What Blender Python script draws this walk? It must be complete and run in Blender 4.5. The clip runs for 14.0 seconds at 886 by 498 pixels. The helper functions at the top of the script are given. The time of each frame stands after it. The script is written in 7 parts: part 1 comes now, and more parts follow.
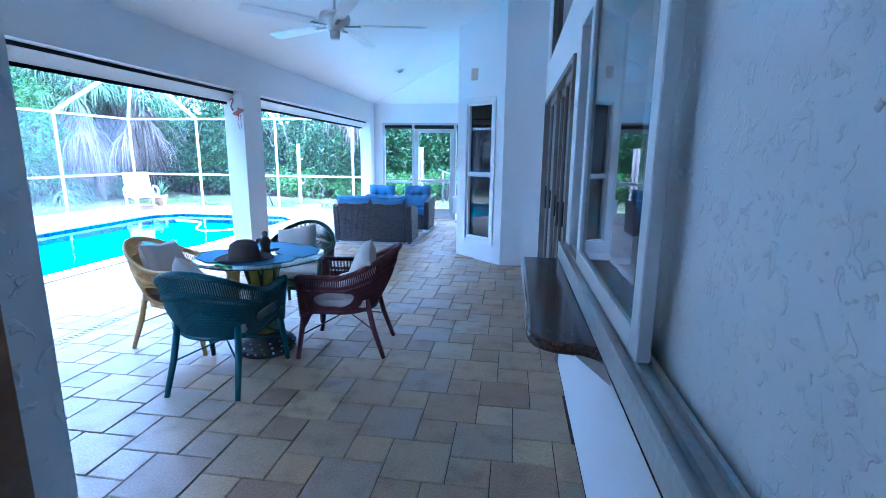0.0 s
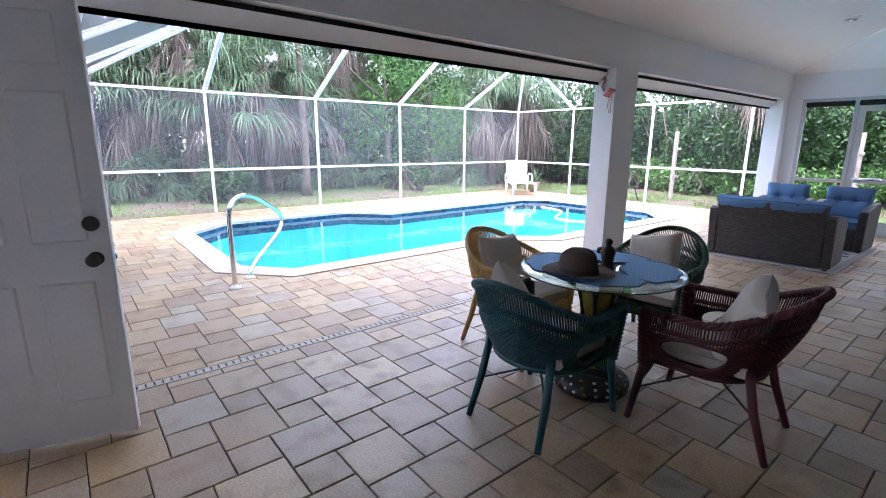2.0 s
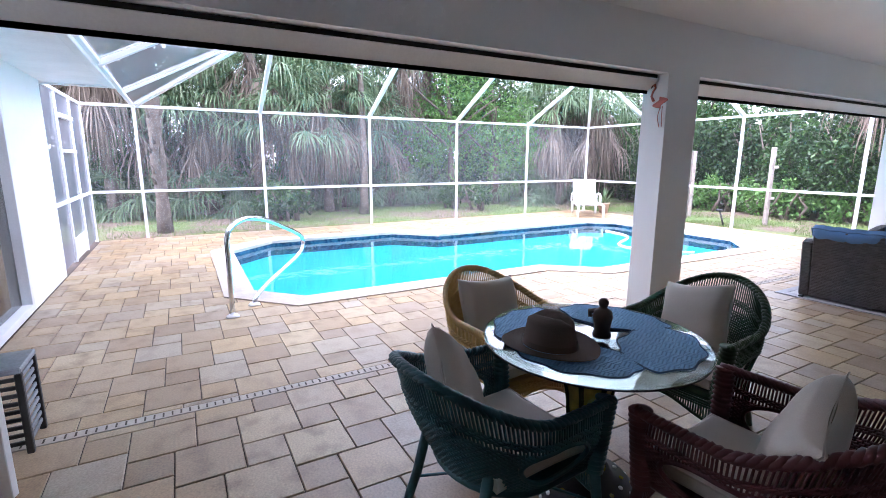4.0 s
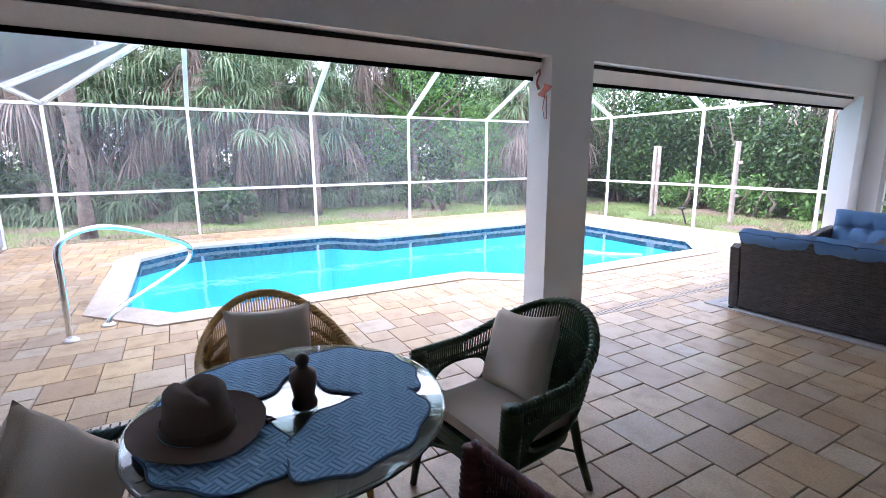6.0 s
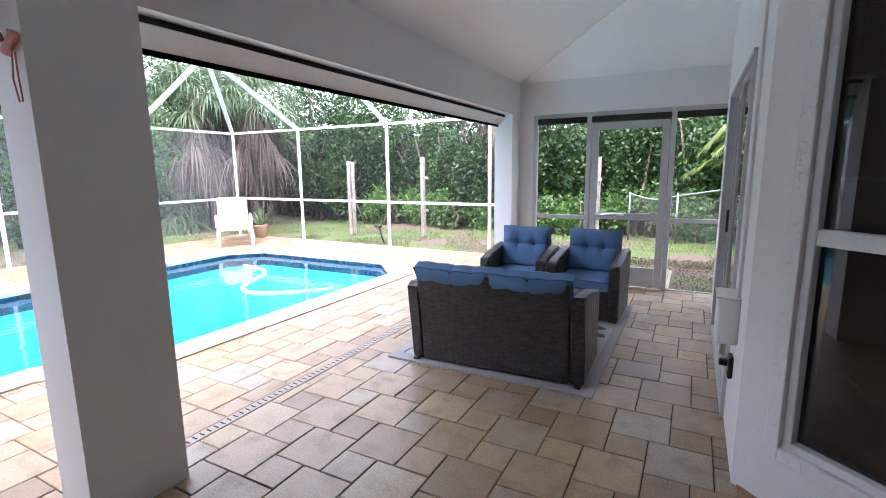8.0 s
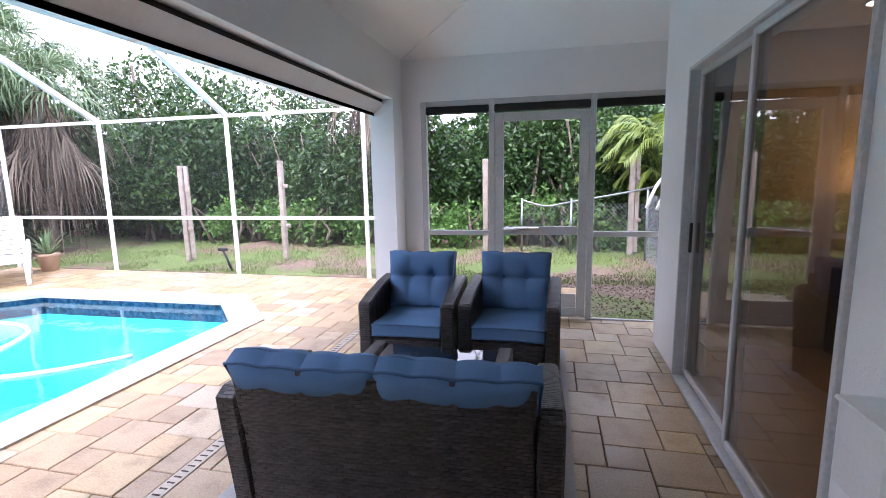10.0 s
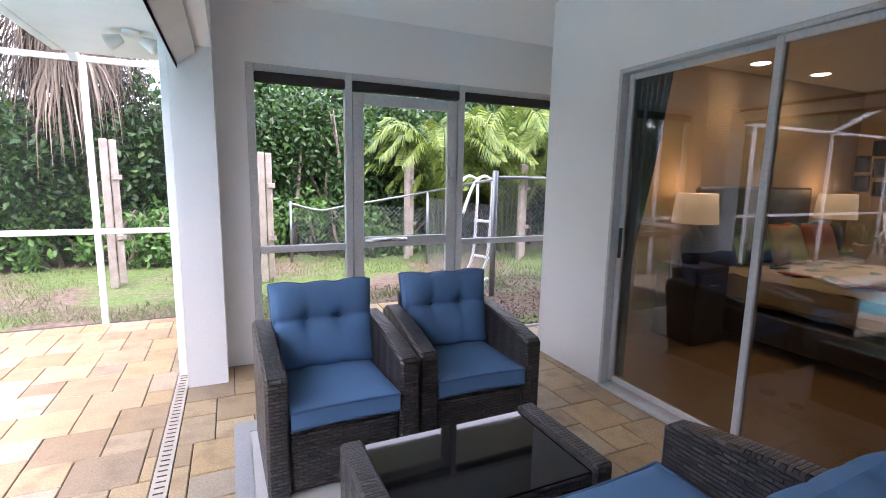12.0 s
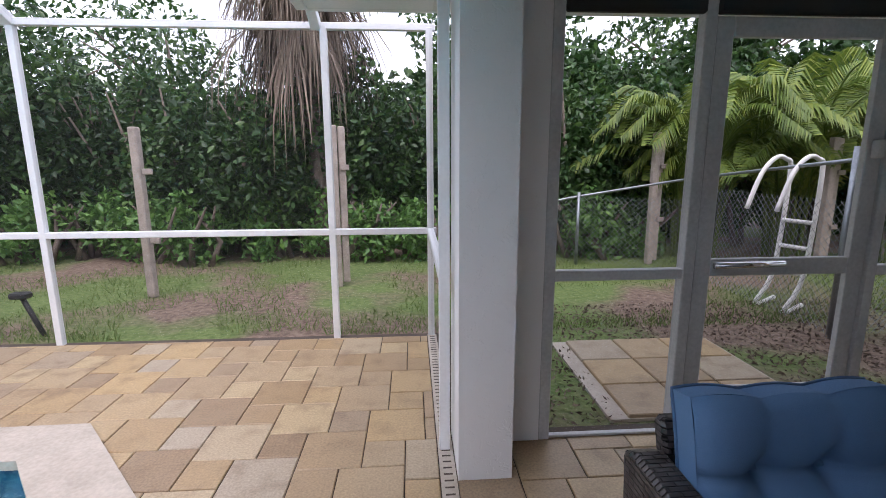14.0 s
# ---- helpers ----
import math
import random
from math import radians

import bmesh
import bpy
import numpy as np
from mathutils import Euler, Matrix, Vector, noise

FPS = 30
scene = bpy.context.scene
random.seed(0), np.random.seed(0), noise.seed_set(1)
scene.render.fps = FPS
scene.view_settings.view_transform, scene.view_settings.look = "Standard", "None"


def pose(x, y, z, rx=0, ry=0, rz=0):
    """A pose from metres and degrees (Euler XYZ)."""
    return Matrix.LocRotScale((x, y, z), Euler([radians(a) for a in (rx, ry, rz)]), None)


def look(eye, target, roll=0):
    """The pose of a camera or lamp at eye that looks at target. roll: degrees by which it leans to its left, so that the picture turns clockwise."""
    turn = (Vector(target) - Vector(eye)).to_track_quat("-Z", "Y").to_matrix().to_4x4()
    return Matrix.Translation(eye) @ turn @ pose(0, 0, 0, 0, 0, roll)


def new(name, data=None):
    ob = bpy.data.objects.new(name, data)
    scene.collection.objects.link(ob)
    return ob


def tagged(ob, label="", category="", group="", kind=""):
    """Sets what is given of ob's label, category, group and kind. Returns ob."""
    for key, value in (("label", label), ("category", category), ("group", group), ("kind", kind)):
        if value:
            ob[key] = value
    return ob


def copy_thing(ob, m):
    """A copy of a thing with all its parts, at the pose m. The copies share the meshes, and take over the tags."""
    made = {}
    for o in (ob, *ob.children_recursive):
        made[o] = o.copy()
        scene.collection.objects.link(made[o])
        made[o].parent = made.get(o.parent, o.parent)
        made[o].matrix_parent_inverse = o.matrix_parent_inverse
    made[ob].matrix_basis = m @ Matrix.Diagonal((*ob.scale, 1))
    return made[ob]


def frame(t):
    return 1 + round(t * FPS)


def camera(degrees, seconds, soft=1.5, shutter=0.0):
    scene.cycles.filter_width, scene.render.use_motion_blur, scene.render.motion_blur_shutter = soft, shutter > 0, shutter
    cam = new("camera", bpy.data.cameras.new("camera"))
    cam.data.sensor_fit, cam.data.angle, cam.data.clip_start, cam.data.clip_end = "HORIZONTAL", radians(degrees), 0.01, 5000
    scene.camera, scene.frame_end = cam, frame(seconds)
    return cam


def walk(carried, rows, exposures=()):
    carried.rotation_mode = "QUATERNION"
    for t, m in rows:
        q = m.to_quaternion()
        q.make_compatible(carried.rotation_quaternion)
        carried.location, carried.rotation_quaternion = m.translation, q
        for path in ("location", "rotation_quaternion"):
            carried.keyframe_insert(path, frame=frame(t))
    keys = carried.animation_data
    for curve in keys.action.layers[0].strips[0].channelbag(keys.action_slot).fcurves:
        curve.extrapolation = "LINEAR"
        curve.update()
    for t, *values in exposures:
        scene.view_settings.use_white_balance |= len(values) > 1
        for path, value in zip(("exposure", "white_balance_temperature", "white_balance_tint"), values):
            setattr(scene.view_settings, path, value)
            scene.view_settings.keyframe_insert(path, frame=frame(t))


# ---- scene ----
cam = camera(86.6, 14.0, 0.85)
EXPOSURES = [(0.0, 3.86, 3930, 14), (0.5, 3.54, 4650, 24), (1.0, 3.12, 5070, 26), (1.5, 2.92, 5470, 26), (3.0, 2.87, 5670, 26), (6.5, 2.8, 5830, 26), (8.5, 2.69, 5990, 26), (11.0, 2.38, 5990, 28), (12.0, 2.65, 6170, 26), (13.0, 2.5, 6170, 26), (13.5, 1.65, 6270, 25), (14.0, 1.1, 6270, 22)]
PATH = [
    (0, (0.006, -0.012, 1.458), (-0.276, 1.929, 1.067), 0.6),
    (0.5, (-0.062, 0.248, 1.466), (-0.467, 2.161, 1.046), 0.1),
    (1, (-0.169, 0.46, 1.43), (-0.843, 2.283, 0.958), -0.6),
    (1.5, (-0.223, 0.724, 1.421), (-1.411, 2.267, 0.968), -0.0),
    (2, (-0.351, 0.802, 1.421), (-1.867, 2.03, 0.98), 0.4),
    (2.5, (-0.45, 0.985, 1.43), (-2.062, 2.101, 1.034), 0.0),
    (3, (-0.445, 1.264, 1.451), (-2.099, 2.323, 1.073), 0.7),
    (3.2, (-0.452, 1.352, 1.452), (-2.102, 2.413, 1.064), 0.8),
    (5.3, (-0.493, 2.431, 1.467), (-2.323, 3.171, 1.146), -0.7),
    (5.5, (-0.455, 2.584, 1.468), (-2.269, 3.359, 1.134), -0.3),
    (6, (-0.449, 2.88, 1.464), (-2.159, 3.843, 1.078), -0.3),
    (6.5, (-0.534, 3.235, 1.459), (-2.005, 4.54, 1.093), -0.5),
    (7, (-0.604, 3.632, 1.467), (-1.842, 5.166, 1.126), 0.1),
    (7.5, (-0.838, 4.024, 1.461), (-1.877, 5.701, 1.134), -0.2),
    (8, (-1.047, 4.448, 1.476), (-1.971, 6.191, 1.144), -0.6),
    (8.5, (-1.282, 4.846, 1.49), (-2.069, 6.656, 1.166), -1.1),
    (8.7, (-1.341, 5.016, 1.497), (-2.054, 6.854, 1.16), -1.3),
    (10.8, (-2.156, 6.386, 1.413), (-2.318, 8.372, 1.108), 0.2),
    (11, (-2.34, 6.491, 1.422), (-2.374, 8.483, 1.108), 0.7),
    (11.5, (-2.753, 6.704, 1.403), (-2.362, 8.657, 1.09), 1.7),
    (12, (-3.082, 6.999, 1.402), (-2.261, 8.815, 1.101), 1.1),
    (12.5, (-3.376, 7.352, 1.388), (-2.197, 8.959, 1.08), 1.2),
    (13, (-3.463, 7.681, 1.359), (-2.298, 9.282, 0.979), 0.5),
    (13.5, (-3.422, 8.067, 1.308), (-2.731, 9.925, 0.938), 0.2),
    (14, (-3.577, 8.486, 1.401), (-3.448, 10.464, 1.03), -0.2),
]
walk(cam, [(t, look(eye, target, roll)) for t, eye, target, roll in PATH], EXPOSURES)

# ---- light ----
world = bpy.data.worlds.new("world")
scene.world = world
world.use_nodes = True
wn, wl = world.node_tree.nodes, world.node_tree.links
wn.clear()
w_out, w_bg, w_mix = wn.new("ShaderNodeOutputWorld"), wn.new("ShaderNodeBackground"), wn.new("ShaderNodeMix")
w_sky = wn.new("ShaderNodeTexSky")
w_sky.sky_type, w_sky.sun_disc = "NISHITA", False
w_sky.sun_elevation, w_sky.sun_rotation = radians(58), radians(200)
w_sky.dust_density = 4.0
w_mix.data_type = "RGBA"
w_mix.inputs[0].default_value = 0.72
w_mix.inputs[7].default_value = (7.6, 8.0, 8.6, 1)
w_bg.inputs["Strength"].default_value = 0.15
wl.new(w_sky.outputs[0], w_mix.inputs[6])
wl.new(w_mix.outputs[2], w_bg.inputs["Color"])
wl.new(w_bg.outputs[0], w_out.inputs["Surface"])

sun = new("sun", bpy.data.lights.new("sun", "SUN"))
sun.data.energy, sun.data.angle, sun.data.color = 0.55, radians(25), (1.0, 0.96, 0.9)
sun.matrix_world = look((-6, -10, 22), (-3.0, 2, 0))


# ---- materials ----
def nodes_of(name):
    m = bpy.data.materials.new(name)
    m.use_nodes = True
    t = m.node_tree
    return m, t.nodes, t.links, t.nodes["Principled BSDF"]


def surf(name, c1, c2=None, scale=6.0, rough=0.6, bump=0.0, fine=80.0, metal=0.0, rough_var=0.1, contrast=0.5, coord="Object", bump_scale=None, spec=0.5, trans=0.0):
    """A surface with colour varied at two scales and a fine relief."""
    m, n, l, b = nodes_of(name)
    c2 = c2 or tuple(v * 0.8 for v in c1)
    tc = n.new("ShaderNodeTexCoord")
    big, small, mix, mix2 = n.new("ShaderNodeTexNoise"), n.new("ShaderNodeTexNoise"), n.new("ShaderNodeMix"), n.new("ShaderNodeMix")
    big.inputs["Scale"].default_value, big.inputs["Detail"].default_value = scale, 6
    small.inputs["Scale"].default_value, small.inputs["Detail"].default_value = fine, 4
    ramp = n.new("ShaderNodeMapRange")
    ramp.inputs[1].default_value, ramp.inputs[2].default_value = 0.5 - contrast / 2, 0.5 + contrast / 2
    l.new(tc.outputs[coord], big.inputs["Vector"])
    l.new(tc.outputs[coord], small.inputs["Vector"])
    l.new(big.outputs["Fac"], ramp.inputs[0])
    mix.data_type = mix2.data_type = "RGBA"
    mix.inputs[6].default_value, mix.inputs[7].default_value = (*c1, 1), (*c2, 1)
    l.new(ramp.outputs[0], mix.inputs[0])
    mix2.blend_type = "OVERLAY"
    mix2.inputs[0].default_value = 0.25
    l.new(mix.outputs[2], mix2.inputs[6])
    l.new(small.outputs["Fac"], mix2.inputs[7])
    l.new(mix2.outputs[2], b.inputs["Base Color"])
    rr = n.new("ShaderNodeMapRange")
    rr.inputs[3].default_value, rr.inputs[4].default_value = max(rough - rough_var, 0.02), min(rough + rough_var, 1)
    l.new(big.outputs["Fac"], rr.inputs[0])
    l.new(rr.outputs[0], b.inputs["Roughness"])
    b.inputs["Metallic"].default_value = metal
    b.inputs["Specular IOR Level"].default_value = spec
    if bump:
        bp = n.new("ShaderNodeBump")
        bp.inputs["Strength"].default_value, bp.inputs["Distance"].default_value = bump, 0.004
        if bump_scale:
            extra = n.new("ShaderNodeTexNoise")
            extra.inputs["Scale"].default_value, extra.inputs["Detail"].default_value = bump_scale, 5
            l.new(tc.outputs[coord], extra.inputs["Vector"])
            l.new(extra.outputs["Fac"], bp.inputs["Height"])
        else:
            l.new(small.outputs["Fac"], bp.inputs["Height"])
        l.new(bp.outputs[0], b.inputs["Normal"])
    return m


def stucco(name, c, knock=0.8):
    """Painted skip-trowel stucco: flat patches with ragged worm-like edges."""
    m, n, l, b = nodes_of(name)
    tc = n.new("ShaderNodeNewGeometry")
    a, w, big = n.new("ShaderNodeTexNoise"), n.new("ShaderNodeTexNoise"), n.new("ShaderNodeTexNoise")
    a.inputs["Scale"].default_value, a.inputs["Detail"].default_value, a.inputs["Distortion"].default_value = 30.0, 3, 1.2
    w.inputs["Scale"].default_value, w.inputs["Detail"].default_value = 120.0, 4
    big.inputs["Scale"].default_value, big.inputs["Detail"].default_value = 1.3, 5
    for t in (a, w, big):
        l.new(tc.outputs["Position"], t.inputs["Vector"])
    r = n.new("ShaderNodeMapRange")
    r.inputs[1].default_value, r.inputs[2].default_value = 0.575, 0.635
    l.new(a.outputs["Fac"], r.inputs[0])
    add = n.new("ShaderNodeMath")
    add.operation = "MULTIPLY_ADD"
    add.inputs[1].default_value = 0.12
    l.new(w.outputs["Fac"], add.inputs[0])
    l.new(r.outputs[0], add.inputs[2])
    bp = n.new("ShaderNodeBump")
    bp.inputs["Strength"].default_value, bp.inputs["Distance"].default_value = knock, 0.0045
    l.new(add.outputs[0], bp.inputs["Height"])
    l.new(bp.outputs[0], b.inputs["Normal"])
    mix = n.new("ShaderNodeMix")
    mix.data_type = "RGBA"
    mix.inputs[6].default_value, mix.inputs[7].default_value = (*c, 1), (*(v * 0.9 for v in c), 1)
    l.new(big.outputs["Fac"], mix.inputs[0])
    l.new(mix.outputs[2], b.inputs["Base Color"])
    b.inputs["Roughness"].default_value = 0.62
    return m


def paver_material():
    """Sandstone-toned concrete pavers: one tone a piece, blotches and dark stains across."""
    m, n, l, b = nodes_of("paver")
    info, geo = n.new("ShaderNodeObjectInfo"), n.new("ShaderNodeNewGeometry")
    add, fr = n.new("ShaderNodeMath"), n.new("ShaderNodeMath")
    add.operation, fr.operation = "ADD", "FRACT"
    l.new(info.outputs["Random"], add.inputs[0])
    l.new(geo.outputs["Random Per Island"], add.inputs[1])
    l.new(add.outputs[0], fr.inputs[0])
    ramp = n.new("ShaderNodeValToRGB")
    l.new(fr.outputs[0], ramp.inputs[0])
    stops = [(0.0, (0.31, 0.213, 0.118)), (0.3, (0.36, 0.268, 0.162)), (0.5, (0.41, 0.288, 0.145)), (0.68, (0.265, 0.180, 0.102)), (0.84, (0.36, 0.295, 0.215)), (1.0, (0.43, 0.32, 0.172))]
    while len(ramp.color_ramp.elements) < len(stops):
        ramp.color_ramp.elements.new(0.5)
    for e, (p, c) in zip(ramp.color_ramp.elements, stops):
        e.position, e.color = p, (*c, 1)
    big, mid, fine = (n.new("ShaderNodeTexNoise") for _ in range(3))
    for t, s, d in ((big, 0.9, 4), (mid, 7.0, 8), (fine, 90.0, 4)):
        t.inputs["Scale"].default_value, t.inputs["Detail"].default_value = s, d
        l.new(geo.outputs["Position"], t.inputs["Vector"])
    st = n.new("ShaderNodeMapRange")
    st.inputs[1].default_value, st.inputs[2].default_value, st.inputs[3].default_value, st.inputs[4].default_value = 0.50, 0.72, 0.0, 0.70
    mul = n.new("ShaderNodeMath")
    mul.operation = "MULTIPLY"
    l.new(mid.outputs["Fac"], st.inputs[0])
    gate = n.new("ShaderNodeMapRange")
    gate.inputs[1].default_value, gate.inputs[2].default_value, gate.inputs[3].default_value, gate.inputs[4].default_value = 0.36, 0.62, 0.3, 1.0
    l.new(big.outputs["Fac"], gate.inputs[0])
    l.new(st.outputs[0], mul.inputs[0])
    l.new(gate.outputs[0], mul.inputs[1])
    dark = n.new("ShaderNodeMix")
    dark.data_type = "RGBA"
    dark.inputs[7].default_value = (0.16, 0.105, 0.065, 1)
    l.new(ramp.outputs[0], dark.inputs[6])
    l.new(mul.outputs[0], dark.inputs[0])
    grain = n.new("ShaderNodeMix")
    grain.data_type, grain.blend_type = "RGBA", "OVERLAY"
    grain.inputs[0].default_value = 0.5
    l.new(dark.outputs[2], grain.inputs[6])
    l.new(fine.outputs["Fac"], grain.inputs[7])
    l.new(grain.outputs[2], b.inputs["Base Color"])
    bp = n.new("ShaderNodeBump")
    bp.inputs["Strength"].default_value, bp.inputs["Distance"].default_value = 0.35, 0.004
    l.new(mid.outputs["Fac"], bp.inputs["Height"])
    l.new(bp.outputs[0], b.inputs["Normal"])
    rr = n.new("ShaderNodeMapRange")
    rr.inputs[3].default_value, rr.inputs[4].default_value = 0.26, 0.58
    l.new(mid.outputs["Fac"], rr.inputs[0])
    l.new(rr.outputs[0], b.inputs["Roughness"])
    return m


def leaf_material(name, stops, rough=0.5, trans=0.25):
    m, n, l, b = nodes_of(name)
    geo, ramp, pos = n.new("ShaderNodeNewGeometry"), n.new("ShaderNodeValToRGB"), n.new("ShaderNodeTexNoise")
    pos.inputs["Scale"].default_value = 0.7
    l.new(geo.outputs["Position"], pos.inputs["Vector"])
    mixv = n.new("ShaderNodeMath")
    mixv.operation = "MULTIPLY_ADD"
    mixv.inputs[1].default_value = 0.55
    half = n.new("ShaderNodeMath")
    half.operation = "MULTIPLY"
    half.inputs[1].default_value = 0.5
    l.new(pos.outputs["Fac"], half.inputs[0])
    l.new(geo.outputs["Random Per Island"], mixv.inputs[0])
    l.new(half.outputs[0], mixv.inputs[2])
    l.new(mixv.outputs[0], ramp.inputs[0])
    while len(ramp.color_ramp.elements) < len(stops):
        ramp.color_ramp.elements.new(0.5)
    for e, (p, c) in zip(ramp.color_ramp.elements, stops):
        e.position, e.color = p, (*c, 1)
    l.new(ramp.outputs[0], b.inputs["Base Color"])
    b.inputs["Roughness"].default_value = rough
    if trans:
        tr, mx = n.new("ShaderNodeBsdfTranslucent"), n.new("ShaderNodeMixShader")
        l.new(ramp.outputs[0], tr.inputs["Color"])
        mx.inputs[0].default_value = trans
        l.new(b.outputs[0], mx.inputs[1])
        l.new(tr.outputs[0], mx.inputs[2])
        l.new(mx.outputs[0], n["Material Output"].inputs["Surface"])
    return m


def screen_material(name, cover, c):
    m, n, l, b = nodes_of(name)
    tr, mx = n.new("ShaderNodeBsdfTransparent"), n.new("ShaderNodeMixShader")
    b.inputs["Base Color"].default_value, b.inputs["Roughness"].default_value = (*c, 1), 0.9
    mx.inputs[0].default_value = cover
    l.new(tr.outputs[0], mx.inputs[1])
    l.new(b.outputs[0], mx.inputs[2])
    l.new(mx.outputs[0], n["Material Output"].inputs["Surface"])
    return m


def glass_material(name, tint=(0.9, 0.95, 0.95), ior=1.5, rough=0.0, boost=0.0):
    """Flat clear glass: see-through with a Fresnel gloss."""
    m, n, l, b = nodes_of(name)
    tr, gl, mx, lw = n.new("ShaderNodeBsdfTransparent"), n.new("ShaderNodeBsdfGlossy"), n.new("ShaderNodeMixShader"), n.new("ShaderNodeLayerWeight")
    tr.inputs["Color"].default_value = (*tint, 1)
    gl.inputs["Roughness"].default_value = rough
    lw.inputs["Blend"].default_value = 0.5
    pw, ad = n.new("ShaderNodeMath"), n.new("ShaderNodeMath")
    pw.operation, ad.operation = "POWER", "MULTIPLY_ADD"
    f0 = ((ior - 1) / (ior + 1)) ** 2
    pw.inputs[1].default_value = 5.0
    ad.inputs[1].default_value, ad.inputs[2].default_value = 1 - f0, f0 + boost
    ad.use_clamp = True
    l.new(lw.outputs["Facing"], pw.inputs[0])
    l.new(pw.outputs[0], ad.inputs[0])
    l.new(ad.outputs[0], mx.inputs[0])
    l.new(tr.outputs[0], mx.inputs[1])
    l.new(gl.outputs[0], mx.inputs[2])
    l.new(mx.outputs[0], n["Material Output"].inputs["Surface"])
    return m


def water_material():
    m = glass_material("pool_water", (0.80, 0.98, 1.0), 1.33)
    n, l = m.node_tree.nodes, m.node_tree.links
    geo, nz, bp = n.new("ShaderNodeNewGeometry"), n.new("ShaderNodeTexNoise"), n.new("ShaderNodeBump")
    nz.inputs["Scale"].default_value, nz.inputs["Detail"].default_value = 2.2, 3
    bp.inputs["Strength"].default_value, bp.inputs["Distance"].default_value = 0.12, 0.05
    l.new(geo.outputs["Position"], nz.inputs["Vector"])
    l.new(nz.outputs["Fac"], bp.inputs["Height"])
    for k in n:
        if k.type == "BSDF_GLOSSY":
            l.new(bp.outputs[0], k.inputs["Normal"])
    return m


def weave_material(name, c1, c2, sx=26.0, sy=90.0, rough=0.45, depth=0.006):
    """Flat woven strips, brick-staggered, on any side of a box."""
    m, n, l, b = nodes_of(name)
    tc, geo = n.new("ShaderNodeTexCoord"), n.new("ShaderNodeNewGeometry")
    sep, comb, ax = n.new("ShaderNodeSeparateXYZ"), n.new("ShaderNodeCombineXYZ"), n.new("ShaderNodeMath")
    ax.operation = "ADD"
    l.new(tc.outputs["Object"], sep.inputs[0])
    l.new(sep.outputs[0], ax.inputs[0])
    l.new(sep.outputs[1], ax.inputs[1])
    up = n.new("ShaderNodeSeparateXYZ")
    l.new(geo.outputs["True Normal"], up.inputs[0])
    ab = n.new("ShaderNodeMath")
    ab.operation = "ABSOLUTE"
    l.new(up.outputs[2], ab.inputs[0])
    flat = n.new("ShaderNodeMath")
    flat.operation = "GREATER_THAN"
    flat.inputs[1].default_value = 0.7
    l.new(ab.outputs[0], flat.inputs[0])
    mz = n.new("ShaderNodeMix")
    l.new(flat.outputs[0], mz.inputs[0])
    l.new(sep.outputs[2], mz.inputs[2])
    l.new(sep.outputs[1], mz.inputs[3])
    mxx = n.new("ShaderNodeMix")
    l.new(flat.outputs[0], mxx.inputs[0])
    l.new(ax.outputs[0], mxx.inputs[2])
    l.new(sep.outputs[0], mxx.inputs[3])
    l.new(mxx.outputs[0], comb.inputs[0])
    l.new(mz.outputs[0], comb.inputs[1])
    br = n.new("ShaderNodeTexBrick")
    br.inputs["Scale"].default_value = 1.0
    br.inputs["Brick Width"].default_value, br.inputs["Row Height"].default_value = 1 / sx, 1 / sy
    br.inputs["Mortar Size"].default_value, br.inputs["Mortar Smooth"].default_value = 0.003, 1.0
    br.inputs["Color1"].default_value, br.inputs["Color2"].default_value, br.inputs["Mortar"].default_value = (*c1, 1), (*c2, 1), (0.006, 0.006, 0.007, 1)
    l.new(comb.outputs[0], br.inputs["Vector"])
    l.new(br.outputs["Color"], b.inputs["Base Color"])
    wv = n.new("ShaderNodeMath")
    wv.operation = "SINE"
    ws = n.new("ShaderNodeMath")
    ws.operation = "MULTIPLY"
    ws.inputs[1].default_value = sx * math.pi
    l.new(mxx.outputs[0], ws.inputs[0])
    l.new(ws.outputs[0], wv.inputs[0])
    hh = n.new("ShaderNodeMath")
    hh.operation = "MULTIPLY_ADD"
    hh.inputs[1].default_value = 0.25
    inv = n.new("ShaderNodeMath")
    inv.operation = "SUBTRACT"
    inv.inputs[0].default_value = 1.0
    l.new(br.outputs["Fac"], inv.inputs[1])
    l.new(wv.outputs[0], hh.inputs[0])
    l.new(inv.outputs[0], hh.inputs[2])
    bp = n.new("ShaderNodeBump")
    bp.inputs["Strength"].default_value, bp.inputs["Distance"].default_value = 0.9, depth
    l.new(hh.outputs[0], bp.inputs["Height"])
    l.new(bp.outputs[0], b.inputs["Normal"])
    b.inputs["Roughness"].default_value = rough
    return m


def lamp_material(name, c, strength):
    m, n, l, b = nodes_of(name)
    b.inputs["Base Color"].default_value = (0.8, 0.75, 0.65, 1)
    b.inputs["Emission Color"].default_value, b.inputs["Emission Strength"].default_value = (*c, 1), strength
    return m


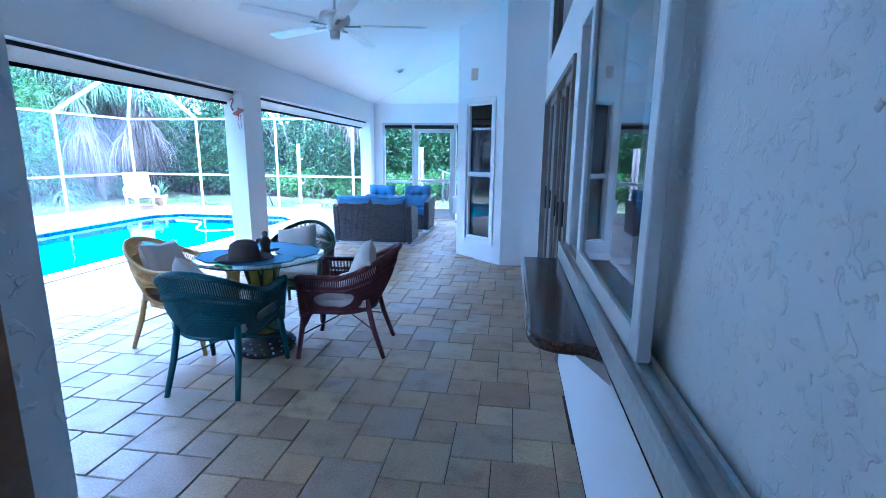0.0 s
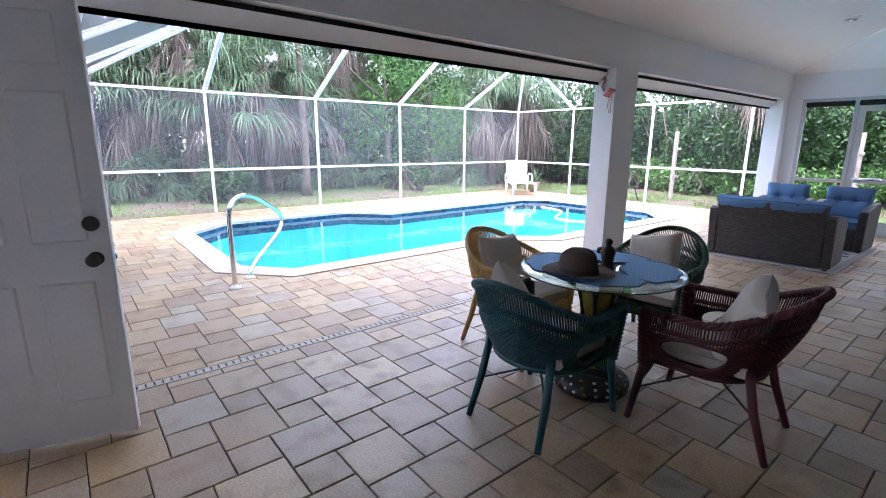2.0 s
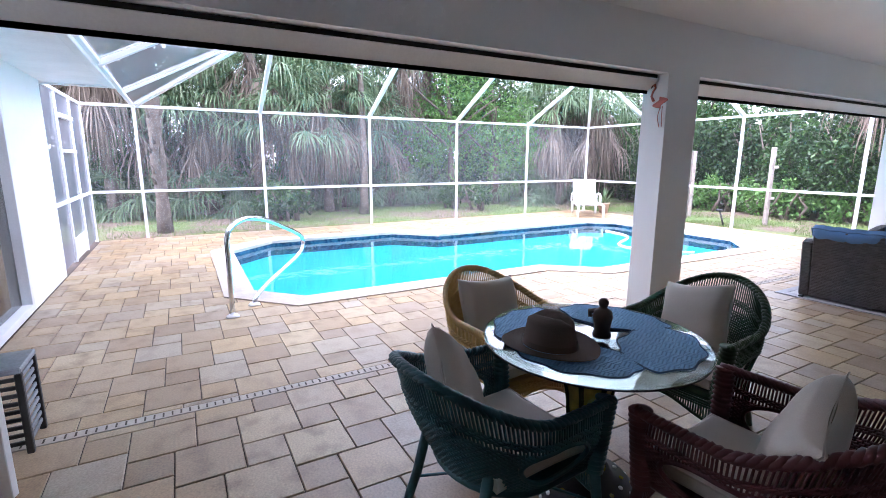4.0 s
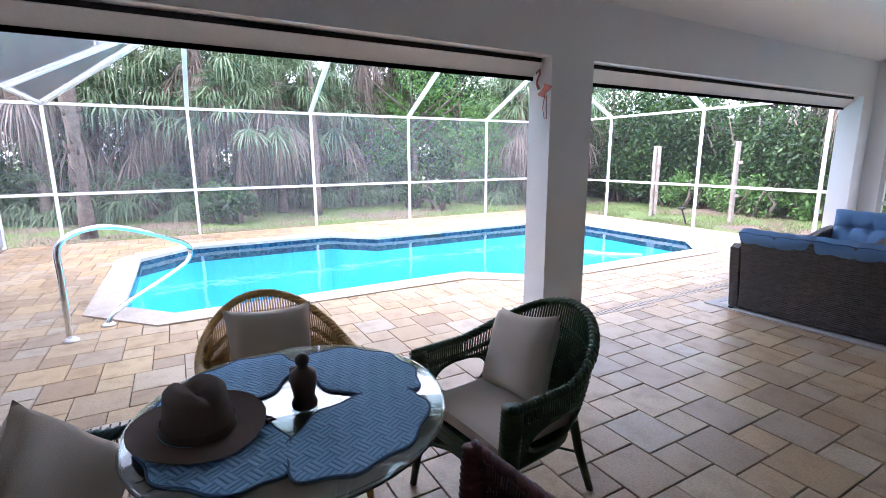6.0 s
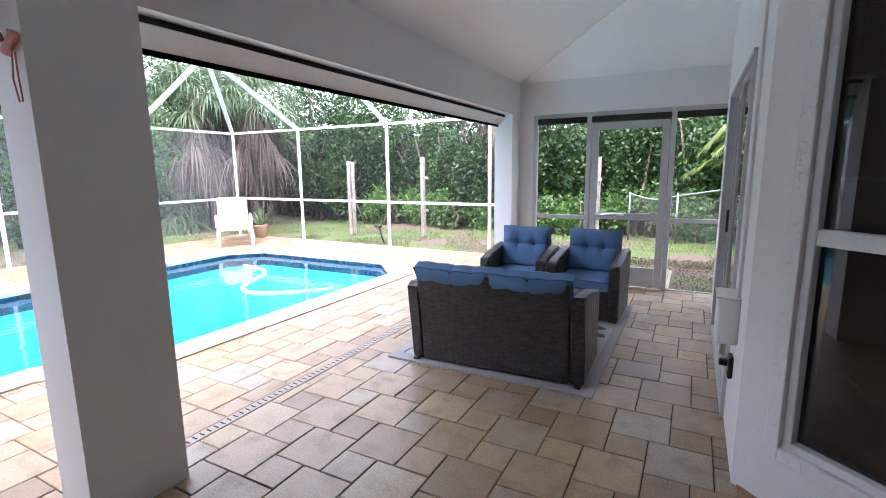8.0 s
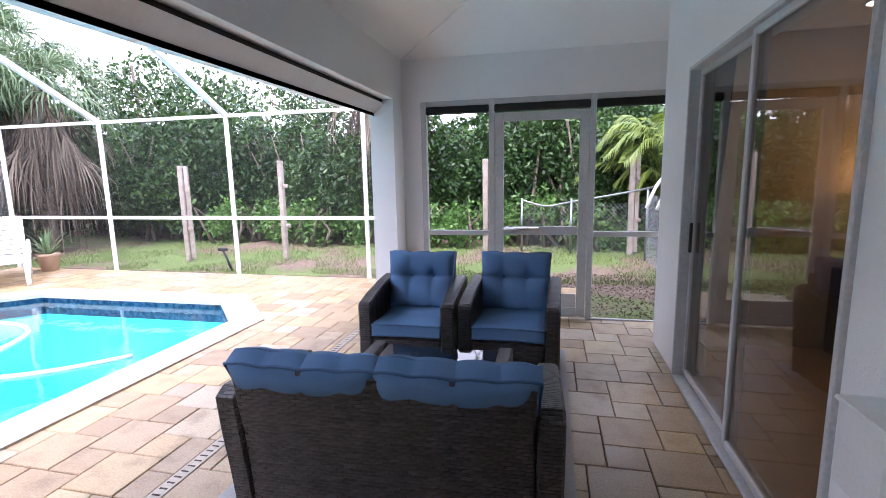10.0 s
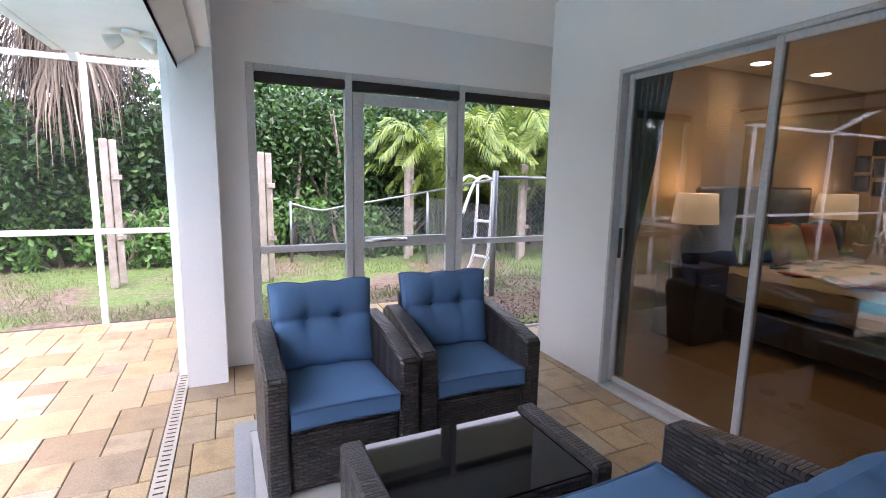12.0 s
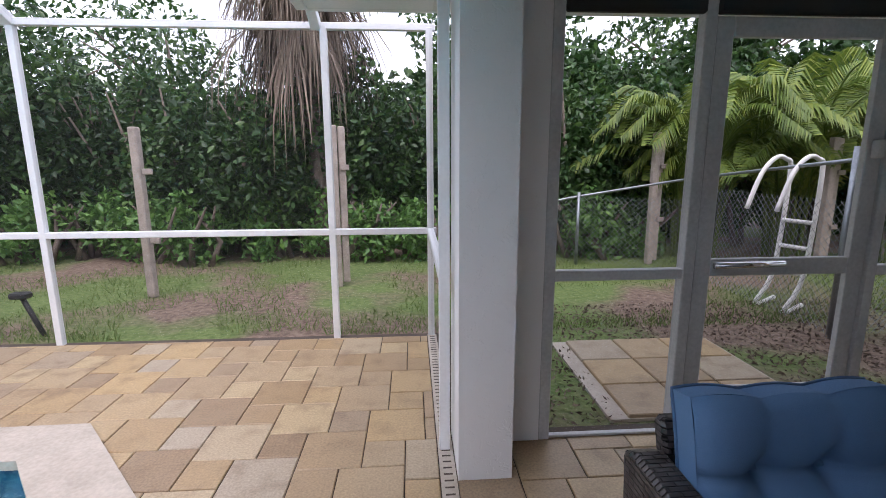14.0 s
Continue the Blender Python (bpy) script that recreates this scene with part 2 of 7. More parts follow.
def quilt_material(name, c, seam, pitch):
    """Quilted cotton in basket weave: blocks of three ribs, turned from block to block."""
    m, n, l, b = nodes_of(name)
    tc, sep, chk = n.new("ShaderNodeTexCoord"), n.new("ShaderNodeSeparateXYZ"), n.new("ShaderNodeTexChecker")
    l.new(tc.outputs["Object"], sep.inputs[0])
    l.new(tc.outputs["Object"], chk.inputs["Vector"])
    chk.inputs["Scale"].default_value = 1 / pitch
    ribs = []
    for k in (0, 1):
        mul, sn, ab = (n.new("ShaderNodeMath") for _ in range(3))
        mul.operation, sn.operation, ab.operation = "MULTIPLY", "SINE", "ABSOLUTE"
        mul.inputs[1].default_value = 3 * math.pi / pitch
        l.new(sep.outputs[k], mul.inputs[0])
        l.new(mul.outputs[0], sn.inputs[0])
        l.new(sn.outputs[0], ab.inputs[0])
        ribs.append(ab)
    pick, root = n.new("ShaderNodeMix"), n.new("ShaderNodeMath")
    l.new(chk.outputs["Fac"], pick.inputs[0])
    l.new(ribs[0].outputs[0], pick.inputs[2])
    l.new(ribs[1].outputs[0], pick.inputs[3])
    root.operation = "POWER"
    root.inputs[1].default_value = 0.5
    l.new(pick.outputs[0], root.inputs[0])
    mix = n.new("ShaderNodeMix")
    mix.data_type = "RGBA"
    mix.inputs[6].default_value, mix.inputs[7].default_value = (*seam, 1), (*c, 1)
    l.new(root.outputs[0], mix.inputs[0])
    l.new(mix.outputs[2], b.inputs["Base Color"])
    bp = n.new("ShaderNodeBump")
    bp.inputs["Strength"].default_value, bp.inputs["Distance"].default_value = 0.8, 0.006
    l.new(root.outputs[0], bp.inputs["Height"])
    l.new(bp.outputs[0], b.inputs["Normal"])
    b.inputs["Roughness"].default_value = 0.8
    return m


M_STUCCO = stucco("stucco_white", (0.86, 0.865, 0.87), 0.6)
M_BEAM = stucco("stucco_beam", (0.86, 0.86, 0.86), 0.3)
M_CEIL = surf("ceiling_paint", (0.90, 0.90, 0.90), (0.87, 0.87, 0.87), 1.5, 0.8, 0.15, 160)
M_ALU = surf("white_aluminium", (0.80, 0.81, 0.82), (0.70, 0.71, 0.72), 3, 0.4, 0.03, 60, rough_var=0.08)
M_ALUG = surf("grey_white_aluminium", (0.56, 0.57, 0.57), (0.48, 0.49, 0.49), 4, 0.45, 0.03, 60)
M_SHADE = surf("dark_shade_fabric", (0.02, 0.02, 0.022), (0.03, 0.03, 0.03), 5, 0.8, 0.1, 200)
M_PAVER = paver_material()
M_GROUT = surf("joint_sand", (0.085, 0.062, 0.048), (0.05, 0.038, 0.03), 8, 0.95, 0.3, 120)
M_COPING = surf("pale_coping", (0.49, 0.43, 0.36), (0.38, 0.33, 0.27), 5, 0.7, 0.3, 50)
M_POOL = surf("pool_plaster", (0.09, 0.61, 0.71), (0.12, 0.65, 0.75), 0.8, 0.5, 0.05, 40)
M_PTILE = surf("pool_tile", (0.018, 0.045, 0.10), (0.07, 0.12, 0.19), 16, 0.2, 0.1, 90, contrast=0.2)
M_WATER = water_material()
# one mesh in three tones: haze and edge-on darkening painted into colour and cover
M_SCREEN = screen_material("insect_screen", 0.13, (0.36, 0.39, 0.42))
M_SCREEND = screen_material("insect_screen_edge_on", 0.72, (0.20, 0.21, 0.24))
M_SCREENL = screen_material("insect_screen_clear", 0.10, (0.08, 0.085, 0.09))
M_GLASS = glass_material("window_glass", (0.66, 0.68, 0.66), 1.5, 0.0, 0.06)
M_GLASSS = glass_material("serving_window_glass", (0.62, 0.62, 0.60), 1.45, 0.0, 0.0)
M_GLASSD = glass_material("tinted_window_glass", (0.36, 0.36, 0.35), 1.5, 0.0, 0.04)
M_STEEL = surf("polished_steel", (0.75, 0.76, 0.78), (0.65, 0.66, 0.68), 4, 0.12, 0.0, 60, 1.0, 0.05)
M_GALV = surf("galvanised_steel", (0.33, 0.36, 0.38), (0.22, 0.24, 0.26), 12, 0.45, 0.1, 80, 0.8)
M_WICKER = weave_material("charcoal_wicker", (0.036, 0.031, 0.030), (0.076, 0.067, 0.065), 20, 62, 0.4, 0.010)
M_BLUE = surf("blue_cushion_fabric", (0.105, 0.205, 0.365), (0.092, 0.182, 0.33), 5, 0.85, 0.35, 420, spec=0.25)
M_BLUEP = surf("blue_piping", (0.06, 0.125, 0.24), (0.05, 0.11, 0.21), 9, 0.85, 0.2, 300)
M_BEIGE = surf("beige_cushion_fabric", (0.62, 0.56, 0.49), (0.56, 0.50, 0.43), 4, 0.9, 0.35, 380, spec=0.2)
M_BLACKG = surf("black_glass", (0.006, 0.006, 0.007), (0.008, 0.008, 0.009), 4, 0.04, 0.0, 60, rough_var=0.02)
M_BLACK = surf("black_plastic", (0.015, 0.015, 0.016), (0.03, 0.03, 0.03), 8, 0.5, 0.1, 90)
M_WHITEP = surf("white_plastic", (0.80, 0.80, 0.79), (0.70, 0.70, 0.68), 5, 0.4, 0.05, 70)
M_GRANITE = surf("brown_granite", (0.115, 0.055, 0.030), (0.014, 0.010, 0.008), 62, 0.12, 0.03, 220, contrast=0.3, rough_var=0.04)
M_DOOR = surf("white_door_paint", (0.82, 0.81, 0.79), (0.77, 0.76, 0.74), 3, 0.45, 0.05, 90)
M_BROWNW = surf("brown_wood", (0.22, 0.12, 0.06), (0.14, 0.07, 0.035), 14, 0.5, 0.15, 90)
M_BRONZE = surf("taupe_door_panel", (0.24, 0.20, 0.17), (0.18, 0.15, 0.13), 3, 0.5, 0.05, 60)
M_WOODP = surf("weathered_wood", (0.44, 0.38, 0.33), (0.27, 0.23, 0.20), 9, 0.9, 0.5, 60)
M_TRUNK = surf("palm_trunk", (0.085, 0.065, 0.05), (0.19, 0.155, 0.125), 9, 0.95, 0.9, 40)
M_DARKW = surf("dark_wood", (0.035, 0.020, 0.013), (0.06, 0.035, 0.022), 10, 0.4, 0.1, 70)
M_ROOMW = surf("tan_room_wall", (0.50, 0.37, 0.23), (0.46, 0.34, 0.21), 2, 0.8, 0.1, 120)
M_ROOMF = surf("tan_room_floor", (0.34, 0.21, 0.11), (0.27, 0.16, 0.08), 4, 0.35, 0.05, 60)
M_ROOMC = surf("room_ceiling", (0.72, 0.66, 0.56), (0.68, 0.62, 0.52), 2, 0.8, 0.1, 120)
# room gloom put into the colour: darker grey for hall and kitchen ceiling
M_DIMW = surf("dim_grey_room", (0.34, 0.32, 0.30), (0.30, 0.28, 0.26), 2, 0.8, 0.1, 120)
M_CURT = surf("slate_curtain", (0.045, 0.06, 0.075), (0.035, 0.045, 0.058), 5, 0.9, 0.3, 300)
M_ROOF = surf("roof_shingle", (0.20, 0.18, 0.16), (0.13, 0.12, 0.11), 7, 0.95, 0.5, 70)
M_LEAFD = leaf_material("hedge_leaf", [(0.0, (0.008, 0.024, 0.008)), (0.35, (0.023, 0.062, 0.016)), (0.65, (0.047, 0.110, 0.027)), (1.0, (0.130, 0.225, 0.048))], 0.40)
M_LEAFL = leaf_material("light_leaf", [(0.0, (0.036, 0.095, 0.024)), (0.5, (0.100, 0.225, 0.050)), (1.0, (0.215, 0.385, 0.090))])
M_PALM = leaf_material("palm_frond", [(0.0, (0.035, 0.075, 0.035)), (0.5, (0.115, 0.185, 0.085)), (1.0, (0.27, 0.34, 0.19))], 0.45)
M_DEAD = leaf_material("dead_frond", [(0.0, (0.055, 0.042, 0.031)), (0.45, (0.150, 0.113, 0.085)), (1.0, (0.370, 0.300, 0.230))], 0.9, 0.1)
M_ARECA = leaf_material("areca_frond", [(0.0, (0.035, 0.07, 0.012)), (0.5, (0.12, 0.19, 0.03)), (1.0, (0.30, 0.34, 0.06))])
M_GRASS = leaf_material("grass_blade", [(0.0, (0.06, 0.11, 0.02)), (0.5, (0.13, 0.20, 0.05)), (1.0, (0.25, 0.28, 0.10))], 0.7)


# ---- mesh helpers ----
class Geo:
    """Collects vertices and faces of one mesh."""

    def __init__(self):
        self.v, self.f, self.smooth = [], [], []

    def add(self, verts, faces, m=None, smooth=False):
        o = len(self.v)
        self.v += [tuple(m @ Vector(p)) for p in verts] if m is not None else [tuple(p) for p in verts]
        self.f += [tuple(i + o for i in f) for f in faces]
        self.smooth += [smooth] * len(faces)
        return self

    def box(self, c, s, ch=0.0, m=None):
        """A box by centre and size, its edges chamfered by ch."""
        hx, hy, hz = s[0] / 2, s[1] / 2, s[2] / 2
        if ch <= 0:
            vs = [(c[0] + a * hx, c[1] + b * hy, c[2] + d * hz) for a in (-1, 1) for b in (-1, 1) for d in (-1, 1)]
            return self.add(vs, [(0, 1, 3, 2), (4, 6, 7, 5), (0, 4, 5, 1), (2, 3, 7, 6), (0, 2, 6, 4), (1, 5, 7, 3)], m)
        ch = min(ch, hx * 0.9, hy * 0.9, hz * 0.9)
        vs, idx = [], {}
        for a in (-1, 1):
            for b in (-1, 1):
                for d in (-1, 1):
                    for k in range(3):
                        p = [a * hx, b * hy, d * hz]
                        for q in range(3):
                            if q != k:
                                p[q] -= (a, b, d)[q] * ch
                        idx[a, b, d, k] = len(vs)
                        vs.append((c[0] + p[0], c[1] + p[1], c[2] + p[2]))
        fs = []
        for k in range(3):
            i, j = (k + 1) % 3, (k + 2) % 3
            for s1 in (-1, 1):
                loop = []
                for (u, w) in ((-1, -1), (1, -1), (1, 1), (-1, 1)):
                    q = [0, 0, 0]
                    q[k], q[i], q[j] = s1, u, w
                    loop.append(idx[(*q, k)])
                fs.append(tuple(loop if s1 > 0 else loop[::-1]))
        for k in range(3):
            i, j = (k + 1) % 3, (k + 2) % 3
            for u in (-1, 1):
                for w in (-1, 1):
                    q0, q1 = [0, 0, 0], [0, 0, 0]
                    q0[k], q1[k] = -1, 1
                    q0[i] = q1[i] = u
                    q0[j] = q1[j] = w
                    loop = [idx[(*q0, i)], idx[(*q1, i)], idx[(*q1, j)], idx[(*q0, j)]]
                    fs.append(tuple(loop if u * w < 0 else loop[::-1]))
        for a in (-1, 1):
            for b in (-1, 1):
                for d in (-1, 1):
                    loop = [idx[a, b, d, k] for k in range(3)]
                    fs.append(tuple(loop if a * b * d > 0 else loop[::-1]))
        return self.add(vs, fs, m)

    def span(self, a, b, ch=0.0):
        """A box between two opposite corners."""
        return self.box([(p + q) / 2 for p, q in zip(a, b)], [abs(p - q) for p, q in zip(a, b)], ch)

    def tube(self, pts, r, n=8, closed=False, m=None, caps=True):
        pts = [Vector(p) for p in pts]
        k = len(pts)
        rs = r if isinstance(r, (list, tuple)) else [r] * k
        vs, fs, nrm = [], [], None
        for i, p in enumerate(pts):
            a, b = (pts[i - 1], pts[(i + 1) % k]) if closed else (pts[max(i - 1, 0)], pts[min(i + 1, k - 1)])
            d = (b - a).normalized()
            if nrm is None:
                nrm = d.orthogonal().normalized()
            nrm = (nrm - d * nrm.dot(d)).normalized()
            bn = d.cross(nrm)
            vs += [p + (nrm * math.cos(2 * math.pi * j / n) + bn * math.sin(2 * math.pi * j / n)) * rs[i] for j in range(n)]
        for i in range(k if closed else k - 1):
            for j in range(n):
                fs.append((i * n + j, i * n + (j + 1) % n, (i + 1) % k * n + (j + 1) % n, (i + 1) % k * n + j))
        if not closed and caps:
            fs += [tuple(range(n))[::-1], tuple((k - 1) * n + j for j in range(n))]
        return self.add(vs, fs, m, True)

    def lathe(self, prof, n=28, c=(0, 0, 0), m=None, smooth=True):
        vs = [(c[0] + r * math.cos(2 * math.pi * j / n), c[1] + r * math.sin(2 * math.pi * j / n), c[2] + z) for r, z in prof for j in range(n)]
        fs = [(i * n + j, i * n + (j + 1) % n, (i + 1) * n + (j + 1) % n, (i + 1) * n + j) for i in range(len(prof) - 1) for j in range(n)]
        fs += [tuple(range(n))[::-1], tuple((len(prof) - 1) * n + j for j in range(n))]
        return self.add(vs, fs, m, smooth)

    def prism(self, poly, z0, z1, m=None):
        """A flat polygon (counter-clockwise) pulled up from z0 to z1."""
        k = len(poly)
        vs = [(x, y, z0) for x, y in poly] + [(x, y, z1) for x, y in poly]
        fs = [tuple(range(k))[::-1], tuple(range(k, 2 * k))] + [(i, (i + 1) % k, k + (i + 1) % k, k + i) for i in range(k)]
        return self.add(vs, fs, m)

    def grid(self, fn, nu, nv, m=None, smooth=True, wrap=False):
        vs = [fn(i / nu, j / nv) for i in range(nu + (0 if wrap else 1)) for j in range(nv + 1)]
        k = nv + 1
        cnt = nu if wrap else nu + 1
        fs = [(i * k + j, (i + 1) % cnt * k + j, (i + 1) % cnt * k + j + 1, i * k + j + 1) for i in range(nu) for j in range(nv)]
        return self.add(vs, fs, m, smooth)

    def mesh(self, name, material):
        me = bpy.data.meshes.new(name)
        me.from_pydata(self.v, [], self.f)
        me.polygons.foreach_set("use_smooth", self.smooth)
        me.materials.append(material)
        me.update()
        return me


def thing(name, label, category, m=None, group="", kind=""):
    ob = tagged(new(name), label, category, group, kind)
    if m is not None:
        ob.matrix_basis = m
    return ob


def part(name, geo, material, parent, label=""):
    ob = new(name, geo.mesh(name, material))
    ob.parent = parent
    return tagged(ob, label)


def solo(name, geo, material, label, category, m=None, group="", kind=""):
    ob = tagged(new(name, geo.mesh(name, material)), label, category, group, kind)
    if m is not None:
        ob.matrix_basis = m
    return ob


def piece(name, geo, material, kind="structure", label="", category=""):
    return tagged(new(name, geo.mesh(name, material)), label, category, "", kind)


def wall_cells(g, axis, lo, hi, a0, a1, z0, z1, holes):
    """A wall along axis ('x' or 'y'), lo..hi thick, a0..a1 long, with openings (a, b, z, z)."""
    ass = sorted({a0, a1, *(h[0] for h in holes), *(h[1] for h in holes)})
    zs = sorted({z0, z1, *(h[2] for h in holes), *(h[3] for h in holes)})
    for p, q in zip(ass, ass[1:]):
        for r, s in zip(zs, zs[1:]):
            mid = ((p + q) / 2, (r + s) / 2)
            if any(h[0] < mid[0] < h[1] and h[2] < mid[1] < h[3] for h in holes):
                continue
            g.span((p, lo, r), (q, hi, s)) if axis == "x" else g.span((lo, p, r), (hi, q, s))
    return g


def rect_frame(g, axis, at, a0, a1, z0, z1, w, d, ch=0.004):
    """Four bars round a rectangle in a wall's plane, w wide and d deep, centred on at."""
    for p, q, r, s in ((a0, a0 + w, z0, z1), (a1 - w, a1, z0, z1), (a0 + w, a1 - w, z0, z0 + w), (a0 + w, a1 - w, z1 - w, z1)):
        if axis == "x":
            g.span((p, at - d / 2, r), (q, at + d / 2, s), ch)
        else:
            g.span((at - d / 2, p, r), (at + d / 2, q, s), ch)
    return g


def cushion(w, d, h, edge=0.35, tufts=(), n=22, sag=0.0, lobes=0, lobe=0.012, pinch=0.05):
    """A stuffed cushion lying flat, centred, with dimples at the tufts (x, y)."""
    g = Geo()

    def z_of(x, y, side):
        u, v = abs(2 * x / w), abs(2 * y / d)
        k = max(0.0, (1 - u ** 5)) ** 0.5 * max(0.0, (1 - v ** 5)) ** 0.5
        z = side * h / 2 * (edge + (1 - edge) * k)
        for tx, ty in tufts:
            r2 = (x - tx) ** 2 + (y - ty) ** 2
            z -= side * h * (0.24 * math.exp(-r2 / 0.0012) + 0.14 * math.exp(-r2 / 0.010) + 0.10 * math.exp(-abs(x - tx) / 0.012) * math.exp(-abs(y - ty) / 0.12) + 0.08 * math.exp(-abs(y - ty) / 0.012))
        z += h * 0.07 * noise.noise(Vector((x * 6 + 31 * w, y * 9 + 5 * side, 40 * h)))
        return z - sag * (1 - u * u) * (1 - v * v)

    def corner(s, t):
        x, y = (s - 0.5) * w, (t - 0.5) * d
        pin = 1 - pinch * (1 - abs(2 * s - 1) ** 2) * abs(2 * t - 1) ** 3
        bulge = lobe * abs(math.sin(math.pi * lobes * s)) * abs(2 * t - 1) ** 2 * (1 if t > 0.5 else -1) if lobes else 0.0
        return x * (1 - 0.8 * pinch * (1 - abs(2 * t - 1) ** 2) * abs(2 * s - 1) ** 3), y * pin + bulge

    for side in (1, -1):
        def fn(s, t, side=side):
            x, y = corner(s, t)
            return (x, y, z_of((s - 0.5) * w, (t - 0.5) * d, side))
        g.grid(fn if side > 0 else (lambda s, t: fn(1 - s, t)), n, n)
    rim = []
    for (s0, t0, s1, t1) in ((0, 0, 1, 0), (1, 0, 1, 1), (1, 1, 0, 1), (0, 1, 0, 0)):
        rim += [(s0 + (s1 - s0) * i / n, t0 + (t1 - t0) * i / n) for i in range(n)]
    base = len(g.v)
    ring = []
    for s, t in rim:
        x, y = corner(s, t)
        ring += [(x, y, h / 2 * edge), (x, y, -h / 2 * edge)]
    k = len(rim)
    g.add(ring, [(2 * i, 2 * i + 1, (2 * i + 1) % (2 * k) + 2 if i < k - 1 else 1, 2 * ((i + 1) % k)) for i in range(k)])
    return g, [(*corner(s, t), h / 2 * edge) for s, t in rim]


# ---- the large structure ----
CX, CO = -3.15, -3.39            # lanai beam: inner and outer face
NY = 10.633                      # end wall
AX, DX = -0.795, 0.377           # bedroom wall, kitchen wall
HEAD = 2.165
PITCH = 0.25


def ceil_z(x, y):
    return min(2.585 + PITCH * (x - CX), 2.565 + PITCH * (NY - y))


# beam and columns toward the pool
g = Geo()
wall_cells(g, "y", CO, CX, 0.1, 10.75, 0.0, 2.75, [(0.45, 5.30, -1, HEAD), (5.715, 10.35, -1, HEAD)])
piece("wall_west", g, M_BEAM, label="white painted stucco beam on square columns", category="wall")
# end wall above the screen
g = Geo()
wall_cells(g, "x", NY, NY + 0.12, CX, -0.2, 0.0, 2.75, [(-2.955, -0.2, -1, HEAD)])
piece("wall_north", g, M_BEAM, label="white painted stucco end wall", category="wall")
# bedroom wall with its end
g = Geo()
wall_cells(g, "y", AX, AX + 0.2, 6.86, 10.1, 0.0, 3.7, [(7.52, 9.37, 0.0, 2.095)])
g.span((AX + 0.2, 9.9, 0), (-0.2, 10.1, 3.7))
g.span((-0.27, 10.1, HEAD), (-0.2, NY, 2.75))
piece("wall_bedroom", g, M_BEAM, label="white stucco wall with a sliding glass door", category="wall")
# slanted wall of the corner window
BL, BR = Vector((AX, 6.86)), Vector((-0.13, 6.27))
bay_len = (BR - BL).length
bay_m = Matrix.Translation((BL.x, BL.y, 0)) @ Matrix.Rotation(math.atan2(BR.y - BL.y, BR.x - BL.x), 4, "Z")
g = Geo()
wall_cells(g, "x", 0.0, 0.18, 0.0, bay_len, 0.0, 3.75, [(0.20, bay_len - 0.20, 0.30, 2.16)])
ob = piece("wall_corner", g, M_BEAM, label="white stucco slanted wall round a window", category="wall")
ob.matrix_basis = bay_m
g = Geo()
wall_cells(g, "x", 6.27, 6.45, -0.13, DX + 0.2, 0.0, 3.75, [])
piece("wall_return", g, M_BEAM, label="white stucco return wall", category="wall")
# kitchen wall: glass doors, high window, serving window
g = Geo()
wall_cells(g, "y", DX, DX + 0.18, -1.6, 6.27, 0.0, 3.75, [(3.22, 6.02, 0.0, 2.10), (3.6, 5.75, 2.52, 3.3), (1.30, 2.72, 0.92, 2.14)])
piece("wall_east", g, M_STUCCO, label="white knockdown stucco wall with a serving window", category="wall")
# south wall with a doorway, and the wing beyond
g = Geo()
wall_cells(g, "x", 0.1, 0.3, CO, DX, 0.0, 3.7, [(-0.36, DX, -1, 2.08), (-3.12, -2.40, -1, 2.06)])
wall_cells(g, "x", 0.15, 0.35, -7.77, CO, 0.0, 2.7, [(-6.17, -4.3, 0.02, 2.06)])
g.span((-7.77, -2.6, 0), (-7.6, 0.15, 2.7))
piece("wall_south", g, M_STUCCO, label="white stucco wall with a doorway", category="wall")
g = Geo()
g.span((-0.385, 0.02, 0), (-0.352, 0.262, 2.08), 0.003)
piece("door_frame", g, M_BROWNW, label="brown wooden door jamb", category="door frame")
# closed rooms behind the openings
# hall walls out of view, added to keep daylight from leaking in
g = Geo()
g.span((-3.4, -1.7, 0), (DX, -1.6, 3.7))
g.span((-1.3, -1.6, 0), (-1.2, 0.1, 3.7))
piece("wall_hall", g, M_DIMW, label="added dim grey wall closing the hall", category="wall")
g = Geo()
g.span((4.2, -1.7, 0), (4.3, 7.3, 3.7))
g.span((DX + 0.18, 7.10, 0), (4.2, 7.20, 3.7))
g.span((DX + 0.18, -1.7, 0), (4.2, -1.6, 3.7))
piece("wall_kitchen", g, M_ROOMW, label="tan kitchen wall", category="wall")
g = Geo()
wall_cells(g, "y", 3.55, 3.65, 7.3, 10.2, 0.0, 2.6, [(8.60, 9.50, 0.95, 1.92)])
wall_cells(g, "x", 10.1, 10.2, -0.2, 3.55, 0.0, 2.6, [])
g.span((AX + 0.2, 7.22, 0), (3.65, 7.32, 2.6))
piece("wall_bedroom_inner", g, M_ROOMW, label="tan painted bedroom wall", category="wall")
piece("bedroom_floor", Geo().span((AX + 0.02, 6.6, -0.02), (3.6, 10.1, 0.012)), M_ROOMF, label="tan tile bedroom floor", category="floor")
piece("ceiling_bedroom", Geo().span((AX + 0.2, 6.6, 2.45), (3.65, 10.2, 2.6)), M_ROOMC, label="cream bedroom ceiling", category="ceiling")
piece("kitchen_floor", Geo().span((DX + 0.02, -1.6, -0.02), (4.2, 6.5, 0.01)), M_ROOMF, label="tan tile kitchen floor", category="floor")
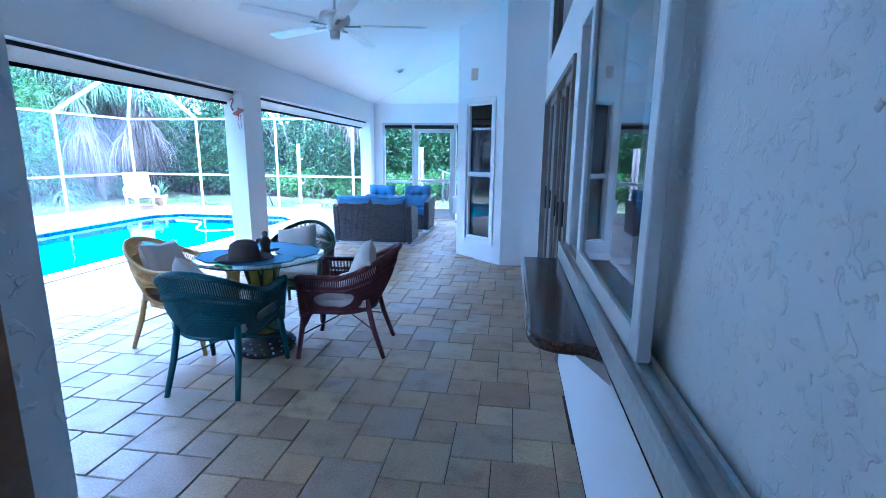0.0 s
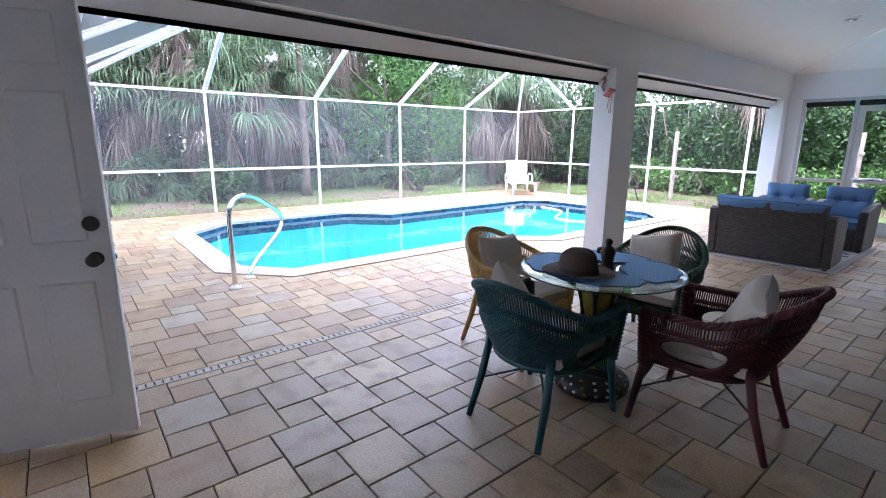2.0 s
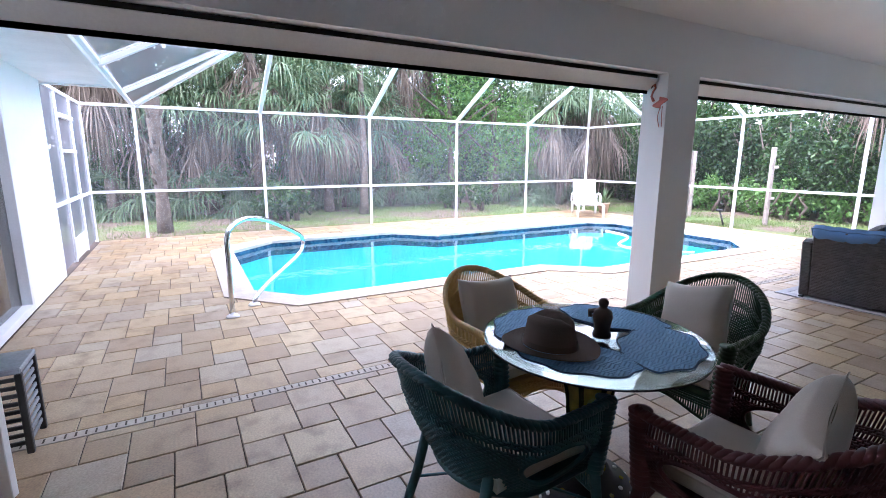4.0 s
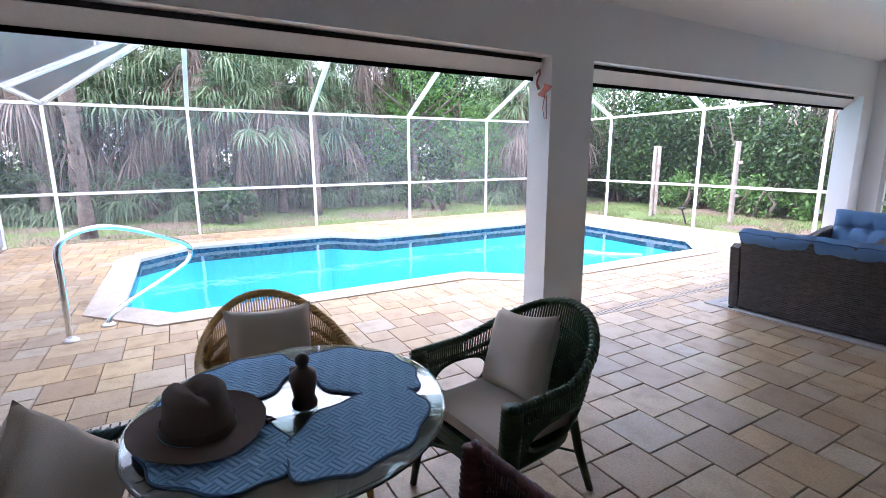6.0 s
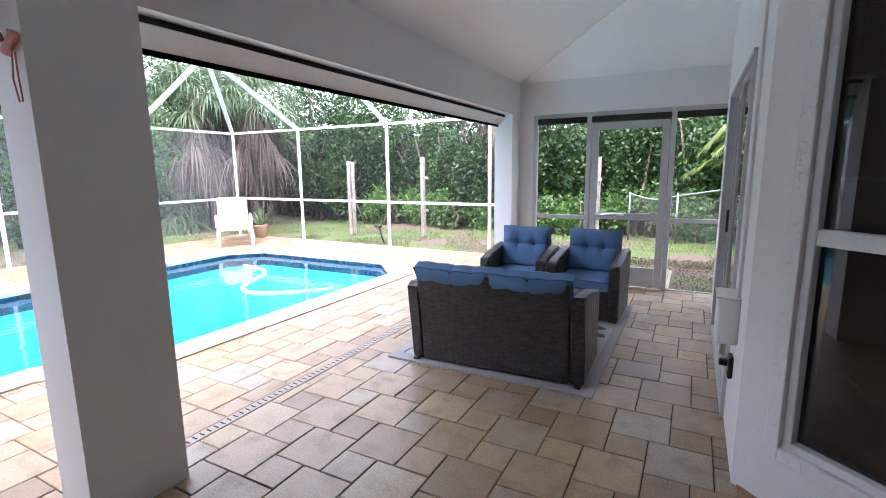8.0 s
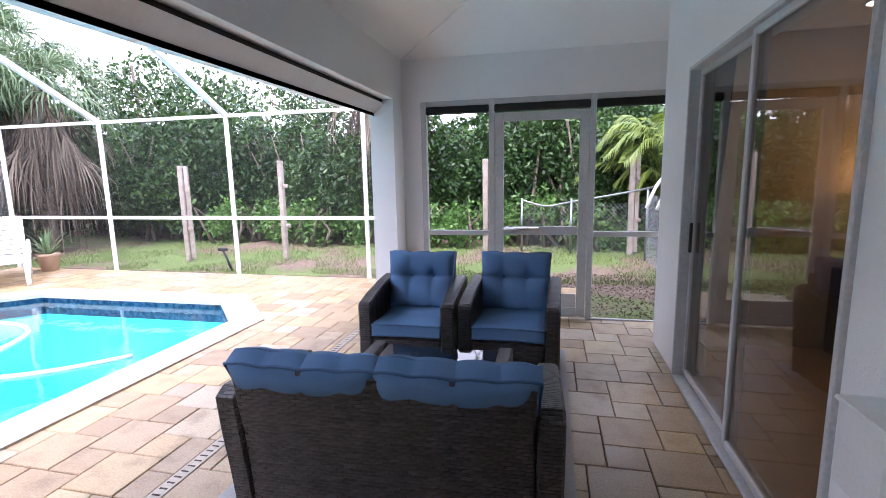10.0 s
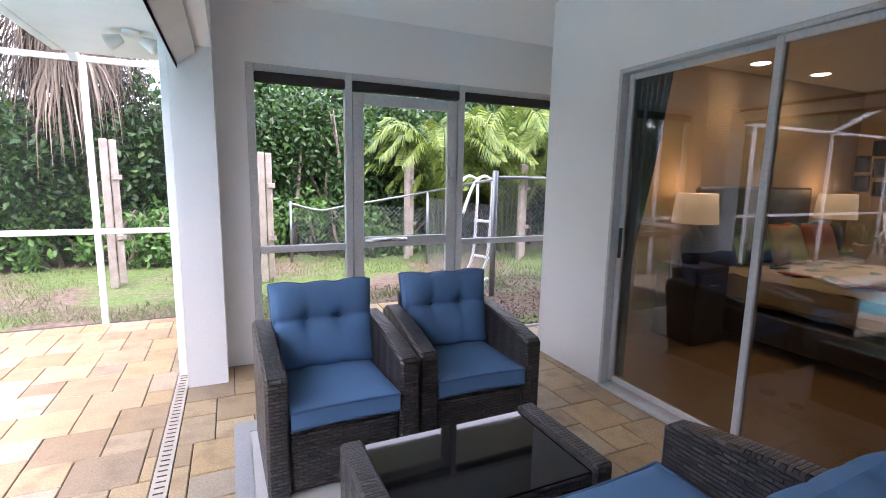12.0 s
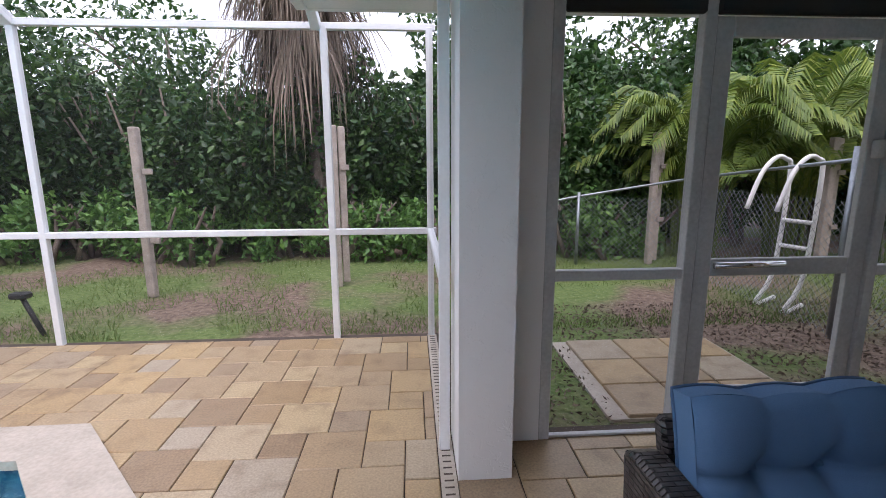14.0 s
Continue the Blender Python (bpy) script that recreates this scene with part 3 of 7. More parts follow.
# ceiling in the dim grey, its shade painted in
piece("ceiling_kitchen", Geo().span((DX + 0.18, -1.6, 3.5), (4.2, 6.5, 3.6)), M_DIMW, label="dim grey kitchen ceiling", category="ceiling")

# hipped ceiling
g = Geo()
x0, x1, ys, yn = CX - 0.1, 0.62, -1.65, NY + 0.1
west = [(x0, ys), (x1, ys), (x1, NY - (x1 - CX)), (x0, NY - (x0 - CX))]
north = [(x0, NY - (x0 - CX)), (x1, NY - (x1 - CX)), (x1, yn + 0.05), (x0, yn + 0.05)]
for poly, plane in ((west, lambda x, y: 2.585 + PITCH * (x - CX)), (north, lambda x, y: 2.575 + PITCH * (NY - y))):
    k = len(poly)
    vs = [(x, y, plane(x, y)) for x, y in poly] + [(x, y, plane(x, y) + 0.14) for x, y in poly]
    g.add(vs, [tuple(range(k))[::-1], tuple(range(k, 2 * k))] + [(i, (i + 1) % k, k + (i + 1) % k, k + i) for i in range(k)])
piece("ceiling", g, M_CEIL, label="white smooth vaulted ceiling with soft corners", category="ceiling")
# roof slabs over lanai and wing
g = Geo()
def roof_part(g, pts):
    k = len(pts)
    g.add([(x, y, z) for x, y, z in pts] + [(x, y, z + 0.1) for x, y, z in pts], [tuple(range(k))[::-1], tuple(range(k, 2 * k))] + [(i, (i + 1) % k, k + (i + 1) % k, k + i) for i in range(k)])


roof_part(g, [(-4.25, -2.0, 2.50), (1.5, -2.0, 3.9375), (1.5, 5.85, 3.9375), (-4.25, 11.6, 2.50)])
roof_part(g, [(-4.25, 11.6, 2.50), (1.5, 5.85, 3.9375), (4.4, 5.85, 3.9375), (4.4, 11.6, 2.50)])
roof_part(g, [(1.5, -2.0, 3.94), (4.4, -2.0, 3.94), (4.4, 5.85, 3.94), (1.5, 5.85, 3.94)])
roof_part(g, [(-7.9, -2.6, 3.40), (-4.25, -2.6, 3.40), (-4.25, 1.0, 2.50), (-7.9, 1.0, 2.50)])
piece("roof", g, M_ROOF, label="grey shingle roof", category="roof")
# soffit and fascia along the pool side
g = Geo()
g.span((-4.18, 0.35, 2.30), (CO, 11.55, 2.33))
g.span((CO, NY + 0.12, 2.30), (1.5, 11.55, 2.33))
g.span((-7.9, 0.35, 2.34), (-4.25, 1.0, 2.37))
piece("soffit", g, M_ALU, label="white vented eave soffit", category="soffit")
g = Geo()
g.span((-4.26, 1.02, 2.30), (-4.19, 11.6, 2.50), 0.006)
g.span((-4.19, 11.55, 2.30), (1.5, 11.62, 2.50), 0.006)
g.span((-7.97, 1.0, 2.32), (-4.26, 1.07, 2.50), 0.006)
g.span((-7.97, -2.6, 2.32), (-7.9, 1.0, 2.50), 0.006)
piece("fascia", g, M_ALU, label="white aluminium gutter and fascia", category="gutter")

# ---- ground, paving bed ----
def ground_material():
    m, n, l, b = nodes_of("yard_ground")
    geo = n.new("ShaderNodeNewGeometry")
    big, fine, sep = n.new("ShaderNodeTexNoise"), n.new("ShaderNodeTexNoise"), n.new("ShaderNodeSeparateXYZ")
    big.inputs["Scale"].default_value, big.inputs["Detail"].default_value = 0.55, 7
    fine.inputs["Scale"].default_value, fine.inputs["Detail"].default_value = 22, 6
    l.new(geo.outputs["Position"], big.inputs["Vector"])
    l.new(geo.outputs["Position"], fine.inputs["Vector"])
    ramp, ramp2, mix = n.new("ShaderNodeValToRGB"), n.new("ShaderNodeValToRGB"), n.new("ShaderNodeMix")
    for e, (p, c) in zip(ramp.color_ramp.elements, [(0.3, (0.07, 0.12, 0.025)), (0.75, (0.17, 0.22, 0.07))]):
        e.position, e.color = p, (*c, 1)
    for e, (p, c) in zip(ramp2.color_ramp.elements, [(0.3, (0.10, 0.065, 0.045)), (0.75, (0.27, 0.20, 0.15))]):
        e.position, e.color = p, (*c, 1)
    l.new(fine.outputs["Fac"], ramp.inputs[0])
    l.new(fine.outputs["Fac"], ramp2.inputs[0])
    mr = n.new("ShaderNodeMapRange")
    mr.inputs[1].default_value, mr.inputs[2].default_value = 0.46, 0.56
    l.new(big.outputs["Fac"], mr.inputs[0])
    mix.data_type = "RGBA"
    l.new(mr.outputs[0], mix.inputs[0])
    l.new(ramp.outputs[0], mix.inputs[6])
    l.new(ramp2.outputs[0], mix.inputs[7])
    l.new(mix.outputs[2], b.inputs["Base Color"])
    bp = n.new("ShaderNodeBump")
    bp.inputs["Strength"].default_value, bp.inputs["Distance"].default_value = 0.8, 0.03
    l.new(fine.outputs["Fac"], bp.inputs["Height"])
    l.new(bp.outputs[0], b.inputs["Normal"])
    b.inputs["Roughness"].default_value = 0.95
    return m


M_GROUND = ground_material()
CWX, CNY, CSY = -10.70, 12.167, 0.30   # pool cage: west, north, south walls
WATER = [(-5.92, 2.27), (-5.41, 2.74), (-5.40, 5.97), (-4.87, 6.60), (-4.81, 9.97), (-5.45, 10.65), (-8.12, 10.60), (-8.58, 10.12), (-8.52, 6.05), (-9.20, 5.34), (-9.22, 3.02), (-8.53, 2.29)]


def offset(poly, d):
    out, k = [], len(poly)
    for i in range(k):
        a, b, c = Vector(poly[i - 1]), Vector(poly[i]), Vector(poly[(i + 1) % k])
        n1, n2 = Vector(((b - a).y, -(b - a).x)).normalized(), Vector(((c - b).y, -(c - b).x)).normalized()
        mid = (n1 + n2).normalized()
        out.append(tuple(b + mid * (d / max(mid.dot(n1), 0.4))))
    return out


def ring(g, inner, outer, z0, z1):
    k = len(inner)
    vs = [(*p, z1) for p in inner] + [(*p, z1) for p in outer] + [(*p, z0) for p in inner] + [(*p, z0) for p in outer]
    for i in range(k):
        j = (i + 1) % k
        g.f += [tuple(q + len(g.v) for q in f) for f in ((i, k + i, k + j, j), (2 * k + i, 2 * k + j, 3 * k + j, 3 * k + i), (i, j, 2 * k + j, 2 * k + i), (k + i, 3 * k + i, 3 * k + j, k + j))]
        g.smooth += [False] * 4
    g.v += vs
    return g


# lawn: one sheet to the horizon with the paved area cut out
g = Geo()
px0, px1, py0, py1 = CWX - 0.04, 4.3, -2.6, CNY + 0.04
far = 400.0
g.add([(-far, -far, -0.03), (px0, -far, -0.03), (px0, far, -0.03), (-far, far, -0.03)], [(0, 1, 2, 3)])
g.add([(px0, py1, -0.03), (far, py1, -0.03), (far, far, -0.03), (px0, far, -0.03)], [(0, 1, 2, 3)])
g.add([(px0, -far, -0.03), (far, -far, -0.03), (far, py0, -0.03), (px0, py0, -0.03)], [(0, 1, 2, 3)])
g.add([(px1, py0, -0.03), (far, py0, -0.03), (far, py1, -0.03), (px1, py1, -0.03)], [(0, 1, 2, 3)])
g.add([(CO, NY + 0.10, -0.026), (px1, NY + 0.10, -0.026), (px1, py1, -0.026), (CO, py1, -0.026)], [(0, 1, 2, 3)])
piece("ground", g, M_GROUND, label="patchy lawn with bare soil and leaf litter", category="lawn")
# bed under the pavers, in strips round the pool
g = Geo()
COPO = offset(WATER, 0.28)
wx = [p[0] for p in COPO]
wy = [p[1] for p in COPO]
bx0, bx1, by0, by1 = min(wx), max(wx), min(wy), max(wy)
g.add([(px0, py0, -0.009), (bx0, py0, -0.009), (bx0, py1, -0.009), (px0, py1, -0.009)], [(0, 1, 2, 3)])
g.add([(bx1, py0, -0.009), (CX + 0.1, py0, -0.009), (CX + 0.1, py1, -0.009), (bx1, py1, -0.009)], [(0, 1, 2, 3)])
g.add([(CX + 0.1, py0, -0.009), (px1, py0, -0.009), (px1, NY + 0.12, -0.009), (CX + 0.1, NY + 0.12, -0.009)], [(0, 1, 2, 3)])
g.add([(bx0, py0, -0.009), (bx1, py0, -0.009), (bx1, by0, -0.009), (bx0, by0, -0.009)], [(0, 1, 2, 3)])
g.add([(bx0, by1, -0.009), (bx1, by1, -0.009), (bx1, py1, -0.009), (bx0, py1, -0.009)], [(0, 1, 2, 3)])
INNER = offset(WATER, 0.16)
k = len(INNER)
box_pts = []
for (x, y) in INNER:
    cand = [(abs(x - bx0), (bx0, y)), (abs(x - bx1), (bx1, y)), (abs(y - by0), (x, by0)), (abs(y - by1), (x, by1))]
    box_pts.append(min(cand)[1])
for i in range(k):
    j = (i + 1) % k
    quad = [(*INNER[i], -0.009), (*box_pts[i], -0.009), (*box_pts[j], -0.009), (*INNER[j], -0.009)]
    g.add(quad, [(0, 1, 2, 3)])
    a, b = box_pts[i], box_pts[j]
    if abs(a[0] - b[0]) > 0.01 and abs(a[1] - b[1]) > 0.01:
        c = (a[0] if a[0] in (bx0, bx1) else b[0], a[1] if a[1] in (by0, by1) else b[1])
        g.add([(*a, -0.009), (*c, -0.009), (*b, -0.009)], [(0, 1, 2)])
floor = piece("floor", g, M_GROUT, label="tan modular concrete pavers with dark sand joints", category="paving")

# ---- pool ----
pool = thing("swimming_pool", "angular swimming pool with pale coping and turquoise water", "swimming pool")
g = Geo()
k = len(WATER)
g.add([(*p, -1.45) for p in WATER] + [(*p, -0.26) for p in WATER], [tuple(range(k))] + [(i, k + i, k + (i + 1) % k, (i + 1) % k) for i in range(k)])
part("basin", g, M_POOL, pool, "turquoise plaster basin")
g = Geo()
g.add([(*p, -0.26) for p in WATER] + [(*p, -0.03) for p in WATER], [(i, k + i, k + (i + 1) % k, (i + 1) % k) for i in range(k)])
part("tile_band", g, M_PTILE, pool, "dark blue mosaic waterline tile")
g = Geo()
g.add([(*p, -0.072) for p in WATER], [tuple(range(k))])
ob = part("water", g, M_WATER, pool, "clear still water")
ob.visible_shadow = False
g = Geo()
ring(g, offset(WATER, -0.035), COPO, -0.035, 0.014)
part("coping", g, M_COPING, pool, "pale stone coping")
g = Geo()
g.prism([(-6.9, 2.35), (-5.95, 2.35), (-5.5, 2.8), (-5.5, 3.9), (-6.1, 3.9), (-6.9, 3.0)], -1.44, -0.45)
g.prism([(-5.5, 3.9), (-5.5, 4.3), (-7.3, 4.3), (-7.3, 2.35), (-6.9, 2.35), (-6.9, 3.9)], -1.44, -0.8)
part("steps", g, M_POOL, pool, "turquoise entry steps")
part("skimmer", Geo().box((-8.53, 7.2, -0.06), (0.06, 0.36, 0.05), 0.01), M_BLACK, pool, "dark skimmer mouth")
# cleaner hose floating
pts = []
for i in range(40):
    t = i / 39
    pts.append((-7.6 + 2.3 * t + 0.15 * math.sin(t * 7), 9.7 - 0.9 * math.sin(t * 2.6) + 0.35 * math.sin(t * 6), -0.066))
solo("cleaner_hose", Geo().tube(pts, 0.022, 6), M_WHITEP, "white pool cleaner hose floating on the water", "hose")

# deck drain
drain = thing("deck_drain", "white slotted plastic deck drain strip between the pavers", "drain")
g = Geo()
g.span((-3.468, 0.36, -0.02), (-3.395, CNY, 0.001), 0.002)
part("channel", g, M_COPING, drain)
g = Geo()
y = 0.40
while y < CNY - 0.05:
    g.span((-3.452, y, -0.005), (-3.411, y + 0.009, 0.0028))
    y += 0.045
part("grate", g, M_GROUT, drain, "dark drain slots")["kind"] = "stuff"

# ---- pool cage ----
cage = thing("pool_cage", "white aluminium screened pool enclosure with a mansard roof", "pool enclosure")
WY = [1.08, 3.20, 5.48, 7.74, 9.95]
NX = [-8.64, -6.34, -4.20]
CT, CM, AP = 2.36, 0.86, 3.47
PB = 0.05


def beam(a, b, w=PB, name="beam"):
    a, b = Vector(a), Vector(b)
    m = Matrix.Translation((a + b) / 2) @ (b - a).to_track_quat("Z", "Y").to_matrix().to_4x4()
    return part(name, Geo().box((0, 0, 0), (w, w * 1.0, (b - a).length), 0.004, m), M_ALU, cage)


for y in [CSY, *WY, CNY]:
    beam((CWX, y, -0.02), (CWX, y, CT), name="post")
for x in NX:
    beam((x, CNY, -0.02), (x, CNY, CT), name="post")
beam((CO - 0.045, CNY, -0.02), (CO - 0.045, CNY, CT), name="post")
for z in (CM, CT):
    beam((CWX, CSY, z), (CWX, CNY, z), 0.048, "rail")
    beam((CWX, CNY, z), (CO, CNY, z), 0.048, "rail")
beam((CO - 0.045, CNY, CM), (CO - 0.045, 10.6, CM), 0.046, "rail")
beam((CO - 0.045, 10.60, 0.0), (CO - 0.045, 10.60, 2.3), 0.05, "post")
# mansard roof
RX, RS, RN = -8.64, 3.20, 10.10
for y in (3.20, 5.48, 7.74, RN):
    beam((CWX, min(y, 9.95) if y > 9 else y, CT), (RX, y, AP), 0.07, "rafter")
beam((CWX, CNY, CT), (RX, RN, AP), 0.07, "hip_rafter")
beam((CWX, 1.08, CT), (RX, RS, AP), 0.07, "hip_rafter")
for x in (-8.64, -6.34):
    beam((x, CNY, CT), (x, RN, AP), 0.07, "rafter")
    beam((x, 1.08, CT), (x, RS, AP), 0.07, "rafter")
beam((RX, RS, AP), (RX, RN, AP), 0.07, "ridge_beam")
beam((RX, RN, AP), (-4.25, RN, AP - 0.05), 0.07, "ridge_beam")
beam((RX, RS, AP), (-4.25, RS, AP - 0.05), 0.07, "ridge_beam")
beam((-4.25, CNY, CT), (-4.25, RN, AP - 0.05), 0.07, "rafter")
for y in (5.48, 7.74):
    beam((RX, y, AP), (-4.22, y, 2.55), 0.05, "rafter")
beam((CWX, 1.08, CT), (-4.2, 1.08, 2.40), 0.06, "rail")
# cage's south side with its door
for x in (-7.80, -8.72, -9.72):
    beam((x, CSY, 0), (x, CSY, CT), name="post")
for z in (CM, CT):
    beam((-7.77, CSY, z), (CWX, CSY, z), 0.048, "rail")
beam((-8.76, CSY + 0.02, 2.03), (-9.68, CSY + 0.02, 2.03), 0.06, "door_rail")
beam((-8.76, CSY + 0.02, 1.55), (-9.68, CSY + 0.02, 1.55), 0.05, "door_rail")
g = Geo()
g.span((-9.68, CSY - 0.01, 0.03), (-8.76, CSY + 0.02, 0.32))
part("kick_plate", g, M_ALU, cage, "white kick plate")


def pane(name, pts, mat, parent):
    return part(name, Geo().add(pts, [tuple(range(len(pts)))]), mat, parent)


for a, b in zip([CSY, *WY], [*WY, CNY]):
    for z0, z1 in ((0.03, CM), (CM, CT)):
        pane("screen_panel", [(CWX, a, z0), (CWX, b, z0), (CWX, b, z1), (CWX, a, z1)], M_SCREEN, cage)
for a, b in zip([CWX, *NX], [*NX, CO - 0.045]):
    for z0, z1 in ((0.03, CM), (CM, CT)):
        pane("screen_panel", [(a, CNY, z0), (b, CNY, z0), (b, CNY, z1), (a, CNY, z1)], M_SCREENL, cage)
# south side in the dark copy: edge-on look put into the colour
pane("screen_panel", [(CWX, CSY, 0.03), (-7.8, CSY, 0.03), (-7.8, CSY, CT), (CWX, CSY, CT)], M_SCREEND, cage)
pane("screen_panel", [(CO - 0.045, CNY, 0.03), (CO - 0.045, 10.6, 0.03), (CO - 0.045, 10.6, 2.3), (CO - 0.045, CNY, 2.3)], M_SCREENL, cage)
for pts in ([(CWX, 1.08, CT), (CWX, CNY, CT), (RX, RN, AP), (RX, RS, AP)], [(CWX, CNY, CT), (-4.25, CNY, CT), (-4.25, RN, AP - 0.05), (RX, RN, AP)]):
    pane("roof_screen", pts, M_SCREENL, cage)
# south roof slope in the same dark copy, painted for its edge-on look
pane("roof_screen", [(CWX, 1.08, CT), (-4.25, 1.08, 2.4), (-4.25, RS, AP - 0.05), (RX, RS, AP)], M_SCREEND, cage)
pane("roof_screen", [(RX, RS, AP), (RX, RN, AP), (-4.25, RN, 2.6), (-4.25, RS, 2.6)], M_SCREENL, cage)

# ---- roll-down shade housings in the beam ----
def shade_box(y0, y1):
    t = thing("roll_shade", "rolled-up patio shade in a white housing with black slots", "roller shade", group="patio shades")
    prof = [(CO + 0.03, 2.045), (CX - 0.185, 2.045), (CX - 0.085, 2.125), (CX - 0.085, 2.130), (CO + 0.03, 2.130)]
    k = len(prof)
    g = Geo().add([(x, y, z) for y in (y0, y1) for x, z in prof], [tuple(range(k)), tuple(range(k, 2 * k))[::-1]] + [(i, k + i, k + (i + 1) % k, (i + 1) % k) for i in range(k)])
    part("housing", g, M_ALU, t)
    part("slot", Geo().span((CO + 0.03, y0, 2.130), (CX - 0.10, y1, HEAD - 0.002)), M_SHADE, t, "black upper slot")
    part("hem_bar", Geo().span((CO + 0.05, y0, 2.015), (CX - 0.19, y1, 2.045), 0.004), M_SHADE, t, "black hem bar")
    return t


shade_box(0.46, 5.29)
shade_box(5.725, 10.34)

# ---- end wall screen with its door ----
END = thing("end_screen", "grey-white aluminium screen wall with a screen door", "screen wall")
fy = NY + 0.04
for x in (-2.955, -2.27, -1.32, -0.30):
    part("post", Geo().span((x, NY - 0.005, 0), (x + 0.055, NY + 0.06, HEAD), 0.004), M_ALUG, END)
part("head_rail", Geo().span((-2.90, NY, 2.11), (-0.30, NY + 0.055, HEAD), 0.004), M_ALUG, END)
for a, b in ((-2.90, -2.27), (-1.265, -0.30)):
    part("mid_rail", Geo().span((a, NY, 0.83), (b, NY + 0.05, 0.88), 0.004), M_ALUG, END)
    part("sill_rail", Geo().span((a, NY + 0.01, 0.0), (b, NY + 0.04, 0.014), 0.003), M_ALUG, END)
    for z0, z1 in ((0.014, 0.83), (0.88, 2.11)):
        pane("screen_panel", [(a, fy, z0), (b, fy, z0), (b, fy, z1), (a, fy, z1)], M_SCREENL, END)
for a, b in ((-2.90, -2.27), (-2.215, -1.32), (-1.265, -0.30)):
    part("rolled_shade", Geo().span((a, NY - 0.02, 2.035), (b, NY + 0.02, 2.11), 0.01), M_SHADE, END, "dark rolled shade")
sd = part("screen_door", rect_frame(Geo(), "x", NY + 0.025, -2.21, -1.325, 0.03, 2.03, 0.085, 0.035), M_ALUG, END, "white screen door leaf")
part("cross_rail", Geo().span((-2.12, NY + 0.008, 0.84), (-1.415, NY + 0.042, 0.925), 0.004), M_ALUG, sd)
part("kick_plate", Geo().span((-2.12, NY + 0.015, 0.115), (-1.415, NY + 0.035, 0.25), 0.003), M_ALUG, sd)
part("door_closer", Geo().tube([(-2.13, NY - 0.03, 0.90), (-1.78, NY - 0.03, 0.905)], 0.016, 8), M_STEEL, sd, "chrome door closer")
part("latch", Geo().box((-1.37, NY - 0.01, 1.45), (0.03, 0.05, 0.09), 0.006), M_ALUG, sd)
pane("screen_panel", [(-2.12, fy, 0.25), (-1.415, fy, 0.25), (-1.415, fy, 1.95), (-2.12, fy, 1.95)], M_SCREENL, sd)
sx = -0.27
part("side_post", Geo().span((sx, 10.1, 0), (sx + 0.05, 10.15, HEAD), 0.004), M_ALUG, END)
part("side_rail", Geo().span((sx, 10.15, 1.15), (sx + 0.04, NY, 1.2), 0.004), M_ALUG, END)
pane("screen_panel", [(sx + 0.02, 10.15, 0.05), (sx + 0.02, NY, 0.05), (sx + 0.02, NY, 2.11), (sx + 0.02, 10.15, 2.11)], M_SCREENL, END)

# ---- bedroom sliding door ----
def slider(name, label, x, ys, z1, frame_mat, glass_mat, fw=0.045, panel=0.055):
    t = thing(name, label, "sliding door", kind="structure")
    part("frame", rect_frame(Geo(), "y", x + 0.04, ys[0], ys[-1], 0.0, z1, fw, 0.12), frame_mat, t)
    for i, (a, b) in enumerate(zip(ys, ys[1:])):
        off = x + 0.02 + 0.04 * (i % 2)
        a, b = max(a, ys[0] + fw) - (0.02 if i else 0), min(b, ys[-1] - fw)
        p = part("door_panel", rect_frame(Geo(), "y", off, a, b, 0.045, z1 - fw, panel, 0.032), frame_mat, t)
        gl = part("pane", Geo().span((off - 0.003, a + panel, 0.045 + panel), (off + 0.003, b - panel, z1 - fw - panel)), glass_mat, p)
        gl.visible_shadow = False
        if b < ys[-1] - 0.1 and len(ys) == 3:
            continue
        part("handle", Geo().box((off - 0.024, b - 0.03, 1.0), (0.02, 0.02, 0.2), 0.005), M_BLACK, p, "black pull handle")
    return t


slider("sliding_door_1", "two-panel aluminium sliding glass door into the bedroom", AX, [7.52, 8.44, 9.37], 2.095, M_ALUG, M_GLASS, 0.025, 0.038)
slider("sliding_door_2", "stacked taupe sliding door panels standing closed", DX, [3.22, 3.90, 4.6, 5.3, 6.02], 2.10, M_BRONZE, M_GLASSD, 0.05, 0.07)
slw = thing("sliding_door_3", "white sliding glass door of the wing", "sliding door", kind="structure")
part("frame", rect_frame(Geo(), "x", 0.30, -6.17, -4.3, 0.02, 2.06, 0.07, 0.14), M_ALU, slw)
ob = part("pane", Geo().span((-6.1, 0.28, 0.09), (-4.37, 0.29, 1.99)), M_GLASSD, slw)
# high window
hw = thing("window_3", "high window above the sliding doors", "window", kind="structure")
part("window_frame", rect_frame(Geo(), "y", DX + 0.06, 3.6, 5.75, 2.52, 3.3, 0.05, 0.1), M_BRONZE, hw)
part("pane", Geo().span((DX + 0.06, 3.65, 2.57), (DX + 0.066, 5.7, 3.25)), M_GLASSD, hw)
# slanted corner window
cw = thing("window_1", "single-hung corner window with white grilles above dark glass", "window", bay_m, kind="structure")
wa, wb = 0.20, bay_len - 0.20
part("trim", rect_frame(Geo(), "x", -0.006, wa - 0.06, wb + 0.06, 0.24, 2.22, 0.06, 0.024), M_STUCCO, cw, "white stucco surround")
part("window_frame", rect_frame(Geo(), "x", 0.05, wa, wb, 0.30, 2.16, 0.035, 0.09), M_ALU, cw)
part("meeting_rail", Geo().span((wa + 0.035, 0.01, 1.17), (wb - 0.035, 0.08, 1.235), 0.004), M_ALU, cw)
g = Geo()
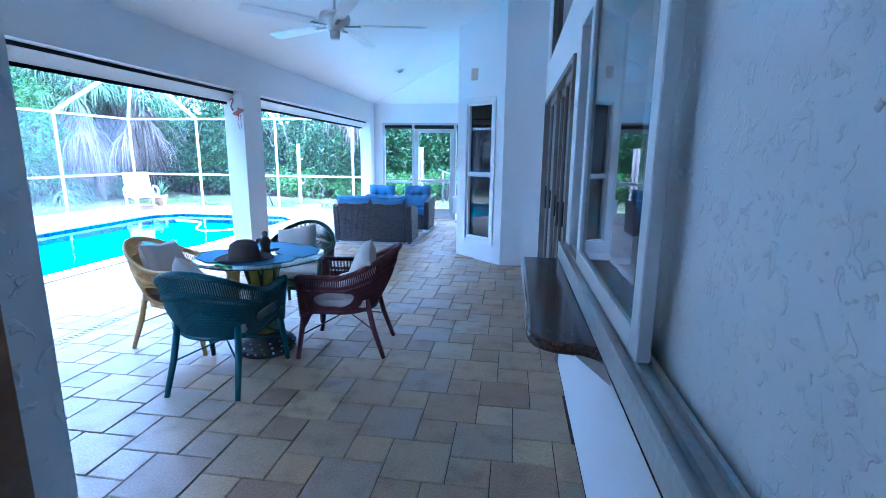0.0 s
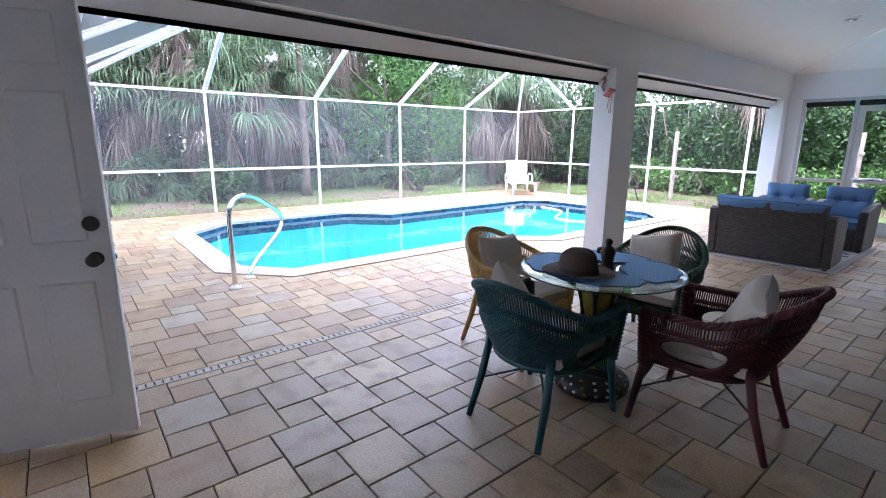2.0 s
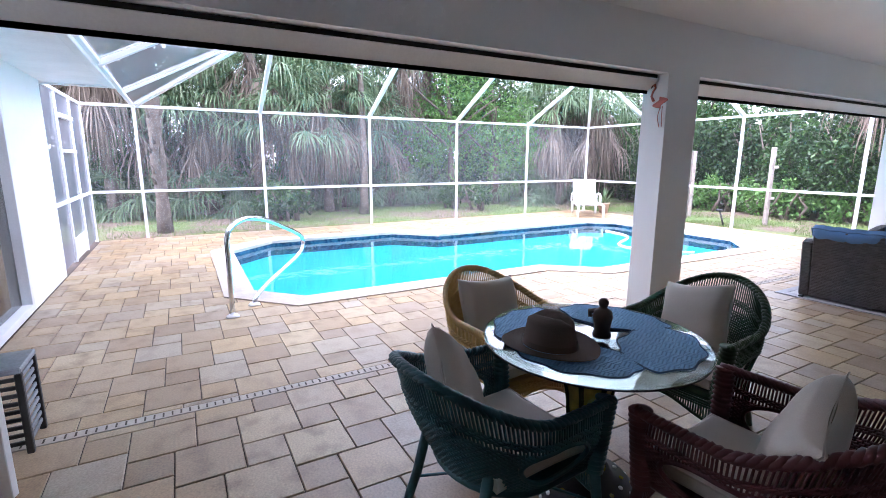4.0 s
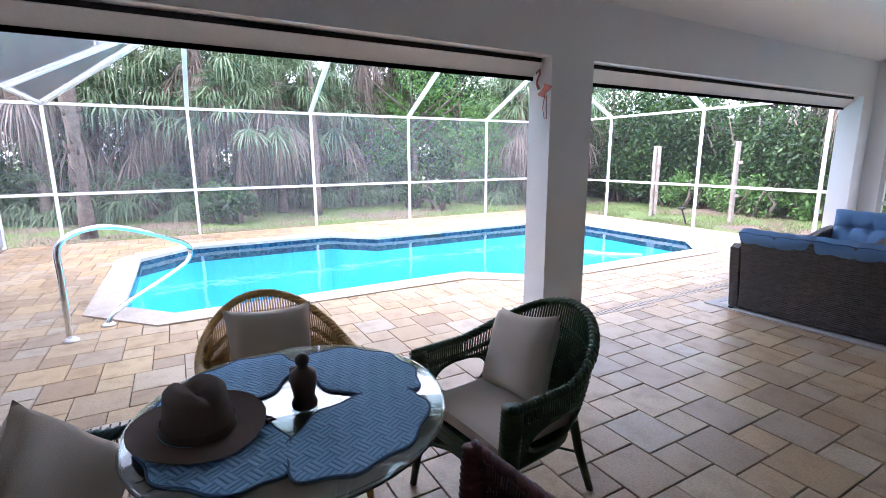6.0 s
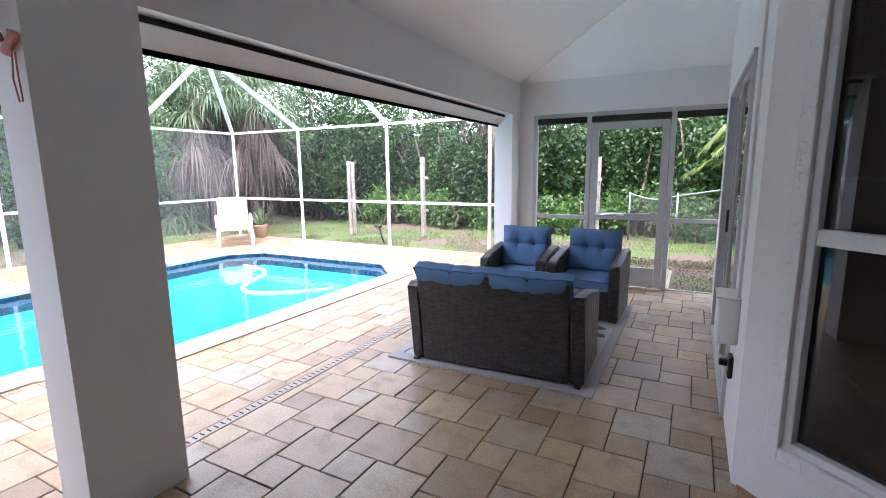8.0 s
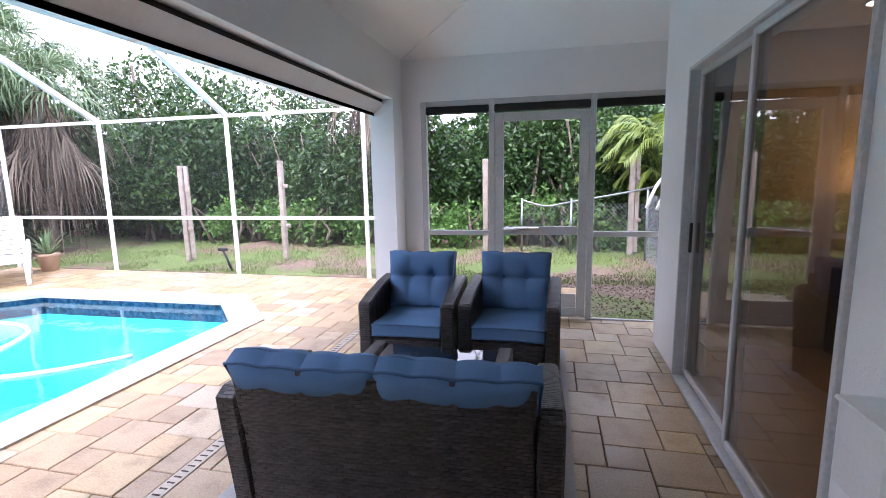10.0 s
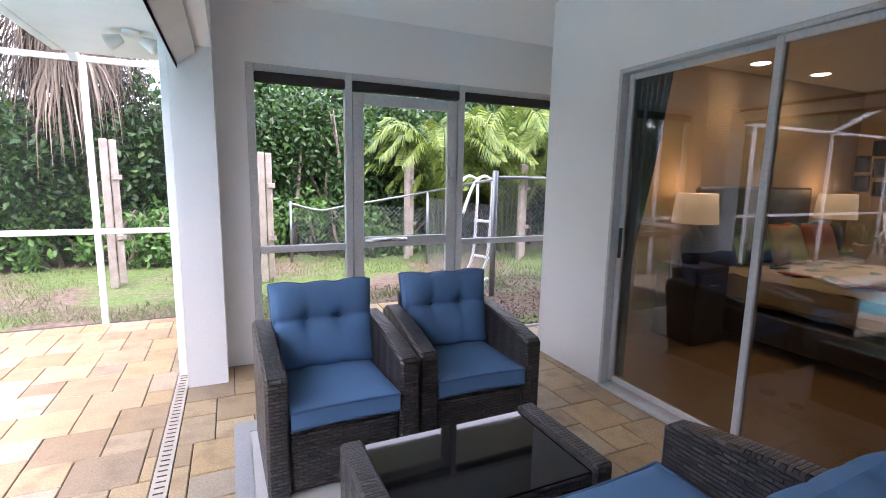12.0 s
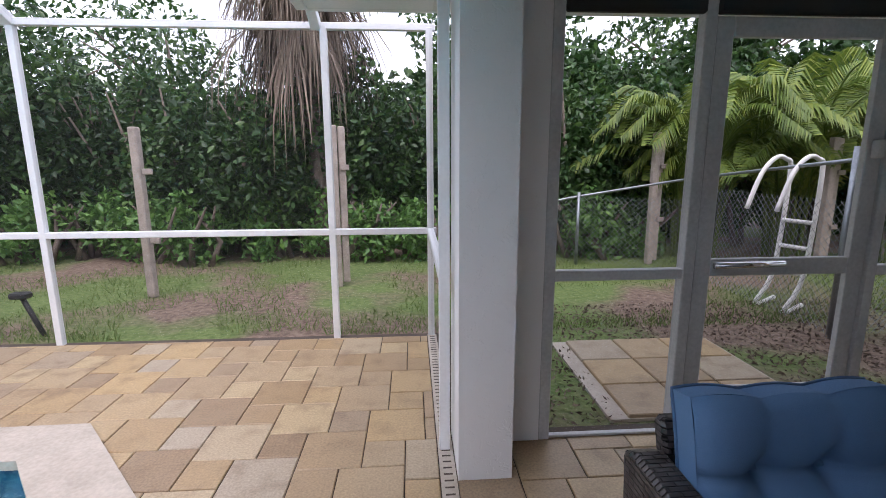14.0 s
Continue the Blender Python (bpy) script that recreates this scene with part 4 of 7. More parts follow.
for z in (1.42, 1.78):
    g.span((wa + 0.035, 0.055, z), (wb - 0.035, 0.065, z + 0.018))
g.span(((wa + wb) / 2 - 0.009, 0.054, 1.235), ((wa + wb) / 2 + 0.009, 0.066, 2.125))
part("grille", g, M_ALU, cw)
for z0, z1 in ((0.335, 1.17), (1.235, 2.125)):
    part("pane", Geo().span((wa + 0.035, 0.045, z0), (wb - 0.035, 0.050, z1)), M_GLASSD, cw)
# serving window and its counter
sw = thing("window_2", "sliding serving window in a white aluminium frame", "window", kind="structure")
part("window_frame", rect_frame(Geo(), "y", DX + 0.01, 1.27, 2.76, 0.90, 2.18, 0.05, 0.10), M_ALU, sw)
sash = part("sash", rect_frame(Geo(), "y", DX - 0.055, 1.07, 2.14, 0.985, 2.15, 0.065, 0.035), M_ALU, sw)
part("pane", Geo().span((DX - 0.058, 1.135, 1.05), (DX - 0.053, 2.075, 2.085)), M_GLASSS, sash)
g = Geo()
g.span((DX - 0.10, 0.31, 0.895), (DX, 2.70, 0.965), 0.003)
for dx in (-0.10, -0.065, -0.028):
    g.span((DX + dx, 0.31, 0.965), (DX + dx + 0.008, 2.70, 0.984))
part("track", g, M_ALUG, sw, "grey sliding track")
ct = thing("serving_counter", "polished brown granite counter under the serving window", "counter")
out = [(DX, 2.66), (0.09, 2.66)]
for i in range(9):
    a = math.pi + i / 8 * math.pi / 2
    out.append((0.19 + 0.10 * math.cos(a), 1.50 + 0.10 * math.sin(a)))
for i in range(9):
    a = math.pi / 2 - i / 8 * math.pi / 2
    out.append((0.215 + 0.09 * math.cos(a), 1.31 + 0.09 * math.sin(a)))
out += [(0.305, 0.32), (DX, 0.32)]
part("worktop", Geo().prism(out, 0.855, 0.893), M_GRANITE, ct)
g = Geo()
g.tube([(x, y, 0.874) for x, y in out[1:-1]], 0.0195, 8)
part("edge", g, M_GRANITE, ct)
for y in (1.62, 2.45):
    g = Geo()
    g.add([(DX, y - 0.02, 0.855), (DX - 0.2, y - 0.02, 0.855), (DX - 0.17, y - 0.02, 0.80), (DX, y - 0.02, 0.66), (DX, y + 0.02, 0.855), (DX - 0.2, y + 0.02, 0.855), (DX - 0.17, y + 0.02, 0.80), (DX, y + 0.02, 0.66)],
          [(0, 1, 2, 3), (4, 7, 6, 5), (0, 4, 5, 1), (1, 5, 6, 2), (2, 6, 7, 3), (0, 3, 7, 4)])
    part("bracket", g, M_WHITEP, ct, "white bracket")
tap = thing("hose_tap", "chrome round wall fitting on the white wall", "tap")
part("rose", Geo().lathe([(0.0, 0), (0.03, 0), (0.028, 0.012), (0.012, 0.016), (0.012, 0.03), (0.02, 0.032), (0.02, 0.05), (0.0, 0.052)], 16, m=Matrix.Translation((DX, 2.22, 0.52)) @ Matrix.Rotation(radians(-90), 4, "Y")), M_STEEL, tap)

# white panel door standing open, hinged at the south wall
dm = Matrix.Translation((-3.135, 0.32, 0)) @ Matrix.Rotation(math.atan2(0.95 - 0.32, -2.937 + 3.135), 4, "Z")
pd = thing("door_1", "white six-panel door standing open", "door", dm, kind="structure")
dl = 0.66
g = Geo().box((dl / 2, 0, 1.035), (dl, 0.04, 2.03), 0.003)
part("leaf", g, M_DOOR, pd)
for (u0, u1) in ((0.08, 0.29), (0.37, 0.58)):
    for (z0, z1) in ((0.22, 0.80), (0.98, 1.62), (1.72, 1.93)):
        part("panel", Geo().box(((u0 + u1) / 2, -0.018, (z0 + z1) / 2), (u1 - u0, 0.02, z1 - z0), 0.012), M_DOOR, pd)
kx = dl - 0.065
rot = Matrix.Rotation(radians(90), 4, "X")
part("knob", Geo().lathe([(0.0, 0), (0.032, 0), (0.03, 0.008), (0.013, 0.012), (0.013, 0.03), (0.027, 0.036), (0.029, 0.052), (0.018, 0.062), (0.0, 0.063)], 20, m=Matrix.Translation((kx, -0.02, 0.90)) @ rot), M_BLACK, pd, "dark bronze door knob")
part("deadbolt", Geo().lathe([(0.0, 0), (0.034, 0), (0.033, 0.008), (0.022, 0.014), (0.0, 0.014)], 20, m=Matrix.Translation((kx, -0.02, 1.06)) @ rot), M_BLACK, pd, "dark bronze deadbolt")
part("latch_bolt", Geo().box((dl + 0.004, 0, 0.90), (0.014, 0.02, 0.025), 0.003), M_STEEL, pd)


# ---- dining corner ----
def rot_at(x, y, z, rz):
    return Matrix.Translation((x, y, z)) @ Matrix.Rotation(radians(rz), 4, "Z")


def u_curve(u, r, c, ry, yf):
    """A horseshoe in plan, u from -1 (front of one arm) round the back to 1."""
    q = abs(u)
    if q > 0.62:
        return math.copysign(r, u), c + (yf - c) * (q - 0.62) / 0.38
    a = u / 0.62 * math.pi / 2
    return r * math.sin(a), c - ry * math.cos(a)


def chair_rim(u):
    x, y = u_curve(u, 0.30, -0.02, 0.395, 0.26)
    rise = math.cos(u / 0.62 * math.pi / 2) ** 1.5 if abs(u) < 0.62 else 0.0
    return Vector((x * (1.03 - 0.06 * max(0.0, abs(u) - 0.62)), y, 0.615 + 0.18 * rise))


def chair_shell(u, v):
    x, y = u_curve(u, 0.255, -0.02, 0.215, 0.245)
    r = Vector((x, y, 0.355)).lerp(chair_rim(u), v)
    return r + Vector((x, y + 0.02, 0)).normalized() * (0.022 * math.sin(v * math.pi))


def arm_hole(u):
    """Lower and upper end of the oval opening under the arm at u, or None."""
    k = 1 - ((abs(u) - 0.66) / 0.20) ** 2
    return (0.36 - 0.27 * k ** 0.5, 0.36 + 0.27 * k ** 0.5) if k > 0 else None


def wicker_chair(name, label, mat, m):
    """Round-backed wicker tub chair, facing +y, with a braided rim running down into the arms."""
    t = thing(name, label, "chair", m, group="chairs round the table")
    n = 130
    g = Geo()
    for ph in (0, 2.09, 4.19):
        g.tube([chair_rim(-1 + 2 * i / n) + Vector((0.008 * math.sin(i * 1.2 + ph), 0.008 * math.sin(i * 1.2 + ph), 0.009 * math.cos(i * 1.2 + ph))) for i in range(n + 1)], 0.0135, 6)
    part("rim", g, mat, t, "braided rolled rim")
    g = Geo()
    ns = 124
    for i in range(ns + 1):
        u = -0.985 + 1.97 * i / ns
        h = arm_hole(u)
        for v0, v1 in ((0.0, h[0]), (h[1], 1.0)) if h else ((0.0, 1.0),):
            g.tube([chair_shell(u, v0 + (v1 - v0) * j / 4) for j in range(5)], 0.0046, 4, caps=False)
    part("wicker_lattice", g, mat, t, "thin upright wicker stakes")["kind"] = "stuff"
    g = Geo()
    steps = 110
    for k in range(27):
        v = 0.02 + k * 0.0275
        if 0.80 < v < 0.95 or (0.60 < v < 0.66):
            continue
        run = []
        for i in range(steps + 1):
            u = -0.985 + 1.97 * i / steps
            h = arm_hole(u)
            if h and h[0] < v < h[1]:
                if len(run) > 1:
                    g.tube(run, 0.0052, 5, caps=False)
                run = []
                continue
            p = chair_shell(u, v)
            run.append(p + Vector((p.x, p.y, 0)).normalized() * (0.004 * (-1) ** (i + k)))
        if len(run) > 1:
            g.tube(run, 0.0052, 5, caps=False)
    part("weave", g, mat, t, "woven wicker bands")
    for s in (-1, 1):
        pts = []
        for i in range(28):
            a = 2 * math.pi * i / 28
            pts.append(chair_shell(s * (0.66 + 0.20 * math.cos(a)), 0.36 + 0.27 * math.sin(a)))
        part("arm_ring", Geo().tube(pts, 0.009, 6, closed=True), mat, t)
        k = 42
        g = Geo().tube([(s * (0.262 + 0.03 * j / k), 0.232 + 0.012 * j / k, 0.33 + 0.29 * j / k) for j in range(k + 1)], [0.036 + 0.005 * math.cos(j * math.pi * 2 / 3) for j in range(k + 1)], 12)
        part("arm_post", g, mat, t, "wrapped wicker arm post")
    seat = [u_curve(-1 + 2 * i / 24, 0.25, -0.02, 0.21, 0.24) for i in range(25)]
    part("seat", Geo().prism(seat, 0.335, 0.36), mat, t)
    part("seat_rim", Geo().tube([(x * 1.02, y * 1.02, 0.35) for x, y in seat], 0.016, 8, closed=True), mat, t)
    g = Geo()
    for i in range(40):
        x = -0.24 + 0.48 * i / 39
        g.tube([(x, 0.245, 0.35), (x, 0.248, 0.255 + 0.03 * math.cos(x * 12))], 0.0045, 4, caps=False)
    for z in (0.335, 0.322, 0.309, 0.296):
        g.tube([(-0.25, 0.25, z), (0.25, 0.25, z)], 0.006, 5)
    g.tube([(-0.25 + 0.5 * i / 16, 0.25, 0.255 + 0.03 * math.cos((-0.25 + 0.5 * i / 16) * 12)) for i in range(17)], 0.009, 6)
    part("apron", g, mat, t, "woven front apron")
    for sx in (-1, 1):
        part("leg", Geo().tube([(sx * 0.262, 0.235, 0.36), (sx * 0.272, 0.26, 0.18), (sx * 0.28, 0.29, 0.0)], [0.022, 0.020, 0.016], 9), mat, t)
        part("leg", Geo().tube([(sx * 0.19, -0.20, 0.44), (sx * 0.205, -0.25, 0.22), (sx * 0.222, -0.325, 0.0)], [0.021, 0.020, 0.016], 9), mat, t)
    part("stretcher", Geo().tube([(-0.21, -0.26, 0.20), (0, -0.02, 0.27), (0.27, 0.26, 0.18)], 0.006, 5).tube([(0.21, -0.26, 0.20), (0, -0.02, 0.285), (-0.27, 0.26, 0.18)], 0.006, 5), mat, t)
    return t


def seat_pad(m, label):
    g, rim = cushion(0.46, 0.45, 0.095, 0.5)
    t = thing("seat_cushion", label, "cushion", m, group="seat cushions")
    part("pad", g, M_BEIGE, t)
    part("piping", Geo().tube(rim, 0.005, 5, closed=True), M_BEIGE, t)
    return t


def throw_pillow(m, label, mat=None):
    g, rim = cushion(0.40, 0.39, 0.15, 0.03, pinch=0.13)
    return solo("throw_pillow", g, mat or M_BEIGE, label, "pillow", m, group="throw pillows")


M_YEL = surf("honey_wicker", (0.58, 0.37, 0.11), (0.45, 0.27, 0.07), 20, 0.5, 0.2, 200)
M_TEAL = surf("teal_wicker", (0.010, 0.088, 0.098), (0.008, 0.062, 0.072), 20, 0.45, 0.2, 200)
M_RED = surf("oxblood_wicker", (0.11, 0.022, 0.024), (0.07, 0.015, 0.018), 20, 0.5, 0.2, 200)
M_GREEN = surf("dark_green_wicker", (0.022, 0.07, 0.02), (0.014, 0.046, 0.016), 20, 0.45, 0.2, 200)
CHAIRS = [("yellow", M_YEL, -2.47, 3.20, -88, "honey-yellow wicker armchair with beige cushions"), ("teal", M_TEAL, -1.82, 2.68, 4, "teal painted wicker armchair with a beige seat cushion"),
          ("red", M_RED, -1.22, 3.30, 95, "oxblood red wicker armchair with beige cushions"), ("green", M_GREEN, -1.93, 4.01, 187, "dark green wicker armchair with beige cushions")]
for tone, mat, x, y, rz, label in CHAIRS:
    m = rot_at(x, y, 0, rz)
    wicker_chair("wicker_chair", label, mat, m)
    seat_pad(m @ Matrix.Translation((0, 0.025, 0.408)), "beige padded seat cushion on a %s wicker chair" % tone)
    turn, off, back = {"yellow": (4, 0.0, 0.0), "teal": (-36, -0.06, 0.0), "red": (16, -0.06, 0.02), "green": (-12, 0.05, 0.02)}[tone]
    throw_pillow(m @ Matrix.Translation((off, -0.155 + back, 0.60)) @ Matrix.Rotation(radians(turn), 4, "Z") @ Matrix.Rotation(radians(112), 4, "X") @ Matrix.Rotation(radians(turn), 4, "Z"), "beige throw pillow leaning in the %s chair" % tone)

TX, TY, TZ = -1.80, 3.13, 0.74
M_POTY = surf("yellow_green_glaze", (0.46, 0.36, 0.05), (0.20, 0.22, 0.03), 12, 0.25, 0.1, 40)
M_POTG = surf("olive_glaze", (0.05, 0.085, 0.02), (0.03, 0.05, 0.015), 12, 0.25, 0.1, 40)
M_TBL = glass_material("table_glass", (0.80, 0.90, 0.88), 1.52, 0.0, 0.13)
tbl = thing("round_table", "round glass table on a painted pottery pedestal", "table", rot_at(TX, TY, 0, 0))
part("tabletop", Geo().lathe([(0.0, 0.722), (0.446, 0.722), (0.452, 0.728), (0.448, 0.737), (0.438, TZ), (0.0, TZ)], 64), M_TBL, tbl, "clear bevelled glass top")
part("edge_band", Geo().lathe([(0.436, 0.716), (0.448, 0.716), (0.448, 0.7215), (0.436, 0.7215)], 64), M_BLACK, tbl, "dark table edge")
ped = part("pedestal", Geo().lathe([(0.0, 0.10), (0.10, 0.10), (0.085, 0.20), (0.078, 0.34), (0.088, 0.48), (0.125, 0.64), (0.155, 0.712), (0.0, 0.714)], 36), M_POTY, tbl, "yellow glazed pottery column")
for i in range(14):
    a = 2 * math.pi * i / 14
    pts = []
    for j in range(9):
        z = 0.30 + 0.40 * j / 8
        r = np.interp(z, [0.20, 0.34, 0.48, 0.64, 0.712], [0.087, 0.080, 0.090, 0.127, 0.157])
        aa = a + 0.22 * math.sin(j / 8 * math.pi) * (1 if i % 2 else -1)
        pts.append((r * math.cos(aa), r * math.sin(aa), z))
    part("painted_leaf", Geo().tube(pts, [0.004 + 0.006 * math.sin(math.pi * j / 8) for j in range(9)], 5), M_POTG, ped)
base = part("base", Geo().lathe([(0.0, 0.0), (0.20, 0.0), (0.215, 0.02), (0.215, 0.06), (0.19, 0.085), (0.13, 0.10), (0.11, 0.14), (0.10, 0.15), (0.0, 0.15)], 40), M_BLACK, tbl, "black glazed base with white dots")
for row, (r, z, k) in enumerate(((0.214, 0.04, 22), (0.200, 0.072, 18), (0.16, 0.0935, 14))):
    for i in range(k):
        a = 2 * math.pi * (i + row * 0.5) / k
        part("dot", Geo().lathe([(0.0, -0.004), (0.010, -0.002), (0.010, 0.002), (0.0, 0.005)], 8, m=Matrix.Translation((r * math.cos(a), r * math.sin(a), z)) @ Matrix.Rotation(a, 4, "Z") @ Matrix.Rotation(radians(80 - row * 35), 4, "Y")), M_POTY if (i + row) % 3 == 0 else M_WHITEP, base)

M_MAT = quilt_material("blue_quilted_cotton", (0.23, 0.47, 0.74), (0.11, 0.26, 0.47), 0.042)


def placemat(ang):
    """Quilted petal-shaped mat: basket-weave quilting and a scalloped edge, in the table's frame."""
    g = Geo()

    def outline(a):
        return (0.238 + 0.010 * math.sin(a * 8)) * (0.82 + 0.18 * abs(math.cos(a))), 0.152 + 0.008 * math.sin(a * 8 + 1)

    def fn(s, t, side=1):
        a, r = s * 2 * math.pi, t
        rx, ry = outline(a)
        x, y = rx * r * math.cos(a), ry * r * math.sin(a)
        edge = min(1.0, (1 - r) / 0.06)
        return (x, y, (0.0035 + 0.003 * edge) if side > 0 else 0.0)

    g.grid(fn, 88, 26)
    g.grid(lambda s, t: fn(1 - s, t, -1), 40, 2)
    g.grid(lambda s, t: (fn(s, 1.0)[0], fn(s, 1.0)[1], 0.0035 * (1 - t)), 88, 1)
    a = radians(ang)
    t = thing("placemat", "blue quilted scalloped placemat on the glass table", "placemat",
              Matrix.Translation((TX + 0.262 * math.cos(a), TY + 0.262 * math.sin(a), TZ + 0.001)) @ Matrix.Rotation(a + math.pi / 2, 4, "Z"), group="placemats")
    part("quilted_panel", g, M_MAT, t)
    part("binding", Geo().tube([fn(i / 88, 1.0) for i in range(88)], 0.0035, 5, closed=True), M_BLUEP, t, "darker bound edge")
    return t


for ang in (28, 114, 216, 298):
    placemat(ang)

M_FELT = surf("taupe_felt", (0.115, 0.085, 0.068), (0.09, 0.066, 0.054), 7, 0.95, 0.4, 300)
hat = thing("felt_hat", "taupe felt hat with a dark band and a pinched crown", "hat", rot_at(-1.77, 2.87, TZ + 0.009, 20))
def hat_crown(s, t):
    a = s * 2 * math.pi
    r = np.interp(t, [0, 0.15, 0.7, 0.9, 1.0], [0.098, 0.093, 0.080, 0.055, 0.0])
    z = np.interp(t, [0, 0.15, 0.7, 0.9, 1.0], [0.012, 0.03, 0.115, 0.135, 0.128])
    x, y = r * 1.12 * math.cos(a), r * 0.92 * math.sin(a)
    dent = 0.030 * math.exp(-(y / 0.022) ** 2) * max(0, t - 0.5) * 2
    pinch = 1 - 0.22 * max(0, x / 0.1) * max(0, t - 0.25)
    return (x, y * pinch, z - dent)
part("crown", Geo().grid(hat_crown, 40, 16), M_FELT, hat)
def hat_brim(s, t):
    a = s * 2 * math.pi
    r = 0.096 + 0.072 * t
    return (r * 1.13 * math.cos(a), r * 0.98 * math.sin(a), 0.012 + 0.016 * t * t * (0.4 + abs(math.sin(a))) - 0.008 * t)
part("brim", Geo().grid(hat_brim, 48, 6).grid(lambda s, t: tuple(np.subtract(hat_brim(1 - s, t), (0, 0, 0.003))), 48, 6), M_FELT, hat)
part("band", Geo().grid(lambda s, t: ((0.099 - 0.004 * t) * 1.125 * math.cos(-s * 6.2832), (0.099 - 0.004 * t) * 0.935 * math.sin(-s * 6.2832), 0.014 + 0.02 * t), 40, 1), M_DARKW, hat, "dark hat band")
part("cord", Geo().tube([(0.09 + 0.03 * math.cos(i), 0.13 + 0.025 * math.sin(i * 1.3), 0.004) for i in range(9)], 0.004, 5), M_DARKW, hat, "dark chin cord")
g = Geo().lathe([(0.0, 0), (0.036, 0), (0.038, 0.012), (0.030, 0.030), (0.034, 0.055), (0.040, 0.085), (0.036, 0.108), (0.020, 0.120), (0.014, 0.126), (0.020, 0.138), (0.021, 0.150), (0.012, 0.162), (0.0, 0.165)], 24)
g.tube([(0.025, 0, 0.105), (0.055, 0.0, 0.098), (0.052, 0.0, 0.075)], 0.011, 6)
solo("carved_figurine", g, M_DARKW, "small dark carved wooden figurine on the table", "figurine", rot_at(-1.77, 3.15, TZ, 200))

# ---- lounge corner ----
rug_m = surf("pale_rug", (0.50, 0.49, 0.47), (0.42, 0.41, 0.40), 3, 0.95, 0.5, 260)
rug = thing("outdoor_rug", "pale outdoor rug with a grey border and blue leaf shapes", "rug")
part("rug_field", Geo().span((-3.12, 7.40, 0.001), (-1.535, 9.72, 0.009), 0.003), rug_m, rug)
part("border", rect_frame(Geo(), "x", 0, 0, 1, 0, 1, 0.05, 0.004, 0), surf("rug_border", (0.36, 0.36, 0.36), (0.30, 0.30, 0.31), 3, 0.95, 0.5, 260), rug).matrix_basis = Matrix.Translation((-3.12, 9.72, 0.0105)) @ Matrix.Rotation(radians(90), 4, "X") @ Matrix.Diagonal((1.585, 1, 2.32, 1))
rnd = random.Random(5)
leafmats = [surf("rug_blue", (0.06, 0.13, 0.27), (0.05, 0.11, 0.22), 5, 0.95, 0.4, 260), surf("rug_slate", (0.11, 0.14, 0.18), (0.09, 0.11, 0.14), 5, 0.95, 0.4, 260), surf("rug_sky", (0.22, 0.31, 0.42), (0.19, 0.27, 0.36), 5, 0.95, 0.4, 260)]
for i in range(46):
    x, y, a, L = rnd.uniform(-2.98, -1.68), rnd.uniform(7.52, 9.6), rnd.uniform(0, 6.28), rnd.uniform(0.10, 0.20)
    pts = [(L * (j / 8 - 0.5), L * 0.36 * math.sin(math.pi * j / 8) ** 0.8) for j in range(9)]
    poly = pts + [(px, -py) for px, py in pts[-2:0:-1]]
    mm = Matrix.Translation((x, y, 0.0)) @ Matrix.Rotation(a, 4, "Z")
    part("leaf_motif", Geo().prism(poly[::-1], 0.0085, 0.0102 + 0.00002 * i, mm), leafmats[i % 3], rug)


def wicker_box(w, d, z0, z1, cx=0, cy=0, ch=0.012):
    return Geo().span((cx - w / 2, cy - d / 2, z0), (cx + w / 2, cy + d / 2, z1), ch)


def side_panel(prof, x0, x1, ch=0.012):
    """A profile in y and z (counter-clockwise) pulled from x0 to x1, with softened edges."""
    small = offset(prof, -ch)
    k = len(prof)
    rows = [(x0, small), (x0 + ch, prof), (x1 - ch, prof), (x1, small)]
    vs = [(x, y, z) for x, pr in rows for y, z in pr]
    fs = [tuple(range(k))[::-1], tuple(range(3 * k, 4 * k))]
    fs += [(r * k + i, r * k + (i + 1) % k, (r + 1) * k + (i + 1) % k, (r + 1) * k + i) for r in range(3) for i in range(k)]
    return Geo().add(vs, fs)


def arm_panel(x0, x1, hd, zf, zb, z0=0.02):
    """An arm of woven wicker: its rear edge leans back, its top bows down to the front (+y)."""
    prof = [(-hd + 0.075, z0), (hd, z0), (hd, zf - 0.02), (hd - 0.02, zf)]
    prof += [(hd - 0.02 + (-2 * hd + 0.045) * t, zf + (zb - zf) * (1 - (1 - t) ** 1.8)) for t in (0.2, 0.4, 0.6, 0.8, 0.96)]
    prof += [(-hd - 0.005, zb - 0.03), (-hd + 0.012, 0.45), (-hd + 0.04, 0.28)]
    return side_panel(prof, x0, x1)


def tufted(w, d, h, cols, m, parent_label, group):
    ts = [(-w / 2 + w * (i + 1) / (cols + 1), 0.03) for i in range(cols)]
    g, rim = cushion(w, d, h, 0.45, ts, 30, lobes=cols + 1, lobe=0.010)
    t = thing("back_cushion", parent_label, "cushion", m, group=group)
    part("pad", g, M_BLUE, t)
    part("piping", Geo().tube(rim, 0.006, 5, closed=True), M_BLUEP, t)
    return t


def seat_blue(w, d, h, m, label):
    g, rim = cushion(w, d, h, 0.72, (), 20)
    t = thing("seat_cushion", label, "cushion", m, group="blue seat cushions")
    part("pad", g, M_BLUE, t)
    part("piping", Geo().tube(rim, 0.006, 5, closed=True), M_BLUEP, t)
    part("piping", Geo().tube([(x, y, -z) for x, y, z in rim], 0.006, 5, closed=True), M_BLUEP, t)
    return t


